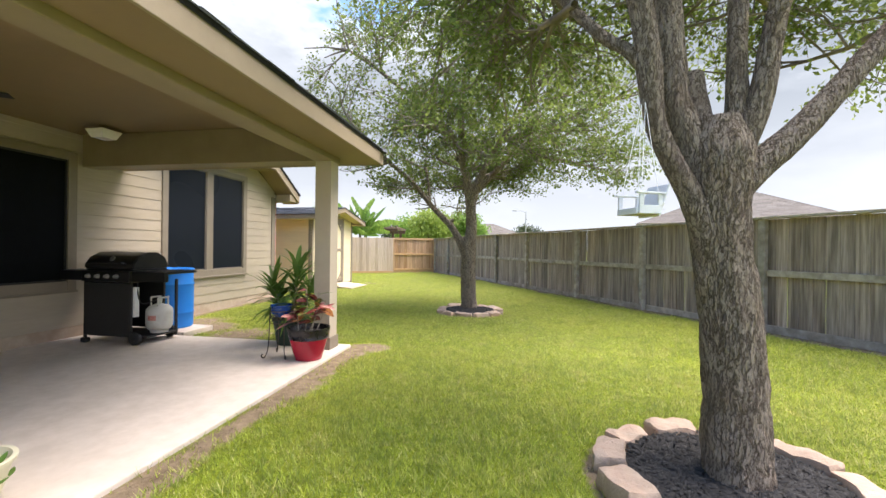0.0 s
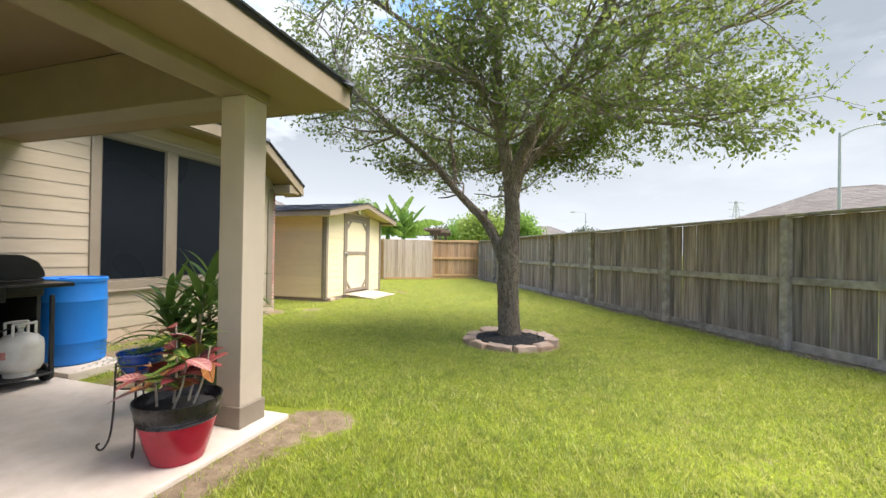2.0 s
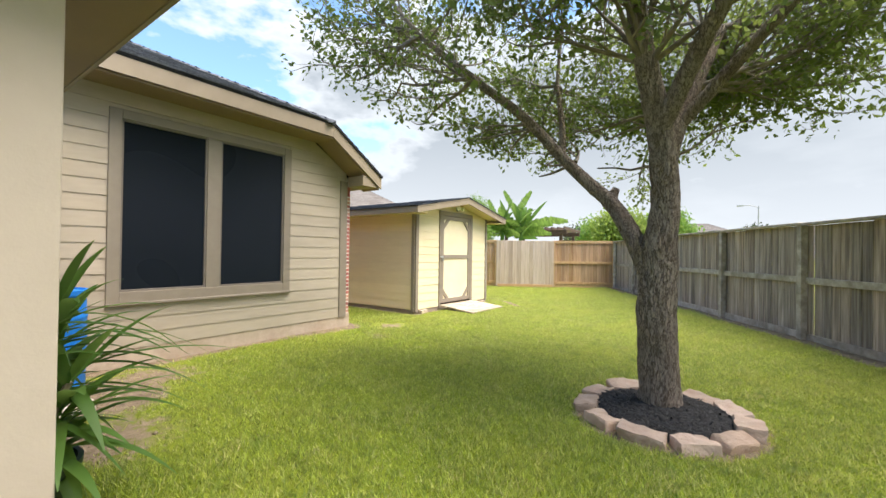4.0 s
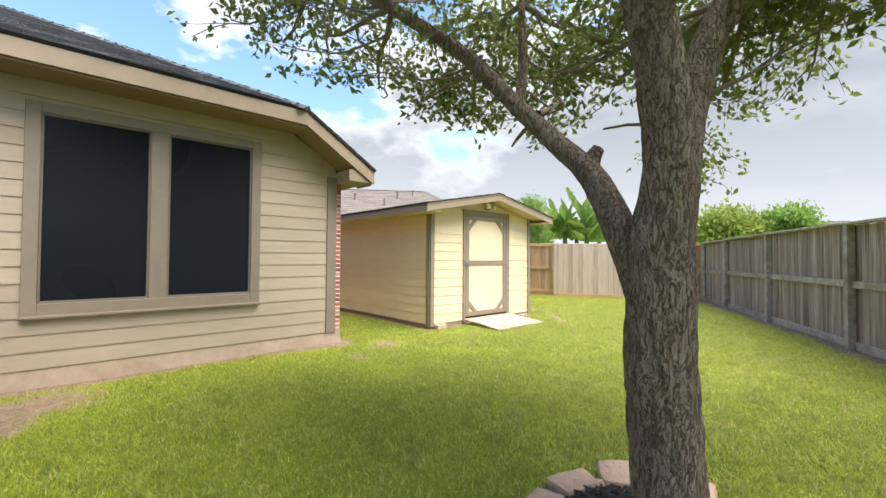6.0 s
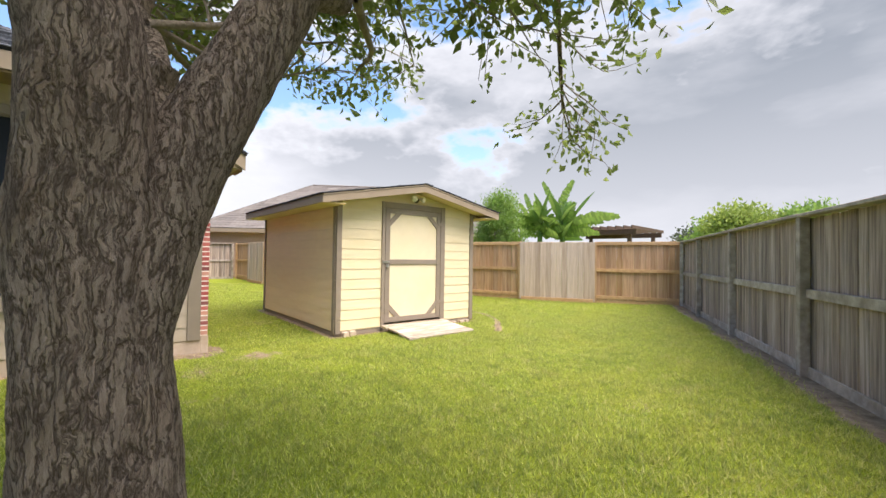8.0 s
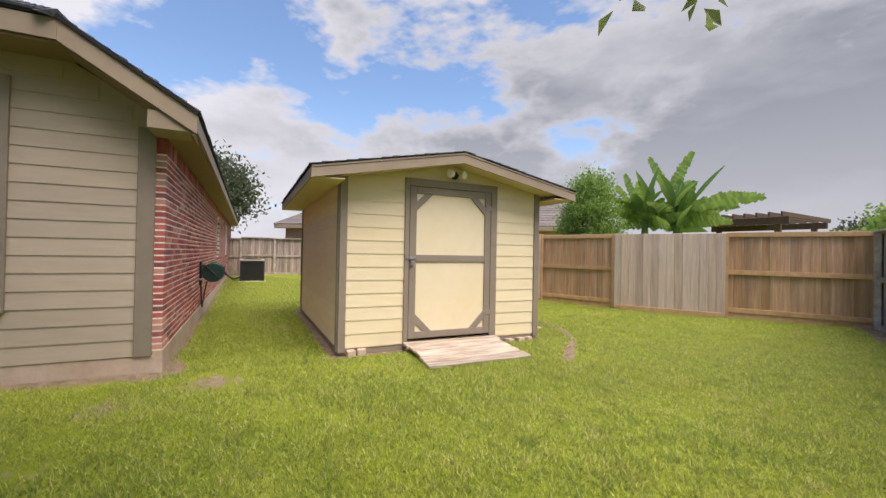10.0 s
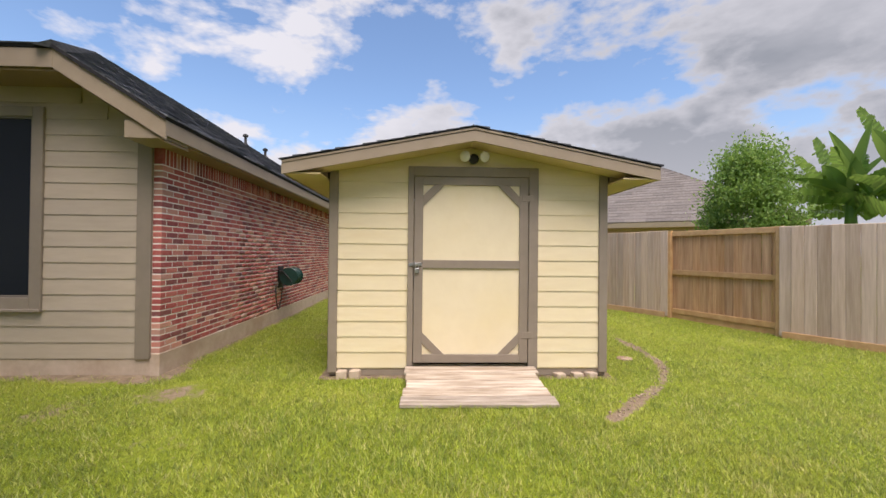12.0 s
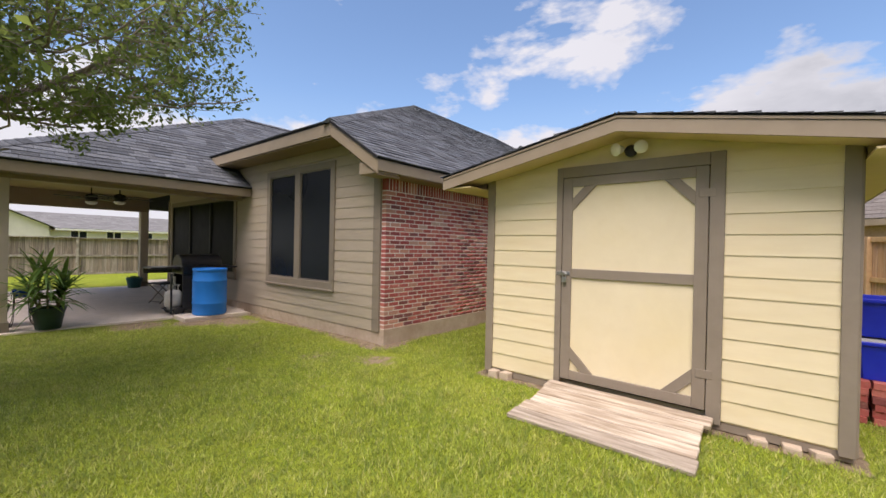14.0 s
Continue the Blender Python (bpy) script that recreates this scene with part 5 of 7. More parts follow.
    s += fan((-2.6, 7.8, 4.8), (-0.4, -0.5, 0.3), 5, 0.6, 1.0, 0.022, r)
    within = crown_keep(-0.7, 8.4, 3.9, 2.9, 3.7, 3.5, 2.42, 2.85)

    def keep(q):
        return within(q) and q.z > 2.35 - 0.5 * (q.x + 2.5)

    build_tree("oak_tree", (-0.86, 8.42), trunk, limbs, s, keep, 44000, "oak tree with forked furrowed trunk and green crown", seed=4,
               sprigs=[((-1.48, 11.0, 2.46), (-0.4, 0.6, -0.6), 0.42, 0.007), ((-1.46, 10.97, 2.49), (-0.25, 0.8, -0.5), 0.45, 0.007), ((-1.42, 10.9, 2.57), (-0.1, 0.9, -0.5), 0.45, 0.007), ((-1.4, 10.85, 2.62), (0.3, 0.7, -0.3), 0.4, 0.007), ((-1.45, 10.95, 2.52), (-0.6, 0.3, -0.4), 0.4, 0.007), ((-1.38, 10.8, 2.7), (0.1, 0.4, -0.8), 0.45, 0.007), ((-1.3, 10.65, 2.85), (0.2, 0.6, -0.6), 0.45, 0.007)])

    # first tree, which spreads into five limbs
    trunk = ([(1.21, 2.42, 0.0), (1.21, 2.42, 0.10), (1.195, 2.42, 0.5), (1.165, 2.415, 0.95), (1.115, 2.41, 1.28), (1.09, 2.40, 1.58), (1.095, 2.40, 1.82), (1.09, 2.42, 2.0)],
             [0.205, 0.168, 0.150, 0.143, 0.142, 0.150, 0.165, 0.115], 56, 110)
    limbs = [
        ([(1.10, 2.39, 1.08), (1.04, 2.36, 1.32), (0.93, 2.33, 1.58), (0.81, 2.31, 1.80), (0.735, 2.30, 1.99), (0.70, 2.29, 2.29), (0.65, 2.28, 2.6), (0.5, 2.3, 3.1)], [0.075, 0.074, 0.062, 0.055, 0.054, 0.066, 0.062, 0.05]),
        ([(0.70, 2.27, 2.22), (0.60, 2.33, 2.38), (0.46, 2.45, 2.56), (0.1, 2.8, 3.2)], [0.036, 0.034, 0.032, 0.026]),
        ([(1.03, 2.40, 1.66), (0.95, 2.42, 1.92), (0.885, 2.44, 2.12), (0.87, 2.46, 2.35), (0.86, 2.5, 2.7), (0.8, 2.65, 3.4)], [0.10, 0.085, 0.074, 0.078, 0.074, 0.055]),
        ([(1.03, 2.42, 1.86), (1.02, 2.5, 2.12), (1.025, 2.55, 2.31)], [0.075, 0.064, 0.052]),
        ([(1.14, 2.42, 1.78), (1.19, 2.43, 2.02), (1.195, 2.44, 2.3), (1.23, 2.5, 2.7), (1.3, 2.6, 3.4)], [0.10, 0.062, 0.050, 0.05, 0.04]),
        ([(1.19, 2.42, 1.84), (1.275, 2.38, 2.08), (1.32, 2.36, 2.4), (1.36, 2.34, 2.62), (1.5, 2.3, 3.1)], [0.08, 0.060, 0.052, 0.05, 0.045]),
        ([(1.15, 2.40, 1.60), (1.30, 2.42, 1.76), (1.50, 2.45, 1.94), (1.70, 2.48, 2.16), (1.88, 2.52, 2.36), (2.2, 2.6, 2.68), (2.6, 2.7, 3.0)], [0.085, 0.078, 0.070, 0.062, 0.06, 0.055, 0.045]),
    ]
    s = []
    s += fan((0.1, 2.8, 3.2), (-0.3, 0.7, 0.1), 5, 0.5, 0.95, 0.024, r)
    s += fan((0.5, 2.3, 3.1), (-0.4, 0.3, 0.5), 5, 0.6, 1.0, 0.028, r)
    s += fan((0.35, 2.5, 2.75), (-0.1, 0.9, 0.15), 4, 0.4, 0.9, 0.024, r)
    s += fan((0.8, 2.65, 3.4), (0, 0.5, 0.7), 5, 0.6, 1.0, 0.03, r)
    s += fan((1.3, 2.6, 3.4), (0.3, 0.5, 0.6), 5, 0.6, 1.0, 0.03, r)
    s += fan((1.26, 2.5, 2.75), (0.3, 0.9, 0.2), 4, 0.4, 0.9, 0.022, r)
    s += fan((1.5, 2.3, 3.1), (0.4, 0.2, 0.5), 5, 0.6, 1.0, 0.028, r)
    s += fan((2.6, 2.7, 3.0), (0.7, 0.3, 0.3), 6, 0.5, 1.0, 0.028, r)
    s += fan((2.2, 2.6, 2.68), (0.3, 0.9, 0.25), 3, 0.4, 0.8, 0.02, r)
    keep = crown_keep(1.1, 2.9, 2.7, 2.3, 3.6, 2.2, 2.42, 2.6)
    build_tree("oak_tree", (1.22, 2.42), trunk, limbs, s, keep, 38000, "oak tree with five spreading limbs over a mulch ring", seed=9, leaf_size=0.048, spread=0.045)


build_trees()


def build_ring(cx, cy, rad, seed):
    """A ring of rough edging stones with black mulch inside."""
    rng = random.Random(seed)
    z0 = float(ground_z(np.array(cx), np.array(cy)))
    count = 11
    for i in range(count):
        a = 2 * math.pi * i / count + rng.uniform(-0.05, 0.05)
        w, d, h = 2 * math.pi * rad / count * rng.uniform(0.80, 0.97), rng.uniform(0.15, 0.20), rng.uniform(0.10, 0.13)
        bm = bmesh.new()
        bmesh.ops.create_cube(bm, size=1.0)
        bmesh.ops.subdivide_edges(bm, edges=bm.edges[:], cuts=5, use_grid_fill=True)
        o = Vector((rng.uniform(0, 50), i, seed))
        p = rng.uniform(9.0, 15.0)
        for v in bm.verts:
            q = v.co * 2
            q = q / (abs(q.x) ** p + abs(q.y) ** p + abs(q.z) ** p) ** (1 / p) * 0.5
            q = Vector((q.x * d, q.y * w, q.z * h))
            v.co = q + Vector((noise.noise(q * 11 + o), noise.noise(q * 11 + o * 2), noise.noise(q * 10 + o * 3))) * 0.021 + Vector((noise.noise(q * 34 + o), noise.noise(q * 30 + o), noise.noise(q * 32 - o))) * 0.005
        st = new("edging_stone", mesh_from("edging_stone", bm, M["stone"], 38))
        st.matrix_basis = pose(cx + rad * math.cos(a), cy + rad * math.sin(a), z0 + h / 2 - 0.022, rng.uniform(-4, 4), rng.uniform(-6, 6), math.degrees(a) + rng.uniform(-6, 6))
        tagged(st, "rough tan sandstone edging block round a tree", "edging stone", "tree ring stones")
    # mulch: a low mound with chips on it
    bm = bmesh.new()
    lathe(bm, [(rad - 0.05, z0 - 0.03), (rad - 0.10, z0 + 0.05), (rad * 0.6, z0 + 0.075), (0.10, z0 + 0.10)], 36, pose(cx, cy, 0))
    mound = tagged(part("mulch", bm, M["mulch"], smooth=60), "black shredded mulch inside the stone ring", "mulch", kind="stuff")
    g = np.random.default_rng(seed)
    n = 2600
    rr = np.sqrt(g.uniform(0.03, 1, n)) * (rad - 0.09)
    aa = g.uniform(0, 2 * np.pi, n)
    P = np.stack([cx + rr * np.cos(aa), cy + rr * np.sin(aa), z0 + 0.052 + 0.045 * (1 - rr / rad) + g.uniform(-0.005, 0.012, n)], 1)
    d = g.normal(0, 1, (n, 3))
    d[:, 2] *= 0.22
    d /= np.linalg.norm(d, axis=1)[:, None]
    s = np.cross(d, np.array([0, 0, 1.0]))
    s /= np.linalg.norm(s, axis=1)[:, None]
    u = np.cross(s, d)
    L = g.uniform(0.015, 0.05, n)[:, None]
    W = g.uniform(0.003, 0.008, n)[:, None]
    v = np.stack([P - d * L - s * W, P - d * L + s * W, P + d * L + s * W, P + d * L - s * W, P + u * W * 1.5 - d * L * 0.9, P + u * W * 1.5 + d * L * 0.9], 1).reshape(-1, 3)
    i = 6 * np.arange(n)[:, None]
    f = np.concatenate([i + np.array([[0, 3, 5]]), i + np.array([[0, 5, 4]]), i + np.array([[1, 4, 5]]), i + np.array([[1, 5, 2]]), i + np.array([[0, 4, 1]]), i + np.array([[2, 5, 3]])])
    tagged(arrays("mulch_chips", v, f, M["mulch"]), "loose black bark chips", "mulch", kind="stuff")


build_ring(1.20, 2.44, 0.62, 3)
build_ring(-0.83, 8.30, 0.57, 5)

# ---- things on and by the porch ----
SLAB = 0.035


def leaf_blade(bm, base, tip, width, droop=0.0, fold=0.25, n=7, shape=0.5, twist=0.0, veins=False):
    """A strap or oval leaf from base to tip, folded along its middle and bent down at the end."""
    base, tip = Vector(base), Vector(tip)
    d = tip - base
    L = d.length
    side = d.cross(Vector((0, 0, 1)))
    if side.length < 1e-4:
        side = Vector((1, 0, 0))
    side.normalize()
    if twist:
        side.rotate(Matrix.Rotation(twist, 3, d.normalized()))
    up = side.cross(d).normalized()
    rows = []
    for i in range(n):
        t = i / (n - 1)
        p = base + d * t + Vector((0, 0, -1)) * droop * L * t * t
        w = width * max(0.03, math.sin(math.pi * min(1, max(0.0, t ** shape))) ** 0.75) if i not in (0, n - 1) else width * 0.06
        rows.append([bm.verts.new(p - side * w + up * w * fold), bm.verts.new(p), bm.verts.new(p + side * w + up * w * fold)])
    for a, b in zip(rows, rows[1:]):
        bm.faces.new((a[0], a[1], b[1], b[0]))
        bm.faces.new((a[1], a[2], b[2], b[1]))
    if veins:
        # u runs along the leaf, v from its rib to its rim
        lay = bm.loops.layers.uv.new("leaf")
        place = {v: (i / (n - 1), abs(j - 1)) for i, r in enumerate(rows) for j, v in enumerate(r)}
        for f in bm.faces:
            for lo in f.loops:
                lo[lay].uv = place[lo.vert]
    return bm


def veined(name, blade, blotch, vein):
    """A stiff leaf with a bright rib and side veins."""
    m = bpy.data.materials.new(name)
    m.use_nodes = True
    nt = m.node_tree
    b = nt.nodes["Principled BSDF"]
    uv = nt.nodes.new("ShaderNodeTexCoord")
    sep = nt.nodes.new("ShaderNodeSeparateXYZ")
    link(nt, uv.outputs["UV"], sep.inputs[0])
    n = node(nt, "ShaderNodeTexNoise", Scale=26.0, Detail=4.0, Roughness=0.6)
    link(nt, uv.outputs["Object"], n.inputs["Vector"])
    c = mix_col(nt, ramp(nt, n.outputs["Fac"], 0.46, 0.6), blade, blotch)
    run = math_node(nt, "MULTIPLY_ADD", sep.outputs[0], 9.0, math_node(nt, "MULTIPLY", sep.outputs[1], -1.7))
    run = math_node(nt, "ADD", run, math_node(nt, "MULTIPLY", n.outputs["Fac"], 0.7))
    tri = math_node(nt, "ABSOLUTE", math_node(nt, "SUBTRACT", math_node(nt, "FRACT", run), 0.5))
    side = ramp(nt, tri, 0.13, 0.05)
    rib = ramp(nt, sep.outputs[1], 0.16, 0.06)
    c = mix_col(nt, math_node(nt, "MAXIMUM", side, rib), c, vein)
    link(nt, c, b.inputs["Base Color"])
    b.inputs["Roughness"].default_value = 0.36
    return m


def pot_mesh(r0, r1, h, lip=0.02, wall=0.012, seg=40):
    return lathe(bmesh.new(), [(r0, 0), (r0 + 0.004, 0.006), (r0 + (r1 - r0) * 0.5, h * 0.5), (r1 - 0.004, h - lip * 1.8), (r1 + 0.006, h - lip * 1.7), (r1 + 0.008, h - 0.003), (r1, h),
                               (r1 - wall, h - 0.002), (r1 - wall - 0.004, h - 0.05), (0.01, h - 0.055)], seg)


def build_grill():
    g = thing("gas_grill", -5.07, 4.66, SLAB, label="black gas grill with closed lid and side shelves", category="grill")
    B, K = M["black_metal"], M["black_matte"]
    # cart
    part("front_panel", boxed((-0.36, -0.27, 0.10), (0.32, -0.245, 0.78), 0.006), K, g)
    part("side_panel", boxed((-0.36, -0.244, 0.10), (-0.34, 0.25, 0.78), 0.004), K, g)
    part("back_panel", boxed((-0.34, 0.235, 0.12), (0.32, 0.25, 0.78), 0.004), K, g)
    part("bottom_shelf", boxed((-0.34, -0.24, 0.085), (0.56, 0.25, 0.105), 0.004), K, g)
    for x, y in ((-0.35, -0.255), (-0.35, 0.235), (0.33, -0.255), (0.33, 0.235), (0.53, 0.235)):
        part("leg", boxed((x - 0.015, y - 0.015, 0.04), (x + 0.015, y + 0.015, 0.80), 0.003), K, g)
    for y in (-0.275, 0.255):
        w = part("wheel", lathe(bmesh.new(), [(0.035, -0.03), (0.07, -0.028), (0.082, -0.018), (0.082, 0.018), (0.07, 0.028), (0.035, 0.03)], 28, pose(0.42, y, 0.082, 90, 0, 0)), K, g, "black plastic wheel", smooth=40)
        part("hub", lathe(bmesh.new(), [(0.03, -0.036), (0.03, 0.036)], 16, pose(0.42, y, 0.082, 90, 0, 0)), M["black_metal"], w)
    for y in (-0.25, 0.23):
        part("foot", boxed((-0.40, y - 0.035, 0.0), (-0.31, y + 0.035, 0.06), 0.012), K, g)
    # firebox, control panel, lid
    part("firebox", boxed((-0.36, -0.25, 0.78), (0.36, 0.27, 0.95), 0.02, seg=2), B, g)
    cp = part("control_panel", boxed((-0.36, -0.31, 0.79), (0.36, -0.251, 0.93), 0.012, seg=2), B, g)
    for x in (-0.24, -0.10, 0.04, 0.18):
        part("knob", lathe(bmesh.new(), [(0.030, 0), (0.030, 0.012), (0.022, 0.016), (0.020, 0.04), (0.014, 0.043)], 20, pose(x, -0.311, 0.86, 90, 0, 0)), M["steel"], cp, "steel-rimmed knob", smooth=40)
    lid = bmesh.new()
    prof = [(-0.26, 0.952), (-0.27, 1.00), (-0.20, 1.10), (-0.06, 1.165), (0.10, 1.165), (0.22, 1.10), (0.27, 1.0), (0.27, 0.952)]
    prism(lid, [(-0.37, y, z) for y, z in prof], (0.74, 0, 0))
    bmesh.ops.bevel(lid, geom=lid.edges[:], offset=0.012, segments=2, affect="EDGES")
    ld = part("lid", lid, B, g, "domed black lid", smooth=35)
    part("handle", tube(bmesh.new(), [(-0.26, -0.27, 1.02), (-0.26, -0.32, 1.03), (0.26, -0.32, 1.03), (0.26, -0.27, 1.02)], 0.012, 10), M["black_metal"], ld)
    part("thermometer", lathe(bmesh.new(), [(0.035, 0.0), (0.035, 0.01), (0.028, 0.014)], 20, pose(0.02, -0.225, 1.08, 60, 0, 0)), M["steel"], ld, "round lid thermometer")
    for s in (-1, 1):
        lo, hi = ((-0.70, -0.24, 0.895), (-0.375, 0.22, 0.93)) if s < 0 else ((0.375, -0.24, 0.895), (0.86, 0.22, 0.93))
        sh = part("side_shelf", boxed(lo, hi, 0.012, seg=2), B, g)
        part("shelf_rim", boxed((lo[0], lo[1] - 0.060, 0.80), (hi[0], lo[1] - 0.002, 0.925), 0.010, seg=2), B, sh)
    part("drip_tray", boxed((-0.25, -0.24, 0.765), (0.30, -0.20, 0.778), 0.002), M["steel"], g)
    part("gas_hose", tube(bmesh.new(), spline([(0.34, -0.18, 0.80), (0.38, -0.2, 0.62), (0.36, -0.12, 0.5), (0.44, 0.05, 0.54)], 18), 0.008, 8), K, g, smooth=60)
    part("regulator", boxed((0.33, -0.24, 0.34), (0.37, -0.17, 0.72), 0.006), M["white_paint"], g, "pale regulator bracket")
    # the gas bottle stands on the bottom shelf
    t = thing("propane_tank", -4.63, 4.72, SLAB + 0.108, label="dull white steel propane tank", category="gas tank")
    white = surf("tank_paint", (0.52, 0.51, 0.48), (0.60, 0.59, 0.56), 8, 0.45, 0.06, 60, stain=(0.36, 0.30, 0.24), stain_scale=5, stain_amount=0.5)
    part("body", lathe(bmesh.new(), [(0.09, 0.03), (0.13, 0.045), (0.152, 0.09), (0.155, 0.14), (0.155, 0.27), (0.148, 0.31), (0.11, 0.35), (0.05, 0.37), (0.03, 0.375)], 36), white, t, smooth=50)
    part("foot_ring", lathe(bmesh.new(), [(0.10, 0.0), (0.105, 0.0), (0.105, 0.045), (0.10, 0.045)], 32), white, t, smooth=40)
    part("valve", lathe(bmesh.new(), [(0.022, 0.37), (0.022, 0.41), (0.03, 0.415), (0.03, 0.44)], 14), M["steel"], t)
    for a in (0, 180):
        bm = bmesh.new()
        tube(bm, [Vector((0.095 * math.cos(radians(a + k * 14 - 56)), 0.095 * math.sin(radians(a + k * 14 - 56)), 0.46)) for k in range(9)], 0.012, 8)
        for k in (0, 8):
            q = Vector((0.095 * math.cos(radians(a + k * 14 - 56)), 0.095 * math.sin(radians(a + k * 14 - 56)), 0.0))
            tube(bm, [q + Vector((0, 0, 0.345)), q + Vector((0, 0, 0.46))], 0.011, 8)
        part("collar", bm, white, t, smooth=50)
    lab = bmesh.new()
    for k in range(5):
        a0, a1 = radians(-100 + k * 8), radians(-100 + (k + 1) * 8)
        vs = [lab.verts.new((0.1565 * math.cos(a), 0.1565 * math.sin(a), z)) for a, z in ((a0, 0.17), (a1, 0.17), (a1, 0.235), (a0, 0.235))]
        lab.faces.new(vs)
    part("label", lab, surf("red_label", (0.45, 0.10, 0.08), (0.62, 0.35, 0.30), 60, 0.5, 0, 10), t, "small red and white label")


build_grill()


def build_barrel():
    p = thing("paver", -5.08, 5.40, 0.0, label="worn concrete paver under the barrel", category="paver")
    part("slab", boxed((-0.60, -0.37, -0.03), (0.54, 0.20, 0.075), 0.015, seg=2), M["concrete"], p)
    part("board", boxed((-0.66, -0.30, 0.0), (-0.605, 0.20, 0.05), 0.006), M["grey_wood"], p)
    b = thing("barrel", -5.05, 5.35, 0.076, label="bright blue plastic drum on a paver", category="barrel")
    prof = [(0.255, 0.0), (0.272, 0.012), (0.278, 0.05), (0.279, 0.20), (0.285, 0.215), (0.287, 0.225), (0.285, 0.235), (0.281, 0.25), (0.283, 0.44), (0.281, 0.62), (0.285, 0.635), (0.287, 0.645), (0.285, 0.655), (0.279, 0.67), (0.275, 0.80), (0.272, 0.83),
            (0.283, 0.835), (0.286, 0.85), (0.285, 0.875), (0.278, 0.88), (0.268, 0.878), (0.262, 0.862), (0.02, 0.858)]
    b.scale = (1.04, 1.04, 1.0)
    part("body", lathe(bmesh.new(), prof, 56), M["blue_plastic"], b, smooth=40)
    for x in (-0.14, 0.14):
        part("bung", lathe(bmesh.new(), [(0.035, 0.857), (0.035, 0.872), (0.025, 0.874)], 18, pose(x, 0, 0)), M["blue_plastic"], b)


build_barrel()


def scroll(cx, cz, r, turns, n, plane):
    pts = []
    for i in range(n):
        t = i / (n - 1)
        a = turns * 2 * math.pi * t
        rr = r * (1 - 0.75 * t)
        pts.append((cx + rr * math.sin(a), cz - rr * math.cos(a)))
    return [plane(a, b) for a, b in pts]


def build_plants():
    iron = surf("wrought_iron", (0.035, 0.028, 0.023), (0.07, 0.052, 0.04), 30, 0.6, 0.2, 120)
    # stand with a blue bowl of fern
    s = thing("plant_stand", -2.60, 4.29, SLAB, label="thin wrought iron plant stand with scrolled feet", category="plant stand")
    s.scale = (0.84, 0.84, 0.88)
    for a in (45, 135, 225, 315):
        c, sn = math.cos(radians(a)), math.sin(radians(a))

        def plane(u, z, c=c, sn=sn):
            return (c * u, sn * u, z)
        pts = [plane(0.145, 0.60), plane(0.15, 0.40), plane(0.16, 0.20), plane(0.175, 0.09), plane(0.20, 0.03), plane(0.225, 0.012), plane(0.245, 0.028), plane(0.245, 0.05), plane(0.23, 0.058)]
        part("leg", tube(bmesh.new(), spline(pts, 30), 0.007, 8), iron, s, smooth=60)
    for z, r in ((0.60, 0.145), (0.45, 0.148)):
        part("ring", tube(bmesh.new(), [(r * math.cos(k * math.pi / 16), r * math.sin(k * math.pi / 16), z) for k in range(33)], 0.006, 8), iron, s, smooth=60)
    for a in (0, 90, 180, 270):
        c, sn = math.cos(radians(a)), math.sin(radians(a))
        pts = scroll(0.0, 0.53, 0.045, 1.4, 20, lambda u, z, c=c, sn=sn: (0.14 * c - u * sn, 0.14 * sn + u * c, z))
        part("scroll", tube(bmesh.new(), pts, 0.005, 6), iron, s)
    bowl = thing("fern_bowl", -2.60, 4.29, SLAB + 0.455, label="glazed blue bowl with a feathery green fern", category="potted plant")
    bowl.scale = (0.84, 0.84, 0.84)
    blue = surf("blue_glaze", (0.006, 0.035, 0.20), (0.012, 0.06, 0.30), 8, 0.18, 0.03, 30)
    part("bowl", lathe(bmesh.new(), [(0.06, 0.0), (0.09, 0.01), (0.125, 0.06), (0.138, 0.12), (0.142, 0.15), (0.148, 0.155), (0.146, 0.165), (0.13, 0.16), (0.125, 0.13), (0.01, 0.125)], 36), blue, bowl, smooth=50)
    rng = random.Random(3)
    bm = bmesh.new()
    for i in range(46):
        a, e = rng.uniform(0, 2 * math.pi), rng.uniform(0.1, 1.2)
        L = rng.uniform(0.22, 0.38)
        d = Vector((math.cos(a) * math.cos(e), math.sin(a) * math.cos(e), math.sin(e)))
        p0 = Vector((rng.uniform(-0.06, 0.06), rng.uniform(-0.06, 0.06), 0.13))
        side = d.cross(Vector((0, 0, 1))).normalized()
        for k in range(9):
            t = (k + 1) / 9
            q = p0 + d * L * t + Vector((0, 0, -0.10 * t * t))
            w = 0.045 * math.sin(math.pi * (0.12 + 0.85 * t))
            for sg in (-1, 1):
                leaf_blade(bm, q, q + side * sg * w + d * 0.022, 0.0055, 0.3, n=3)
    part("fronds", bm, M["fern_leaf"], bowl, kind="stuff")

    # red pot with a croton
    c = thing("red_pot", -2.245, 4.265, SLAB, label="glazed crimson pot with dark banded rim holding a croton", category="potted plant")
    c.scale = (0.87, 0.87, 0.87)
    red = surf("crimson_glaze", (0.30, 0.004, 0.022), (0.40, 0.008, 0.035), 9, 0.2, 0.04, 30, stain=(0.18, 0.003, 0.012), stain_amount=0.5)
    dark = surf("dark_glaze", (0.008, 0.007, 0.010), (0.022, 0.018, 0.022), 14, 0.28, 0.05, 60)
    part("body", lathe(bmesh.new(), [(0.145, 0.0), (0.162, 0.006), (0.205, 0.14), (0.236, 0.262), (0.238, 0.275)], 48, cap_top=False), red, c, smooth=50)
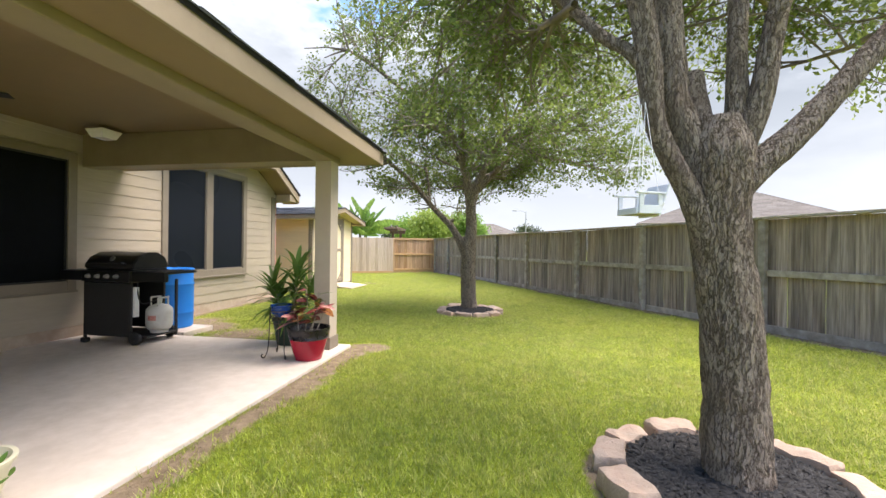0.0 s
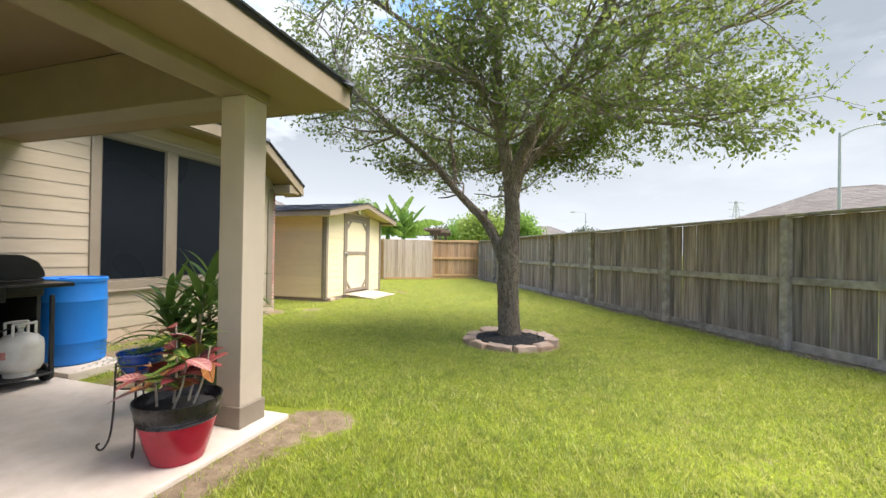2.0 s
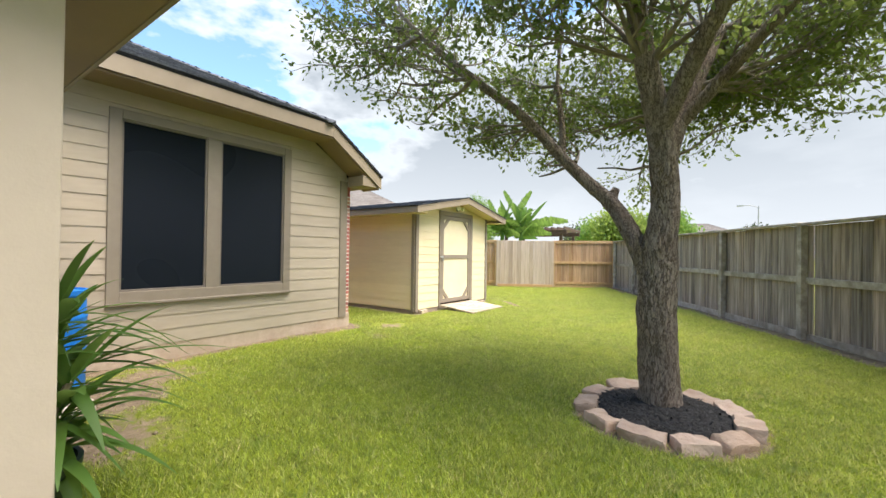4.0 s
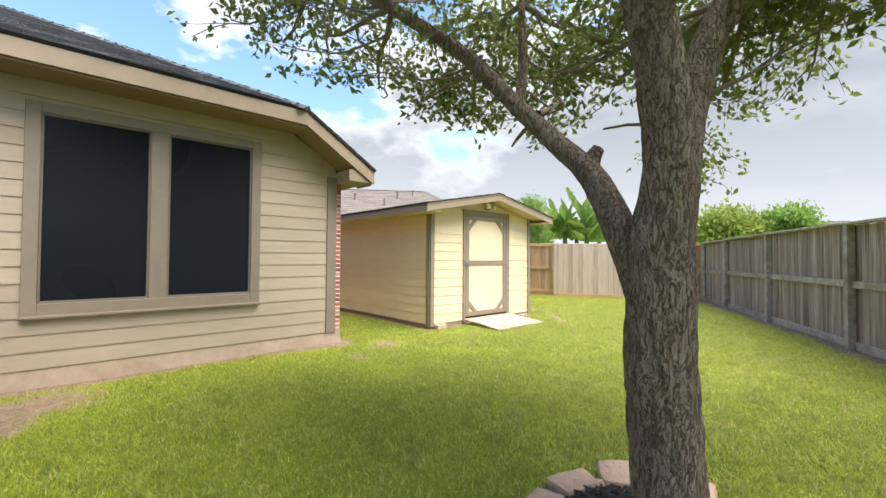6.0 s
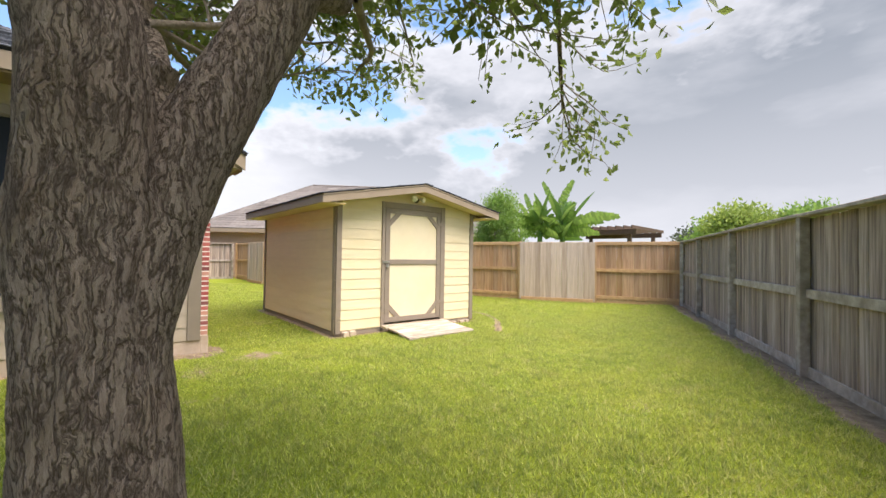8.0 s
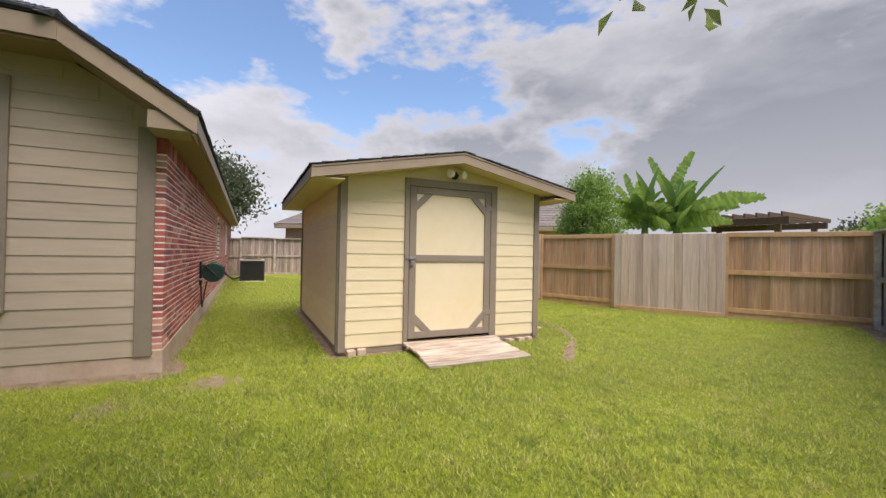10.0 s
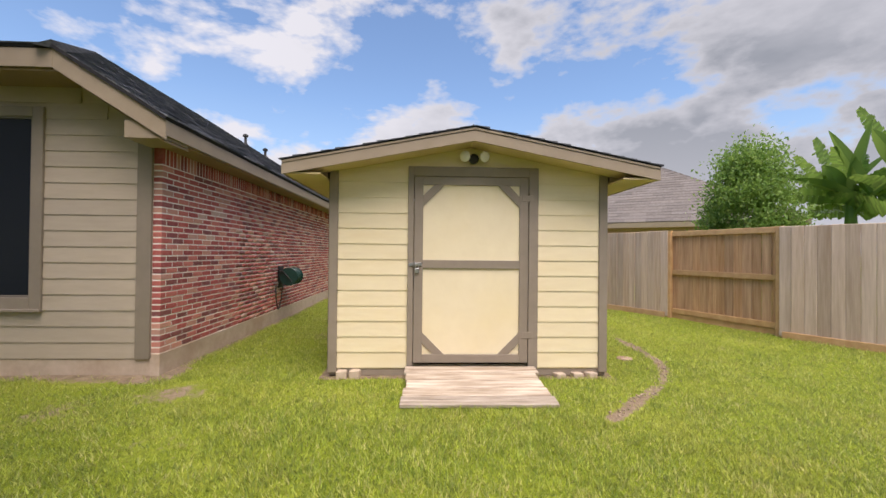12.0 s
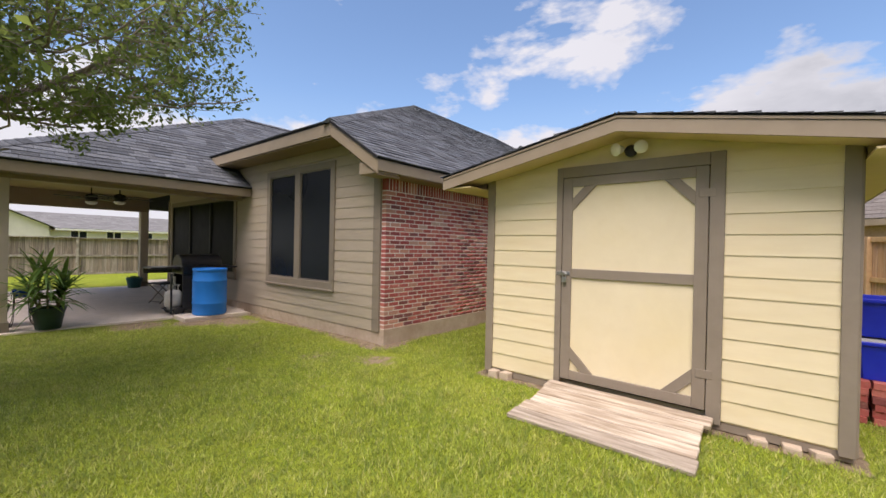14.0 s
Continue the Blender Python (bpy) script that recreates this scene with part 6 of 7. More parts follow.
    band = part("rim", lathe(bmesh.new(), [(0.238, 0.272), (0.245, 0.28), (0.241, 0.29), (0.249, 0.30), (0.246, 0.31), (0.254, 0.32), (0.252, 0.335), (0.262, 0.37), (0.27, 0.398), (0.268, 0.415), (0.256, 0.415), (0.25, 0.38), (0.235, 0.345), (0.01, 0.34)], 48, cap_bottom=False), dark, c, "dark ribbed glazed rim", smooth=40)
    part("soil", lathe(bmesh.new(), [(0.24, 0.343), (0.12, 0.36), (0.01, 0.362)], 24, cap_bottom=False), M["mulch"], c)
    twig = surf("croton_stem", (0.30, 0.25, 0.20), (0.42, 0.36, 0.30), 20, 0.8, 0.2, 60)
    tones = [veined("croton_red", (0.20, 0.02, 0.03), (0.30, 0.05, 0.05), (0.62, 0.20, 0.17)), veined("croton_green", (0.04, 0.12, 0.02), (0.07, 0.17, 0.03), (0.42, 0.45, 0.10)),
             veined("croton_pink", (0.33, 0.10, 0.11), (0.46, 0.20, 0.18), (0.68, 0.40, 0.32)), veined("croton_dark", (0.05, 0.010, 0.015), (0.10, 0.018, 0.022), (0.32, 0.06, 0.06)),
             veined("croton_orange", (0.42, 0.17, 0.06), (0.52, 0.27, 0.09), (0.14, 0.06, 0.03))]
    stems = [((0.03, -0.07, 0.35), (0.16, -0.08, 0.70)), ((-0.05, 0.0, 0.35), (-0.04, 0.0, 0.90)), ((0.0, 0.07, 0.35), (0.08, 0.10, 0.86)), ((-0.10, -0.08, 0.35), (-0.15, -0.10, 0.66)), ((0.08, 0.04, 0.35), (0.20, 0.06, 0.76))]
    for p, q in stems:
        part("stem", tube(bmesh.new(), spline([p, ((p[0] + q[0]) / 2 + 0.02, (p[1] + q[1]) / 2, (p[2] + q[2]) / 2), q], 8), [0.009 - 0.0006 * k for k in range(8)], 8), twig, c, smooth=60)
    for k in range(46):
        p, q = stems[k % 5]
        t = rng.uniform(0.35, 1.0)
        b0 = Vector(p).lerp(Vector(q), t)
        a = rng.uniform(0, 2 * math.pi)
        e = rng.uniform(-0.25, 0.85)
        L = rng.uniform(0.18, 0.28)
        tip = b0 + Vector((math.cos(a) * math.cos(e), math.sin(a) * math.cos(e), math.sin(e))) * L
        mi = rng.choice((0, 0, 1, 2, 3, 3, 4, 0, 1))
        part("leaf", leaf_blade(bmesh.new(), b0, tip, rng.uniform(0.034, 0.050), rng.uniform(0.05, 0.35), 0.22, 10, 0.85, rng.uniform(-0.6, 0.6), True), tones[mi], c, smooth=60)
    part("leaf", leaf_blade(bmesh.new(), (0.16, -0.07, 0.70), (0.42, -0.14, 0.70), 0.06, 0.12, 0.2, 10, 0.85, 0.0, True), tones[2], c, "broad pink-veined leaf", smooth=60)

    # large strap-leaved plant in a dark green pot
    g = thing("strap_leaf_plant", -2.85, 4.90, SLAB, label="large strap-leaved plant in a dark green pot by the post", category="potted plant")
    part("pot", pot_mesh(0.15, 0.21, 0.34), M["green_pot"], g, smooth=45)
    cane = surf("cane", (0.20, 0.17, 0.10), (0.30, 0.26, 0.16), 20, 0.8, 0.2, 60)
    for cx, cy, ch, lean in ((-0.09, -0.05, 0.62, -0.10), (0.08, -0.07, 0.78, 0.06), (0.02, 0.10, 0.92, 0.02), (-0.08, 0.08, 0.48, -0.14), (0.11, 0.06, 0.55, 0.13)):
        part("cane", tube(bmesh.new(), [(cx, cy, 0.28), (cx + lean * 0.5, cy, 0.28 + ch * 0.45), (cx + lean, cy + lean * 0.4, 0.28 + ch * 0.8)], 0.014, 8), cane, g, smooth=60)
        for k in range(30):
            a, t = k * 2.4 + rng.uniform(-0.3, 0.3), 0.2 + 0.8 * k / 29
            e = rng.uniform(0.1, 0.65) + 0.75 * t * t
            L = rng.uniform(0.42, 0.66)
            b0 = Vector((cx + lean * t, cy + lean * 0.4 * t, 0.28 + ch * 0.8 * t))
            h = b0 + Vector((math.cos(a) * math.cos(e), math.sin(a) * math.cos(e), math.sin(e))) * L
            part("leaf", leaf_blade(bmesh.new(), b0, h, rng.uniform(0.020, 0.034), rng.uniform(0.35, 0.95) * (1.1 - 0.6 * t), 0.3, 10, 0.7), M["strap_leaf"], g, smooth=70)

    for k in range(10):
        a, L = rng.uniform(0.5, 1.9), rng.uniform(0.55, 0.85)
        b0 = Vector((0.06, 0.05, rng.uniform(0.65, 1.0)))
        part("leaf", leaf_blade(bmesh.new(), b0, b0 + Vector((0.75 * math.cos(a), math.sin(a), rng.uniform(0.1, 0.6))) * L, rng.uniform(0.016, 0.026), rng.uniform(0.3, 0.8), 0.3, 10, 0.7), M["strap_leaf"], g, smooth=70)

    # cream bowl with a small green plant near the slab's edge
    w = thing("cream_planter", -2.42, 1.42, SLAB, label="cream ceramic planter with leaf relief and low greenery", category="potted plant")
    cream = surf("cream_glaze", (0.62, 0.58, 0.42), (0.68, 0.64, 0.48), 7, 0.4, 0.06, 40)
    part("pot", pot_mesh(0.11, 0.185, 0.27, 0.012), cream, w, smooth=50)
    for k in range(5):
        a = radians(-60 + k * 34)
        r = 0.166
        q = Vector((r * math.cos(a), r * math.sin(a), 0.17))
        part("relief_leaf", leaf_blade(bmesh.new(), q, q + Vector((-0.07 * math.sin(a), 0.07 * math.cos(a), 0.015)), 0.012, 0.0, 0.1, 6, 0.9), M["strap_leaf"], w)
    bm = bmesh.new()
    for k in range(70):
        a, r = rng.uniform(0, 2 * math.pi), rng.uniform(0, 0.13)
        q = Vector((r * math.cos(a), r * math.sin(a), 0.215))
        b = rng.uniform(0, 2 * math.pi)
        leaf_blade(bm, q, q + Vector((0.05 * math.cos(b), 0.05 * math.sin(b), rng.uniform(0.01, 0.06))), 0.014, 0.1, 0.2, 5, 0.9)
    part("greenery", bm, M["fern_leaf"], w, kind="stuff")
    # small teal pot beside the far post
    t = thing("teal_planter", -5.42, -1.28, SLAB, label="small dark teal planter with low greenery", category="potted plant")
    part("pot", pot_mesh(0.15, 0.21, 0.30), surf("teal_glaze", (0.01, 0.07, 0.075), (0.015, 0.10, 0.10), 8, 0.4, 0.05, 40), t, smooth=45)
    bm = bmesh.new()
    for k in range(60):
        a, r = rng.uniform(0, 2 * math.pi), rng.uniform(0, 0.14)
        q = Vector((r * math.cos(a), r * math.sin(a), 0.25))
        b = rng.uniform(0, 2 * math.pi)
        leaf_blade(bm, q, q + Vector((0.08 * math.cos(b), 0.08 * math.sin(b), rng.uniform(0.03, 0.16))), 0.016, 0.2, 0.2, 5, 0.9)
    part("greenery", bm, M["fern_leaf"], t, kind="stuff")


build_plants()


def build_porch_fittings():
    # lamp on the porch ceiling
    l = thing("ceiling_light", -5.12, 4.36, 2.80, label="square frosted ceiling light with pointed base", category="ceiling light")
    brass = surf("aged_brass", (0.30, 0.22, 0.10), (0.38, 0.28, 0.14), 20, 0.4, 0.05, 100, metallic=0.8)
    part("stem", lathe(bmesh.new(), [(0.05, 0.0), (0.05, -0.015), (0.012, -0.02), (0.012, -0.06)], 18), brass, l, smooth=40)
    bm = bmesh.new()
    lathe(bm, [(0.10, -0.165), (0.125, -0.16), (0.185, -0.065), (0.18, -0.06), (0.01, -0.06)], 4, pose(0, 0, 0, 0, 0, 45))
    part("shade", bm, M["lamp_glass"], l)
    # two ceiling fans
    for x, y, turn in ((-3.92, 1.5, 10), (-4.32, 2.1, 40)):
        f = thing("ceiling_fan", x, y, 2.80, turn, label="dark brown ceiling fan with a light bowl", category="ceiling fan", group="porch fans")
        d = M["black_matte"]
        part("canopy", lathe(bmesh.new(), [(0.065, 0.0), (0.065, -0.02), (0.03, -0.06)], 20), d, f, smooth=40)
        part("rod", lathe(bmesh.new(), [(0.013, -0.05), (0.013, -0.30)], 12), d, f)
        part("motor", lathe(bmesh.new(), [(0.03, -0.28), (0.10, -0.30), (0.12, -0.34), (0.12, -0.40), (0.09, -0.43), (0.05, -0.44)], 28), d, f, smooth=40)
        part("light_bowl", lathe(bmesh.new(), [(0.05, -0.44), (0.115, -0.455), (0.11, -0.49), (0.07, -0.52), (0.01, -0.53)], 28), M["lamp_glass"], f, smooth=50)
        for k in range(5):
            a = k * 72
            ob = part("blade", boxed((0.20, -0.065, -0.375), (0.66, 0.075, -0.367), 0.003, pose(0, 0, 0, 0, 0, a)), M["black_matte"], f)
            part("blade_arm", boxed((0.10, -0.02, -0.385), (0.24, 0.02, -0.377), 0.002, pose(0, 0, 0, 0, 0, a)), d, f)
    # folding camp stool with crossed legs
    c = thing("folding_stool", -5.0, 2.85, SLAB, 20, label="folding camp stool with black seat and crossed wooden legs", category="stool")
    part("seat", boxed((-0.22, -0.20, 0.44), (0.22, 0.20, 0.475), 0.012, seg=2), M["black_matte"], c)
    for y in (-0.17, 0.17):
        for s in (-1, 1):
            part("leg", tube(bmesh.new(), [(s * 0.22, y + s * 0.012, 0.01), (-s * 0.2, y + s * 0.012, 0.44)], 0.013, 8), M["trim"], c)
    for x in (-0.2, 0.2):
        part("stretcher", tube(bmesh.new(), [(x, -0.17, 0.05), (x, 0.17, 0.05)], 0.009, 8), M["trim"], c)


build_porch_fittings()


def build_swing():
    """A small white hanging bench, as for birds, tied to the first tree's low limb."""
    s = thing("hanging_bench", 0.60, 2.08, 1.465, -68, label="small white painted wooden bench swing hung from a limb", category="swing")
    s.scale = (0.8, 0.8, 0.8)
    W, D = 0.088, 0.072
    paint = surf("bench_paint", (0.66, 0.69, 0.72), (0.72, 0.75, 0.78), 12, 0.5, 0.1, 80, stain=(0.52, 0.54, 0.53), stain_scale=6)
    part("seat", boxed((-W, -D, 0.0), (W, D, 0.012), 0.002), surf("seat_board", (0.40, 0.37, 0.29), (0.50, 0.46, 0.37), 14, 0.7, 0.2, 80), s)
    part("front_rail", boxed((-W, -D - 0.012, -0.002), (W, -D, 0.035), 0.002), paint, s)
    part("back", boxed((-W, D - 0.010, 0.012), (W, D + 0.004, 0.215), 0.003, pose(0, 0.0, 0, -20, 0, 0)), paint, s)
    for x in (-W - 0.012, W):
        part("side", boxed((x, -D, 0.0), (x + 0.012, D, 0.05), 0.002), paint, s)
        part("arm_post", boxed((x, -D, 0.05), (x + 0.012, -D + 0.03, 0.115), 0.002), paint, s)
        part("arm_post", boxed((x, D - 0.02, 0.05), (x + 0.012, D + 0.01, 0.115), 0.002), paint, s)
        part("armrest", boxed((x - 0.008, -D - 0.02, 0.115), (x + 0.02, D + 0.03, 0.127), 0.002), paint, s)
    for x in (-W, W):
        for y in (-D + 0.02, D - 0.01):
            part("cord", tube(bmesh.new(), [(x, y, 0.12), (-0.146 + x * 0.2, 0.14, 0.735)], 0.0022, 5), M["white_paint"], s)


build_swing()

# ---- things by the side wall and the shed ----


def build_reel():
    r = thing("hose_reel", -9.42, WY, 0.62, label="dark green wall hose reel on the brick wall", category="hose reel")
    dg = surf("reel_green", (0.006, 0.035, 0.028), (0.012, 0.055, 0.045), 14, 0.4, 0.05, 60)
    part("bracket", boxed((-0.13, 0.004, 0.02), (0.13, 0.03, 0.44), 0.006), M["black_matte"], r)
    for x in (-0.17, 0.16):
        part("flange", lathe(bmesh.new(), [(0.02, -0.008), (0.165, -0.008), (0.175, 0.0), (0.165, 0.010), (0.02, 0.010)], 32, pose(x, 0.22, 0.24, 0, 90, 0)), dg, r, smooth=40)
    part("drum", lathe(bmesh.new(), [(0.07, -0.16), (0.07, 0.16)], 24, pose(0, 0.22, 0.24, 0, 90, 0)), dg, r)
    for k in range(7):
        x = -0.13 + k * 0.043
        rr = 0.135 - 0.01 * (k % 2)
        part("hose_turn", tube(bmesh.new(), [(x + 0.006 * math.sin(a), 0.22 + rr * math.cos(a), 0.24 + rr * math.sin(a)) for a in [2 * math.pi * i / 28 for i in range(29)]], 0.019, 8), dg, r, smooth=60)
    part("arm", tube(bmesh.new(), [(-0.14, 0.02, 0.36), (-0.20, 0.12, 0.34), (-0.19, 0.22, 0.24)], 0.014, 8), M["black_matte"], r)
    part("arm", tube(bmesh.new(), [(0.14, 0.02, 0.36), (0.20, 0.12, 0.34), (0.19, 0.22, 0.24)], 0.014, 8), M["black_matte"], r)
    part("crank", tube(bmesh.new(), [(0.18, 0.22, 0.24), (0.215, 0.22, 0.24), (0.215, 0.30, 0.16), (0.27, 0.30, 0.16)], 0.011, 8), M["black_matte"], r)
    part("leader_hose", tube(bmesh.new(), spline([(0.12, 0.16, 0.16), (0.20, 0.12, 0.02), (0.16, 0.08, -0.22), (0.28, 0.07, -0.36), (0.36, 0.06, -0.10), (0.34, 0.05, 0.10)], 30), 0.011, 8), M["black_matte"], r, smooth=60)
    part("tap", lathe(bmesh.new(), [(0.014, 0.0), (0.014, 0.06), (0.02, 0.065), (0.02, 0.09)], 12, pose(0.34, 0.0, 0.13, -90, 0, 0)), M["steel"], r, "brass garden tap")


build_reel()


def build_ac():
    a = thing("air_conditioner", -17.75, 10.35, 0.06, label="dark grey outdoor air conditioning unit on a pad", category="air conditioner")
    part("pad", boxed((-0.48, -0.48, -0.06), (0.48, 0.48, 0.06), 0.01), M["concrete"], a)
    core = surf("ac_fins", (0.012, 0.012, 0.013), (0.03, 0.03, 0.03), 40, 0.6, 0.1, 100)
    tan = surf("ac_paint", (0.33, 0.32, 0.30), (0.38, 0.37, 0.34), 10, 0.5, 0.05, 60)
    part("coil", boxed((-0.36, -0.36, 0.06), (0.36, 0.36, 0.78), 0.01), core, a)
    for sx in (-1, 1):
        for sy in (-1, 1):
            part("corner_post", boxed((sx * 0.38 - 0.035, sy * 0.38 - 0.035, 0.06), (sx * 0.38 + 0.035, sy * 0.38 + 0.035, 0.80), 0.006), core, a)
    part("top", boxed((-0.42, -0.42, 0.80), (0.42, 0.42, 0.85), 0.015, seg=2), tan, a)
    part("fan_grille", lathe(bmesh.new(), [(0.30, 0.851), (0.30, 0.875), (0.05, 0.885)], 28), M["black_matte"], a, smooth=40)
    for k in range(12):
        z = 0.10 + k * 0.057
        part("louvre", boxed((0.362, -0.34, z), (0.378, 0.34, z + 0.012)), core, a)
        part("louvre", boxed((-0.34, 0.362, z), (0.34, 0.378, z + 0.012)), core, a)
    part("refrigerant_line", tube(bmesh.new(), spline([(0.15, -0.40, 0.2), (0.3, -0.62, 0.15), (0.35, -0.88, 0.35), (0.35, -0.92, 0.6)], 20), 0.03, 10), M["black_matte"], a, smooth=60)


build_ac()


def build_bins():
    red = M["brick"]
    bm = boxed((-0.10, -0.046, 0.0), (0.10, 0.046, 0.06), 0.003)
    me = mesh_from("loose_brick", bm, red)
    rng = random.Random(4)
    k = 0
    for layer in range(6):
        for i in range(3):
            for j in range(3):
                ob = new("loose_brick", me)
                ob.matrix_basis = pose(-7.42 + i * 0.208 + rng.uniform(-0.012, 0.012), 14.40 + j * 0.115 + rng.uniform(-0.01, 0.01), 0.0 + layer * 0.0615, 0, 0, rng.uniform(-3, 3))
                tagged(ob, "loose red brick in a low stack", "brick", "brick stack")
    top = 6 * 0.0615

    def storage_bin(z, turn, label):
        b = thing("storage_bin", -7.22, 14.515, z, turn, label=label, category="storage bin", group="stacked bins")
        bm = bmesh.new()
        def ring(w, d, zz):
            return [bm.verts.new(p) for p in ((-w, -d, zz), (w, -d, zz), (w, d, zz), (-w, d, zz))]
        rs = [ring(0.235, 0.145, 0.0), ring(0.275, 0.175, 0.325), ring(0.262, 0.163, 0.325), ring(0.225, 0.135, 0.015)]
        for p, q in zip(rs, rs[1:]):
            for i in range(4):
                bm.faces.new((p[i], p[(i + 1) % 4], q[(i + 1) % 4], q[i]))
        bm.faces.new(list(reversed(rs[0])))
        bm.faces.new(rs[3])
        bmesh.ops.recalc_face_normals(bm, faces=bm.faces)
        bmesh.ops.bevel(bm, geom=[e for e in bm.edges if abs(e.verts[0].co.z - e.verts[1].co.z) > 0.2], offset=0.03, segments=3, affect="EDGES")
        part("tub", bm, M["bin_plastic"], b, smooth=45)
        for lo, hi in (((-0.295, -0.195, 0.30), (0.295, -0.172, 0.335)), ((-0.295, 0.172, 0.30), (0.295, 0.195, 0.335)), ((-0.295, -0.172, 0.30), (-0.272, 0.172, 0.335)), ((0.272, -0.172, 0.30), (0.295, 0.172, 0.335))):
            part("rim", boxed(lo, hi, 0.006), M["bin_plastic"], b)
        return b

    storage_bin(top + 0.002, 4, "deep blue plastic bin with papers, on bricks")
    l = thing("paper_stack", -7.22, 14.515, top + 0.30, label="pale papers lying in the lower bin", category="papers")
    part("sheets", boxed((-0.22, -0.13, 0.0), (0.22, 0.13, 0.055), 0.004), M["white_paint"], l)
    storage_bin(top + 0.375, -3, "deep blue plastic bin on top of another")
    p = thing("stepping_stone", -6.55, 14.82, 0.0, label="flat tan stepping stone in the grass", category="stepping stone")
    part("stone", lathe(bmesh.new(), [(0.09, 0.0), (0.10, 0.006), (0.09, 0.016), (0.02, 0.02)], 11), M["stone"], p, smooth=50)
    for x, y, tu in ((-5.78, 11.36, 5), (-5.80, 11.50, -8), (-5.80, 13.72, 12), (-5.81, 13.92, 0), (-5.83, 14.08, 20)):
        q = thing("concrete_block", x, y, -0.03, tu, label="rough broken concrete block under the shed", category="block", group="shed blocks")
        h = 0.11 if y < 12 else 0.075
        bm = boxed((-0.05, -0.055, 0), (0.05, 0.055, h), 0.012, seg=2)
        for v in bm.verts:
            v.co += Vector((noise.noise(v.co * 20 + Vector((x, y, 0))), noise.noise(v.co * 22), noise.noise(v.co * 18))) * 0.01
        part("block", bm, M["foundation"], q)


build_bins()

# ---- beyond the fences ----


def build_banana():
    rng = random.Random(12)
    leaves = [((-8.07, 2.3), (-7.45, 3.5), 0.15, 0.0, "w"), ((-7.05, 2.5), (-6.35, 3.42), 0.15, 0.0, "w"), ((-7.15, 2.45), (-5.4, 2.95), 0.17, 0.22, "t"), ((-7.6, 2.9), (-6.85, 3.85), 0.14, 0.05, "t"),
              ((-7.55, 2.9), (-8.1, 3.98), 0.13, 0.06, "t"), ((-8.2, 2.5), (-8.75, 3.62), 0.14, 0.05, "t"), ((-8.2, 2.4), (-9.15, 3.05), 0.15, 0.12, "t"), ((-7.4, 2.4), (-6.2, 2.75), 0.15, 0.2, "t"),
              ((-7.9, 2.3), (-8.5, 2.9), 0.13, 0.15, "w"), ((-7.2, 2.2), (-7.7, 3.0), 0.12, 0.1, "w"), ((-7.7, 2.3), (-7.9, 3.45), 0.10, 0.0, "w"), ((-8.1, 2.1), (-9.0, 2.6), 0.14, 0.15, "w"), ((-8.0, 2.0), (-7.3, 2.7), 0.14, 0.1, "w"), ((-7.3, 2.0), (-6.6, 2.6), 0.14, 0.1, "w"), ((-7.4, 2.0), (-7.0, 2.9), 0.13, 0.0, "w"), ((-8.1, 2.2), (-8.4, 3.2), 0.13, 0.05, "t"), ((-7.3, 2.1), (-6.1, 2.35), 0.15, 0.2, "t"), ((-7.35, 2.2), (-8.0, 2.8), 0.13, 0.1, "t"), ((-8.0, 2.1), (-8.8, 2.3), 0.15, 0.2, "t"), ((-7.4, 2.6), (-7.2, 3.4), 0.11, 0.0, "w")]
    plants = {}
    for k, (bx, bz) in enumerate(((-8.05, 2.4), (-7.35, 2.5))):
        b = thing("banana_plant", bx, 19.5 + 0.25 * k, 0.1, label="banana plant with broad torn leaves behind the fence", category="banana plant", group="banana plants")
        part("stem", lathe(bmesh.new(), [(0.13, 0.0), (0.11, 0.8), (0.085, 1.8), (0.05, 2.5)], 18), M["banana"], b, smooth=60)
        plants[k] = (b, Vector((bx, 19.5 + 0.25 * k, 0.1)))
    for k in range(30):
        x0, z0 = rng.choice((-8.05, -7.35)) + rng.uniform(-0.12, 0.12), rng.uniform(1.9, 2.6)
        a, L = rng.uniform(-0.15, 3.3), rng.uniform(0.7, 1.25)
        leaves.append(((x0, z0), (x0 + L * math.cos(a), z0 + 0.9 * L * max(0.1, math.sin(a))), rng.uniform(0.12, 0.18), rng.uniform(0.05, 0.3), rng.choice("wt")))
    for (x0, z0), (x1, z1), w, droop, kind in leaves:
        k = 0 if x0 < -7.65 else 1
        b, o = plants[k]
        base, tip = Vector((x0, o.y, z0)) - o, Vector((x1, o.y + rng.uniform(-0.7, 0.5), z1)) - o
        if kind == "w":
            bm = leaf_blade(bmesh.new(), base, tip, w, droop, 0.35, 12, 0.9, 0.6)
        else:
            # torn blade: strips hanging from the rib
            bm = bmesh.new()
            d = tip - base
            n = 26
            side = d.cross(Vector((0, 1, 0.3))).normalized()
            for i in range(2, n):
                t = i / n
                p = base + d * t + Vector((0, 0, -droop * d.length * t * t))
                q = p + d / n * 0.93
                ww = w * math.sin(math.pi * (0.1 + 0.85 * t)) ** 0.6
                for s in (-1, 1):
                    j = rng.uniform(0.75, 1.1)
                    e = side * s * ww * j + Vector((0, 0, -0.05 * ww * 4 * rng.random()))
                    a = [bm.verts.new(v) for v in (p, q, q + e + d * 0.015, p + e + d * 0.01)]
                    bm.faces.new(a)
        part("leaf", bm, M["banana"], b)


build_banana()


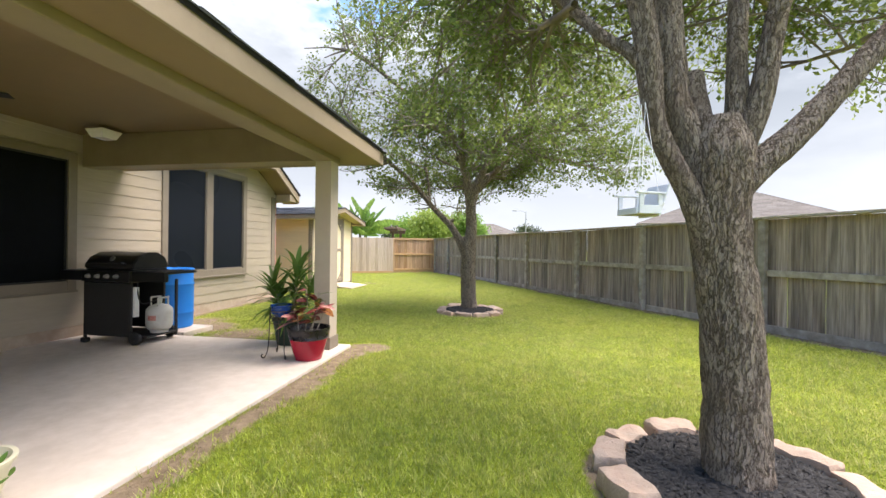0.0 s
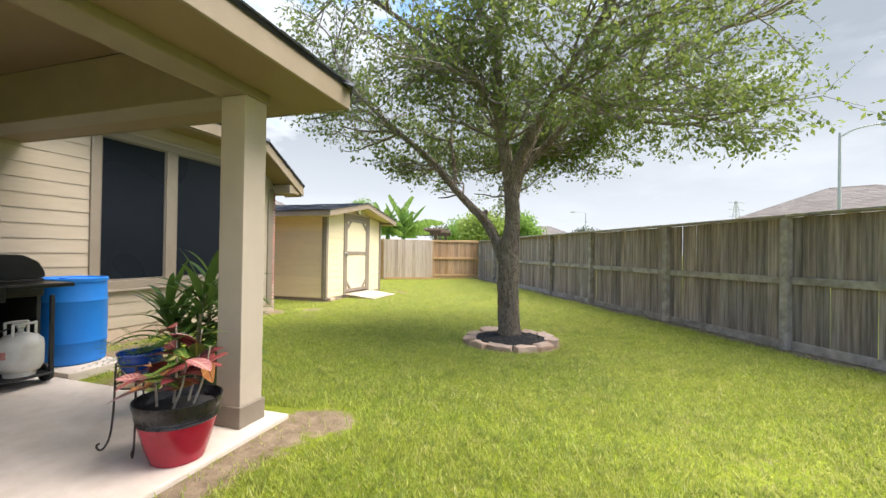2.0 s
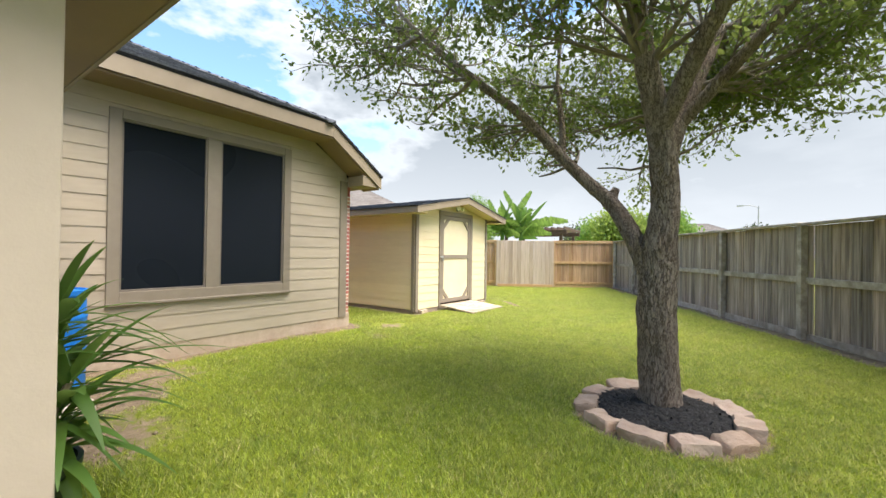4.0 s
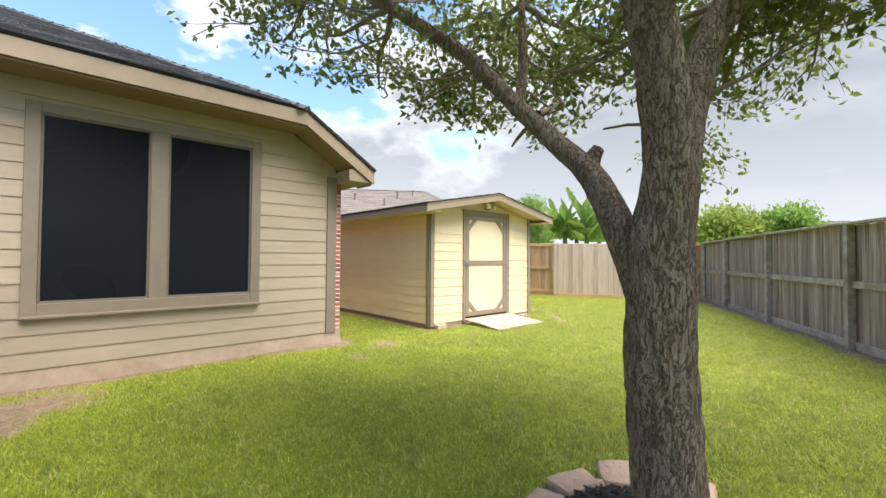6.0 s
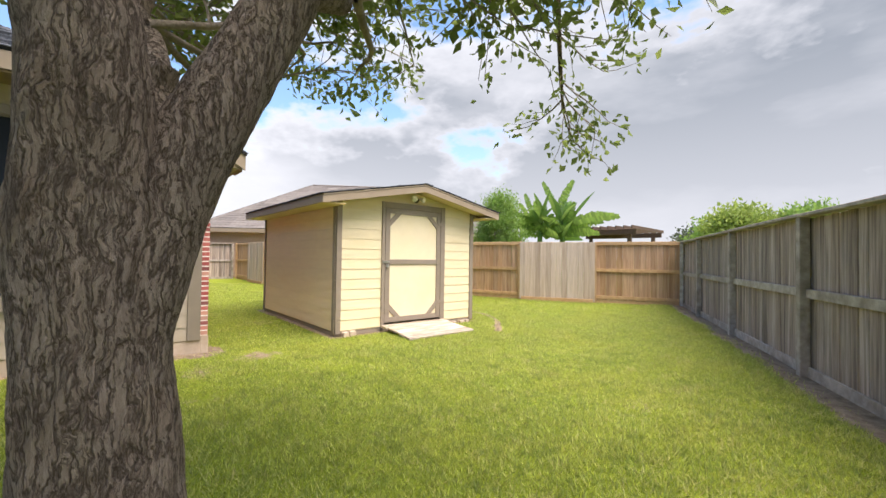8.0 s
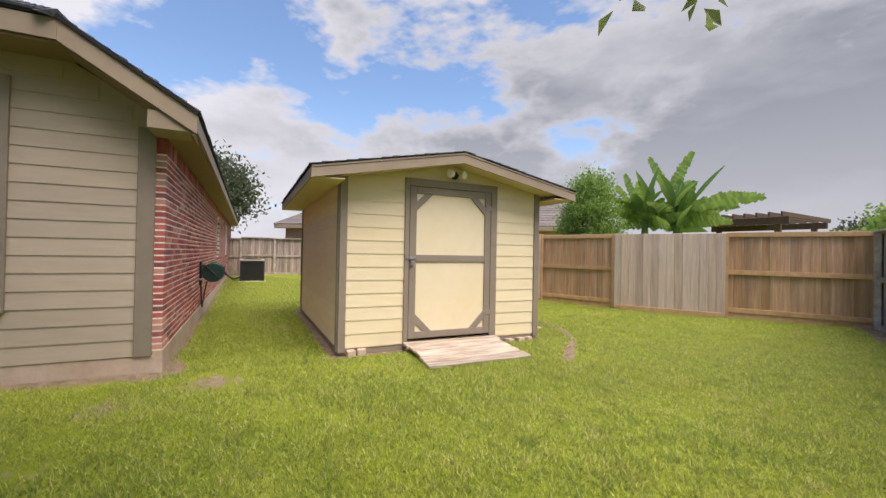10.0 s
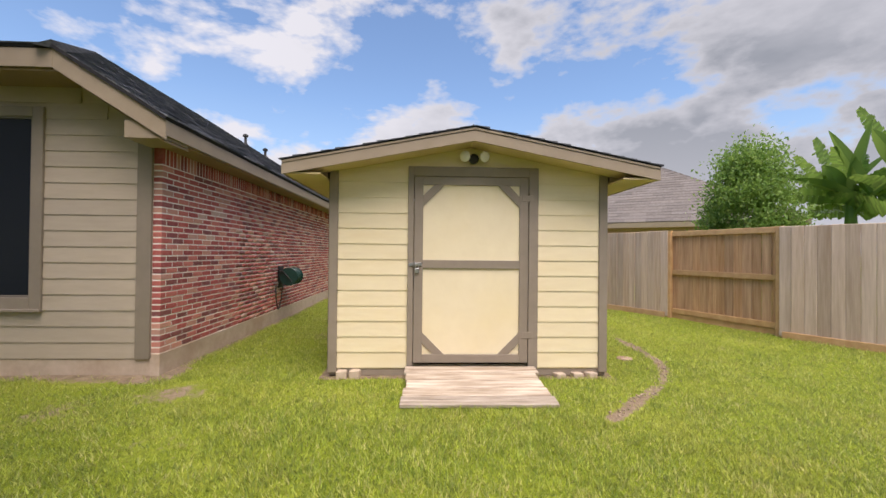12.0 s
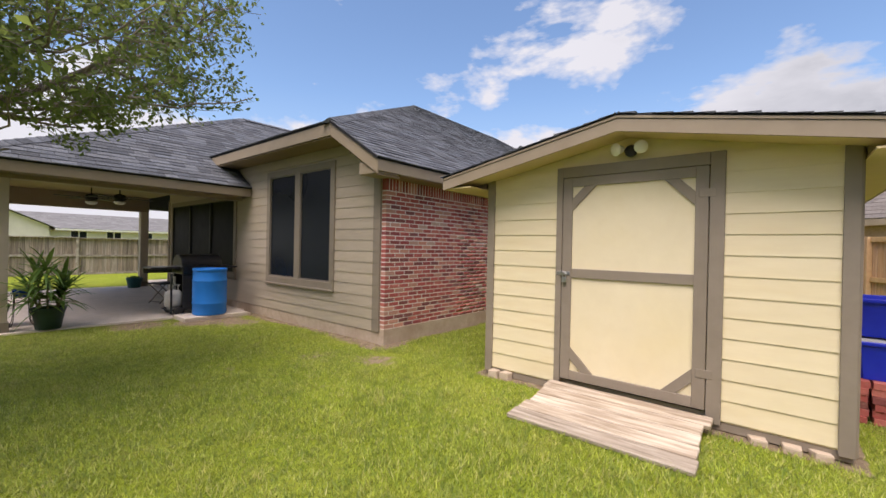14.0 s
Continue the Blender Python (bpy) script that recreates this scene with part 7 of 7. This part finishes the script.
def leafy(name, x, y, z0, top, radius, count, size, material, label, seed, stems=5, trunk=0.06, squash=1.0):
    """A bush or far tree: stems and an uneven crown of leaves in clumps."""
    rng = np.random.default_rng(seed)
    t = thing(name, x, y, z0, label=label, category="tree" if "tree" in name else "bush")
    H = top - z0
    bm = bmesh.new()
    centres = []
    for i in range(stems):
        a = 2 * math.pi * i / stems + rng.uniform(-0.4, 0.4)
        e = Vector((math.cos(a) * radius * 0.55, math.sin(a) * radius * 0.55, H * rng.uniform(0.6, 0.85)))
        tube(bm, spline([(0, 0, 0), (e.x * 0.25, e.y * 0.25, H * 0.35), e], 8), [trunk * (1 - 0.1 * k) for k in range(8)], 7)
    part("trunk", bm, M["limb"], t, smooth=60)
    n = max(14, int(count / 160))
    for i in range(n):
        u = rng.normal(0, 1, 3)
        u /= np.linalg.norm(u)
        r = rng.uniform(0.35, 1.0) ** 0.5
        centres.append((u[0] * radius * r * 0.85, u[1] * radius * r * 0.85, H * (0.62 + 0.36 * squash * u[2] * r)))
    C = np.array(centres)
    D = C / (np.linalg.norm(C, axis=1)[:, None] + 1e-6)
    v, f = leaf_cloud(C, D, max(1, count // n), radius * 0.17, size, rng, 0.1)
    arrays("crown", v, f, material, t, kind="stuff")
    return t


leafy("bush", -8.75, 18.3, 0.1, 3.5, 0.80, 24000, 0.065, M["bush_leaf"], "dense bright green bush behind the cedar fence", 2, trunk=0.03)
leafy("far_tree", -9.6, 48.0, 0.0, 5.6, 2.7, 9000, 0.34, M["far_leaf"], "rounded yellow-green tree beyond the fence", 3, trunk=0.16)
leafy("far_tree", -5.6, 49.5, 0.0, 5.5, 2.4, 8000, 0.34, M["bush_leaf"], "rounded green tree beyond the fence", 4, trunk=0.15)
leafy("far_tree", -36.5, 7.2, 0.0, 8.6, 3.6, 12000, 0.32, M["dark_leaf"], "grey-green tree beyond the side fence", 5, trunk=0.16)
leafy("far_tree", -15.5, 66.0, 0.0, 6.6, 3.6, 4000, 0.42, M["bush_leaf"], "distant green tree on the horizon", 6, trunk=0.2)
leafy("far_tree", -20.0, 74.0, 0.0, 6.6, 4.2, 4000, 0.46, M["dark_leaf"], "distant grey-green tree on the horizon", 7, trunk=0.2)
leafy("far_tree", 3.5, 88.0, 0.0, 6.0, 3.5, 3000, 0.5, M["dark_leaf"], "distant grey-green tree on the horizon", 8, trunk=0.2)
leafy("far_tree", -31.0, 31.0, 0.0, 5.5, 3.0, 4000, 0.36, M["bush_leaf"], "green tree behind the neighbouring roof", 9, trunk=0.16)


def build_palms():
    rng = random.Random(6)
    for x, y, z in ((-13.6, 16.9, 2.0), (-14.9, 17.6, 2.05)):
        p = thing("fan_palm", x, y, 0.1, label="low fan palm showing over the cedar fence", category="palm", group="fan palms")
        part("trunk", lathe(bmesh.new(), [(0.12, 0), (0.10, 1.2), (0.06, z - 0.4)], 12), M["limb"], p, smooth=60)
        for k in range(9):
            a = rng.uniform(0, 2 * math.pi)
            c = Vector((0.30 * math.cos(a), 0.30 * math.sin(a), z - 0.35 + rng.uniform(-0.1, 0.15)))
            bm = bmesh.new()
            tube(bm, [(0, 0, z - 0.55), c], 0.01, 5)
            for j in range(13):
                b = a + (j - 6) * 0.2
                leaf_blade(bm, c, c + Vector((0.42 * math.cos(b), 0.42 * math.sin(b), 0.16 - 0.03 * abs(j - 6))), 0.018, 0.15, 0.4, 5, 0.8)
            part("frond", bm, M["bush_leaf"], p)


build_palms()


def neighbour(name, x, y, turn, L, W, eave, ridge, wall_m, roof_m, label, gable=False, windows=0, hip_in=None, over=0.4):
    """A house beyond the fence: walls, a hip or gable roof with courses, windows."""
    h = thing(name, x, y, 0.0, turn, label=label, category="house")
    w = bmesh.new()
    t = 0.2
    for lo, hi in (((-L, -W, 0), (L, -W + t, eave)), ((-L, W - t, 0), (L, W, eave)), ((-L, -W + t, 0), (-L + t, W - t, eave)), ((L - t, -W + t, 0), (L, W - t, eave))):
        box(w, lo, hi)
    if gable:
        for xx in (-L, L - t):
            prism(w, [(xx, -W, eave), (xx, W, eave), (xx, 0, ridge - 0.12)], (t, 0, 0))
    part("wall", w, wall_m, h)
    e = L + over
    s = W + over
    r = (e if gable else (hip_in if hip_in is not None else max(0.3, L - W)))
    ez = eave - (ridge - eave) / W * over * 0.6
    roof_plane(h, [(-e, -s, ez), (e, -s, ez), (r, 0, ridge), (-r, 0, ridge)], 41, roof_m, roof_m, 0.28, 0.7)
    roof_plane(h, [(e, s, ez), (-e, s, ez), (-r, 0, ridge), (r, 0, ridge)], 42, roof_m, roof_m, 0.28, 0.7)
    if not gable:
        roof_plane(h, [(e, -s, ez), (e, s, ez), (r, 0, ridge)], 43, roof_m, roof_m, 0.28, 0.7)
        roof_plane(h, [(-e, s, ez), (-e, -s, ez), (-r, 0, ridge)], 44, roof_m, roof_m, 0.28, 0.7)
        for a, b in (((e, -s, ez), (r, 0, ridge)), ((e, s, ez), (r, 0, ridge)), ((-e, -s, ez), (-r, 0, ridge)), ((-e, s, ez), (-r, 0, ridge))):
            hip_cap(h, a, b, roof_m, 0.16, 0.4)
    hip_cap(h, (-r, 0, ridge), (r, 0, ridge), roof_m, 0.16, 0.4)
    for sy in (-1, 1):
        part("fascia", boxed((-e, sy * s - (0.03 if sy > 0 else 0), ez - 0.20), (e, sy * s + (0 if sy > 0 else 0.03), ez - 0.02)), M["white_paint"] if gable else M["fascia"], h)
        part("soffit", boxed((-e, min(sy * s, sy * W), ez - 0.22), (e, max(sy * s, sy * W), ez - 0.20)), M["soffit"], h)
    for i in range(windows):
        xx = -L * 0.75 + (2 * L * 0.75) * i / max(1, windows - 1)
        wd = part("window", boxed((xx - 0.6, W, eave - 1.35), (xx + 0.6, W + 0.03, eave - 0.35)), M["dark_glass"], h)
        part("frame", boxed((xx - 0.7, W + 0.002, eave - 0.35), (xx + 0.7, W + 0.05, eave - 0.25)), M["white_paint"], wd)
        part("frame", boxed((xx - 0.7, W + 0.002, eave - 1.45), (xx + 0.7, W + 0.05, eave - 1.35)), M["white_paint"], wd)
        for q in (xx - 0.7, xx - 0.05, xx + 0.6):
            part("frame", boxed((q, W + 0.002, eave - 1.35), (q + 0.1, W + 0.05, eave - 0.35)), M["white_paint"], wd)
    return h


pale = surf("pale_wall", (0.62, 0.60, 0.55), (0.68, 0.66, 0.61), 2, 0.8, 0.1, 20)
tanw = surf("tan_brick_wall", (0.36, 0.24, 0.18), (0.46, 0.33, 0.25), 14, 0.85, 0.2, 40)
grey_roof = surf("light_grey_shingle", (0.17, 0.17, 0.17), (0.24, 0.24, 0.24), 10, 0.95, 0.4, 60, vary=0.14, island=True, spec=0.2)
n1 = neighbour("neighbour_house", -22.9, 21.0, 56.0, 7.6, 5.0, 2.75, 5.75, tanw, M["n_shingle"], "tan brick house with a brown hip roof behind the fence", hip_in=3.2)
for vx, vy, hh in ((1.4, -1.3, 0.45), (-1.2, -1.6, 0.40), (0.6, -2.2, 0.35), (2.4, -0.8, 0.35)):
    zz = 5.75 - (3.0 / 5.0) * abs(vy)
    pp = thing("roof_vent", 0, 0, 0, label="small roof vent pipe on the brown roof", category="roof vent")
    pp.matrix_basis = pose(-22.9, 21.0, 0, 0, 0, 56.0) @ pose(vx, vy, zz - 0.03)
    part("pipe", lathe(bmesh.new(), [(0.12, 0.0), (0.05, 0.06), (0.05, hh), (0.08, hh), (0.08, hh + 0.07)], 10), M["n_shingle"], pp, smooth=40)
neighbour("neighbour_house", 18.6, 37.6, -28.0, 6.2, 5.2, 3.7, 6.25, tanw, M["n_shingle"], "house with a grey-brown hip roof beyond the old fence", hip_in=1.2)
neighbour("neighbour_house", -3.6, 63.0, 10.0, 5.0, 4.2, 3.2, 5.25, tanw, M["n_shingle"], "distant house with a brown hip roof", hip_in=0.8)
neighbour("neighbour_house", -14.5, -46.0, 0.0, 9.5, 4.5, 2.65, 4.25, pale, grey_roof, "long pale house with a light grey gable roof", gable=True, windows=6)
neighbour("neighbour_house", -4.6, -45.0, 90.0, 5.5, 3.2, 2.7, 4.35, pale, grey_roof, "pale gable wing of the neighbouring house", gable=True)


def build_pergola():
    p = thing("pergola", -8.7, 25.2, 0.1, 6, label="dark timber patio cover with a pale canopy", category="pergola")
    dk = surf("dark_timber", (0.06, 0.035, 0.028), (0.10, 0.06, 0.045), 8, 0.7, 0.2, 40)
    for x in (-1.4, 1.4):
        for y in (-1.4, 1.4):
            part("post", boxed((x - 0.07, y - 0.07, 0), (x + 0.07, y + 0.07, 2.2), 0.006), dk, p)
    for y in (-1.5, 1.5):
        part("beam", boxed((-1.7, y - 0.05, 2.2), (1.7, y + 0.05, 2.4), 0.006), dk, p)
    for k in range(12):
        x = -1.65 + k * 0.30
        part("rafter", boxed((x - 0.025, -1.9, 2.4), (x + 0.025, 1.9, 2.53), 0.004), dk, p)
    part("canopy", boxed((-1.6, -1.6, 2.53), (0.2, 1.7, 2.57), 0.004), M["white_paint"], p)


build_pergola()


def street_lamp(x, y, h, turn):
    s = thing("street_lamp", x, y, 0.1, turn, label="tall grey steel street lamp with a curved arm", category="street lamp", group="street lamps")
    gm = M["galv"]
    part("pole", lathe(bmesh.new(), [(0.12, 0), (0.10, 0.4), (0.06, h - 0.4), (0.05, h)], 14), gm, s, smooth=50)
    part("arm", tube(bmesh.new(), spline([(0, 0, h - 0.25), (0.5, 0, h + 0.05), (1.1, 0, h + 0.15), (1.6, 0, h + 0.15)], 14), 0.035, 8), gm, s, smooth=60)
    part("lamp_head", boxed((1.45, -0.15, h + 0.06), (2.15, 0.15, h + 0.2), 0.05, seg=2), gm, s)


M["galv"] = surf("galvanised", (0.32, 0.33, 0.34), (0.40, 0.41, 0.42), 12, 0.5, 0.05, 60, metallic=0.3)
street_lamp(13.3, 28.6, 7.7, -28)
street_lamp(2.2, 66.7, 7.4, 180)


def build_pylon():
    x, y, h = 79.0, 239.0, 29.0
    p = thing("pylon", x, y, 0.0, 30, label="distant steel lattice power pylon", category="pylon")
    bm = bmesh.new()
    def w(z):
        return 2.6 * (1 - z / h) + 0.35
    levels = [0, 5, 10, 14, 17.5, 20.5, 23, 25, 27, 29]
    for a, b in zip(levels, levels[1:]):
        for sx, sy in ((1, 1), (1, -1), (-1, 1), (-1, -1)):
            tube(bm, [(sx * w(a), sy * w(a), a), (sx * w(b), sy * w(b), b)], 0.12, 4)
        for s in (-1, 1):
            tube(bm, [(-w(a), s * w(a), a), (w(b), s * w(b), b)], 0.07, 4)
            tube(bm, [(w(a), s * w(a), a), (-w(b), s * w(b), b)], 0.07, 4)
            tube(bm, [(s * w(a), -w(a), a), (s * w(b), w(b), b)], 0.07, 4)
    part("mast", bm, M["galv"], p)
    for z in (21, 24.5, 28):
        part("cross_arm", tube(bmesh.new(), [(-5, 0, z), (0, 0, z + 0.6), (5, 0, z)], 0.14, 4), M["galv"], p)


build_pylon()

# ---- turf and loose bits on the ground ----


def on_lawn(x, y):
    d1 = -((x - FENCE_A.x) * FENCE_N.x + (y - FENCE_A.y) * FENCE_N.y)
    back = y - 0.53 * x - 21.4
    ok = (d1 > 0.10) & (back < 0.1) & ~((x < -2.04) & (y < 5.18)) & ~((x < -5.9) & (y < 9.44))
    ok &= ~((x > -9.9) & (x < -5.82) & (y > 11.18) & (y < 14.28)) & ~((x > -5.85) & (x < -4.92) & (y > 12.06) & (y < 13.40))
    for tx, ty, r in ((1.20, 2.44, 0.66), (-0.83, 8.30, 0.61)):
        ok &= np.hypot(x - tx, y - ty) > r
    return ok


def hash_noise(x, y, scale, seed):
    """Smooth value noise on a grid."""
    g = np.random.default_rng(seed).uniform(0, 1, (128, 128))
    u, v = x * scale + 500.0, y * scale + 500.0
    i, j = np.floor(u).astype(int), np.floor(v).astype(int)
    a, b = u - i, v - j
    a, b = a * a * (3 - 2 * a), b * b * (3 - 2 * b)
    i0, j0, i1, j1 = i % 128, j % 128, (i + 1) % 128, (j + 1) % 128
    return (g[i0, j0] * (1 - a) + g[i1, j0] * a) * (1 - b) + (g[i0, j1] * (1 - a) + g[i1, j1] * a) * b


def build_turf():
    rng = np.random.default_rng(17)
    # denser near the middle of the yard where one walks, thinner towards the fences
    n = 4600000
    x, y = rng.uniform(-22.0, 6.5, n), rng.uniform(-2.0, 20.2, n)
    line = ((0.3, 0.5), (0.0, 4.0), (-0.3, 7.0), (0.2, 9.0), (-1.0, 11.0), (-2.2, 13.6))
    d = np.full(n, 1e9)
    for (ax, ay), (bx, by) in zip(line, line[1:]):
        t = np.clip(((x - ax) * (bx - ax) + (y - ay) * (by - ay)) / ((bx - ax) ** 2 + (by - ay) ** 2), 0, 1)
        d = np.minimum(d, np.hypot(x - ax - t * (bx - ax), y - ay - t * (by - ay)))
    keep = (rng.uniform(0, 1, n) < 0.20 + 0.80 / (1 + (d / 4.0) ** 3)) & on_lawn(x, y)
    x, y = x[keep], y[keep]
    bare = bare_soil(x, y)
    patch = hash_noise(x, y, 2.3, 5)
    keep = rng.uniform(0, 1, len(x)) > np.clip((bare + 0.5 * (patch - 0.5) - 0.25) * 2.4, 0, 0.97)
    x, y = x[keep], y[keep]
    h = np.full(len(x), 0.044)
    n = len(x)
    clump = hash_noise(x, y, 3.1, 8) * 0.5 + hash_noise(x, y, 0.9, 9) * 0.35 + hash_noise(x, y, 12.0, 10) * 0.45
    h = h * 0.80 * (0.30 + 1.15 * clump) * rng.uniform(0.5, 1.4, n)
    z = ground_z(x, y) - 0.004
    a = rng.uniform(0, 2 * np.pi, n)
    lean = rng.uniform(0.2, 1.25, n) * h
    w = rng.uniform(0.0028, 0.0056, n)
    dx, dy = np.cos(a), np.sin(a)
    b = a + rng.uniform(-0.9, 0.9, n) + np.pi / 2
    sx, sy = np.cos(b) * w, np.sin(b) * w
    P = np.stack([x, y, z], 1)
    S = np.stack([sx, sy, np.zeros(n)], 1)
    tip = P + np.stack([dx * lean, dy * lean, h], 1)
    v = np.stack([P - S, P + S, tip], 1).reshape(-1, 3)
    f = np.arange(3 * n).reshape(-1, 3)
    tagged(arrays("grass", v, f, M["grass"]), "bright yellow-green mown grass blades", "grass", kind="stuff")


build_turf()


def build_pebbles():
    """Crumbs of soil, gravel and dry leaves where the ground is bare."""
    rng = np.random.default_rng(23)
    n = 26000
    x, y = rng.uniform(-9, 3.5, n), rng.uniform(0, 17, n)
    keep = on_lawn(x, y) & (rng.uniform(0, 1, n) < np.clip(bare_soil(x, y) - 0.35, 0, 1) * 1.2)
    x, y = x[keep], y[keep]
    s = rng.uniform(0.003, 0.011, len(x)) * np.where(rng.uniform(0, 1, len(x)) > 0.96, 2.4, 1)
    # broken stone in the rut
    rut = np.array(RUT)
    k = rng.integers(0, len(rut) - 1, 150)
    t = rng.uniform(0, 1, 150)[:, None]
    q = rut[k] * (1 - t) + rut[k + 1] * t + rng.normal(0, 0.06, (150, 2))
    x, y = np.concatenate([x, q[:, 0]]), np.concatenate([y, q[:, 1]])
    s = np.concatenate([s, rng.uniform(0.006, 0.018, 150)])
    n = len(x)
    z = ground_z(x, y) + s * 0.3
    C = np.stack([x, y, z], 1)
    dirs = np.array([(1, 0, 0), (-0.5, 0.87, 0), (-0.5, -0.87, 0), (0, 0, 0.75), (0, 0, -0.75)])
    v = C[:, None] + dirs[None] * s[:, None, None] * rng.uniform(0.7, 1.3, (n, 5, 1))
    i = 5 * np.arange(n)[:, None]
    f = np.concatenate([i + np.array([t]) for t in ((0, 1, 3), (1, 2, 3), (2, 0, 3), (1, 0, 4), (2, 1, 4), (0, 2, 4))])
    m = surf("gravel", (0.20, 0.145, 0.10), (0.42, 0.33, 0.24), 20, 0.9, 0.2, 80, vary=0.3, island=True)
    tagged(arrays("gravel", v.reshape(-1, 3), f, m), "crumbs of soil and gravel on bare ground", "gravel", kind="stuff")


build_pebbles()
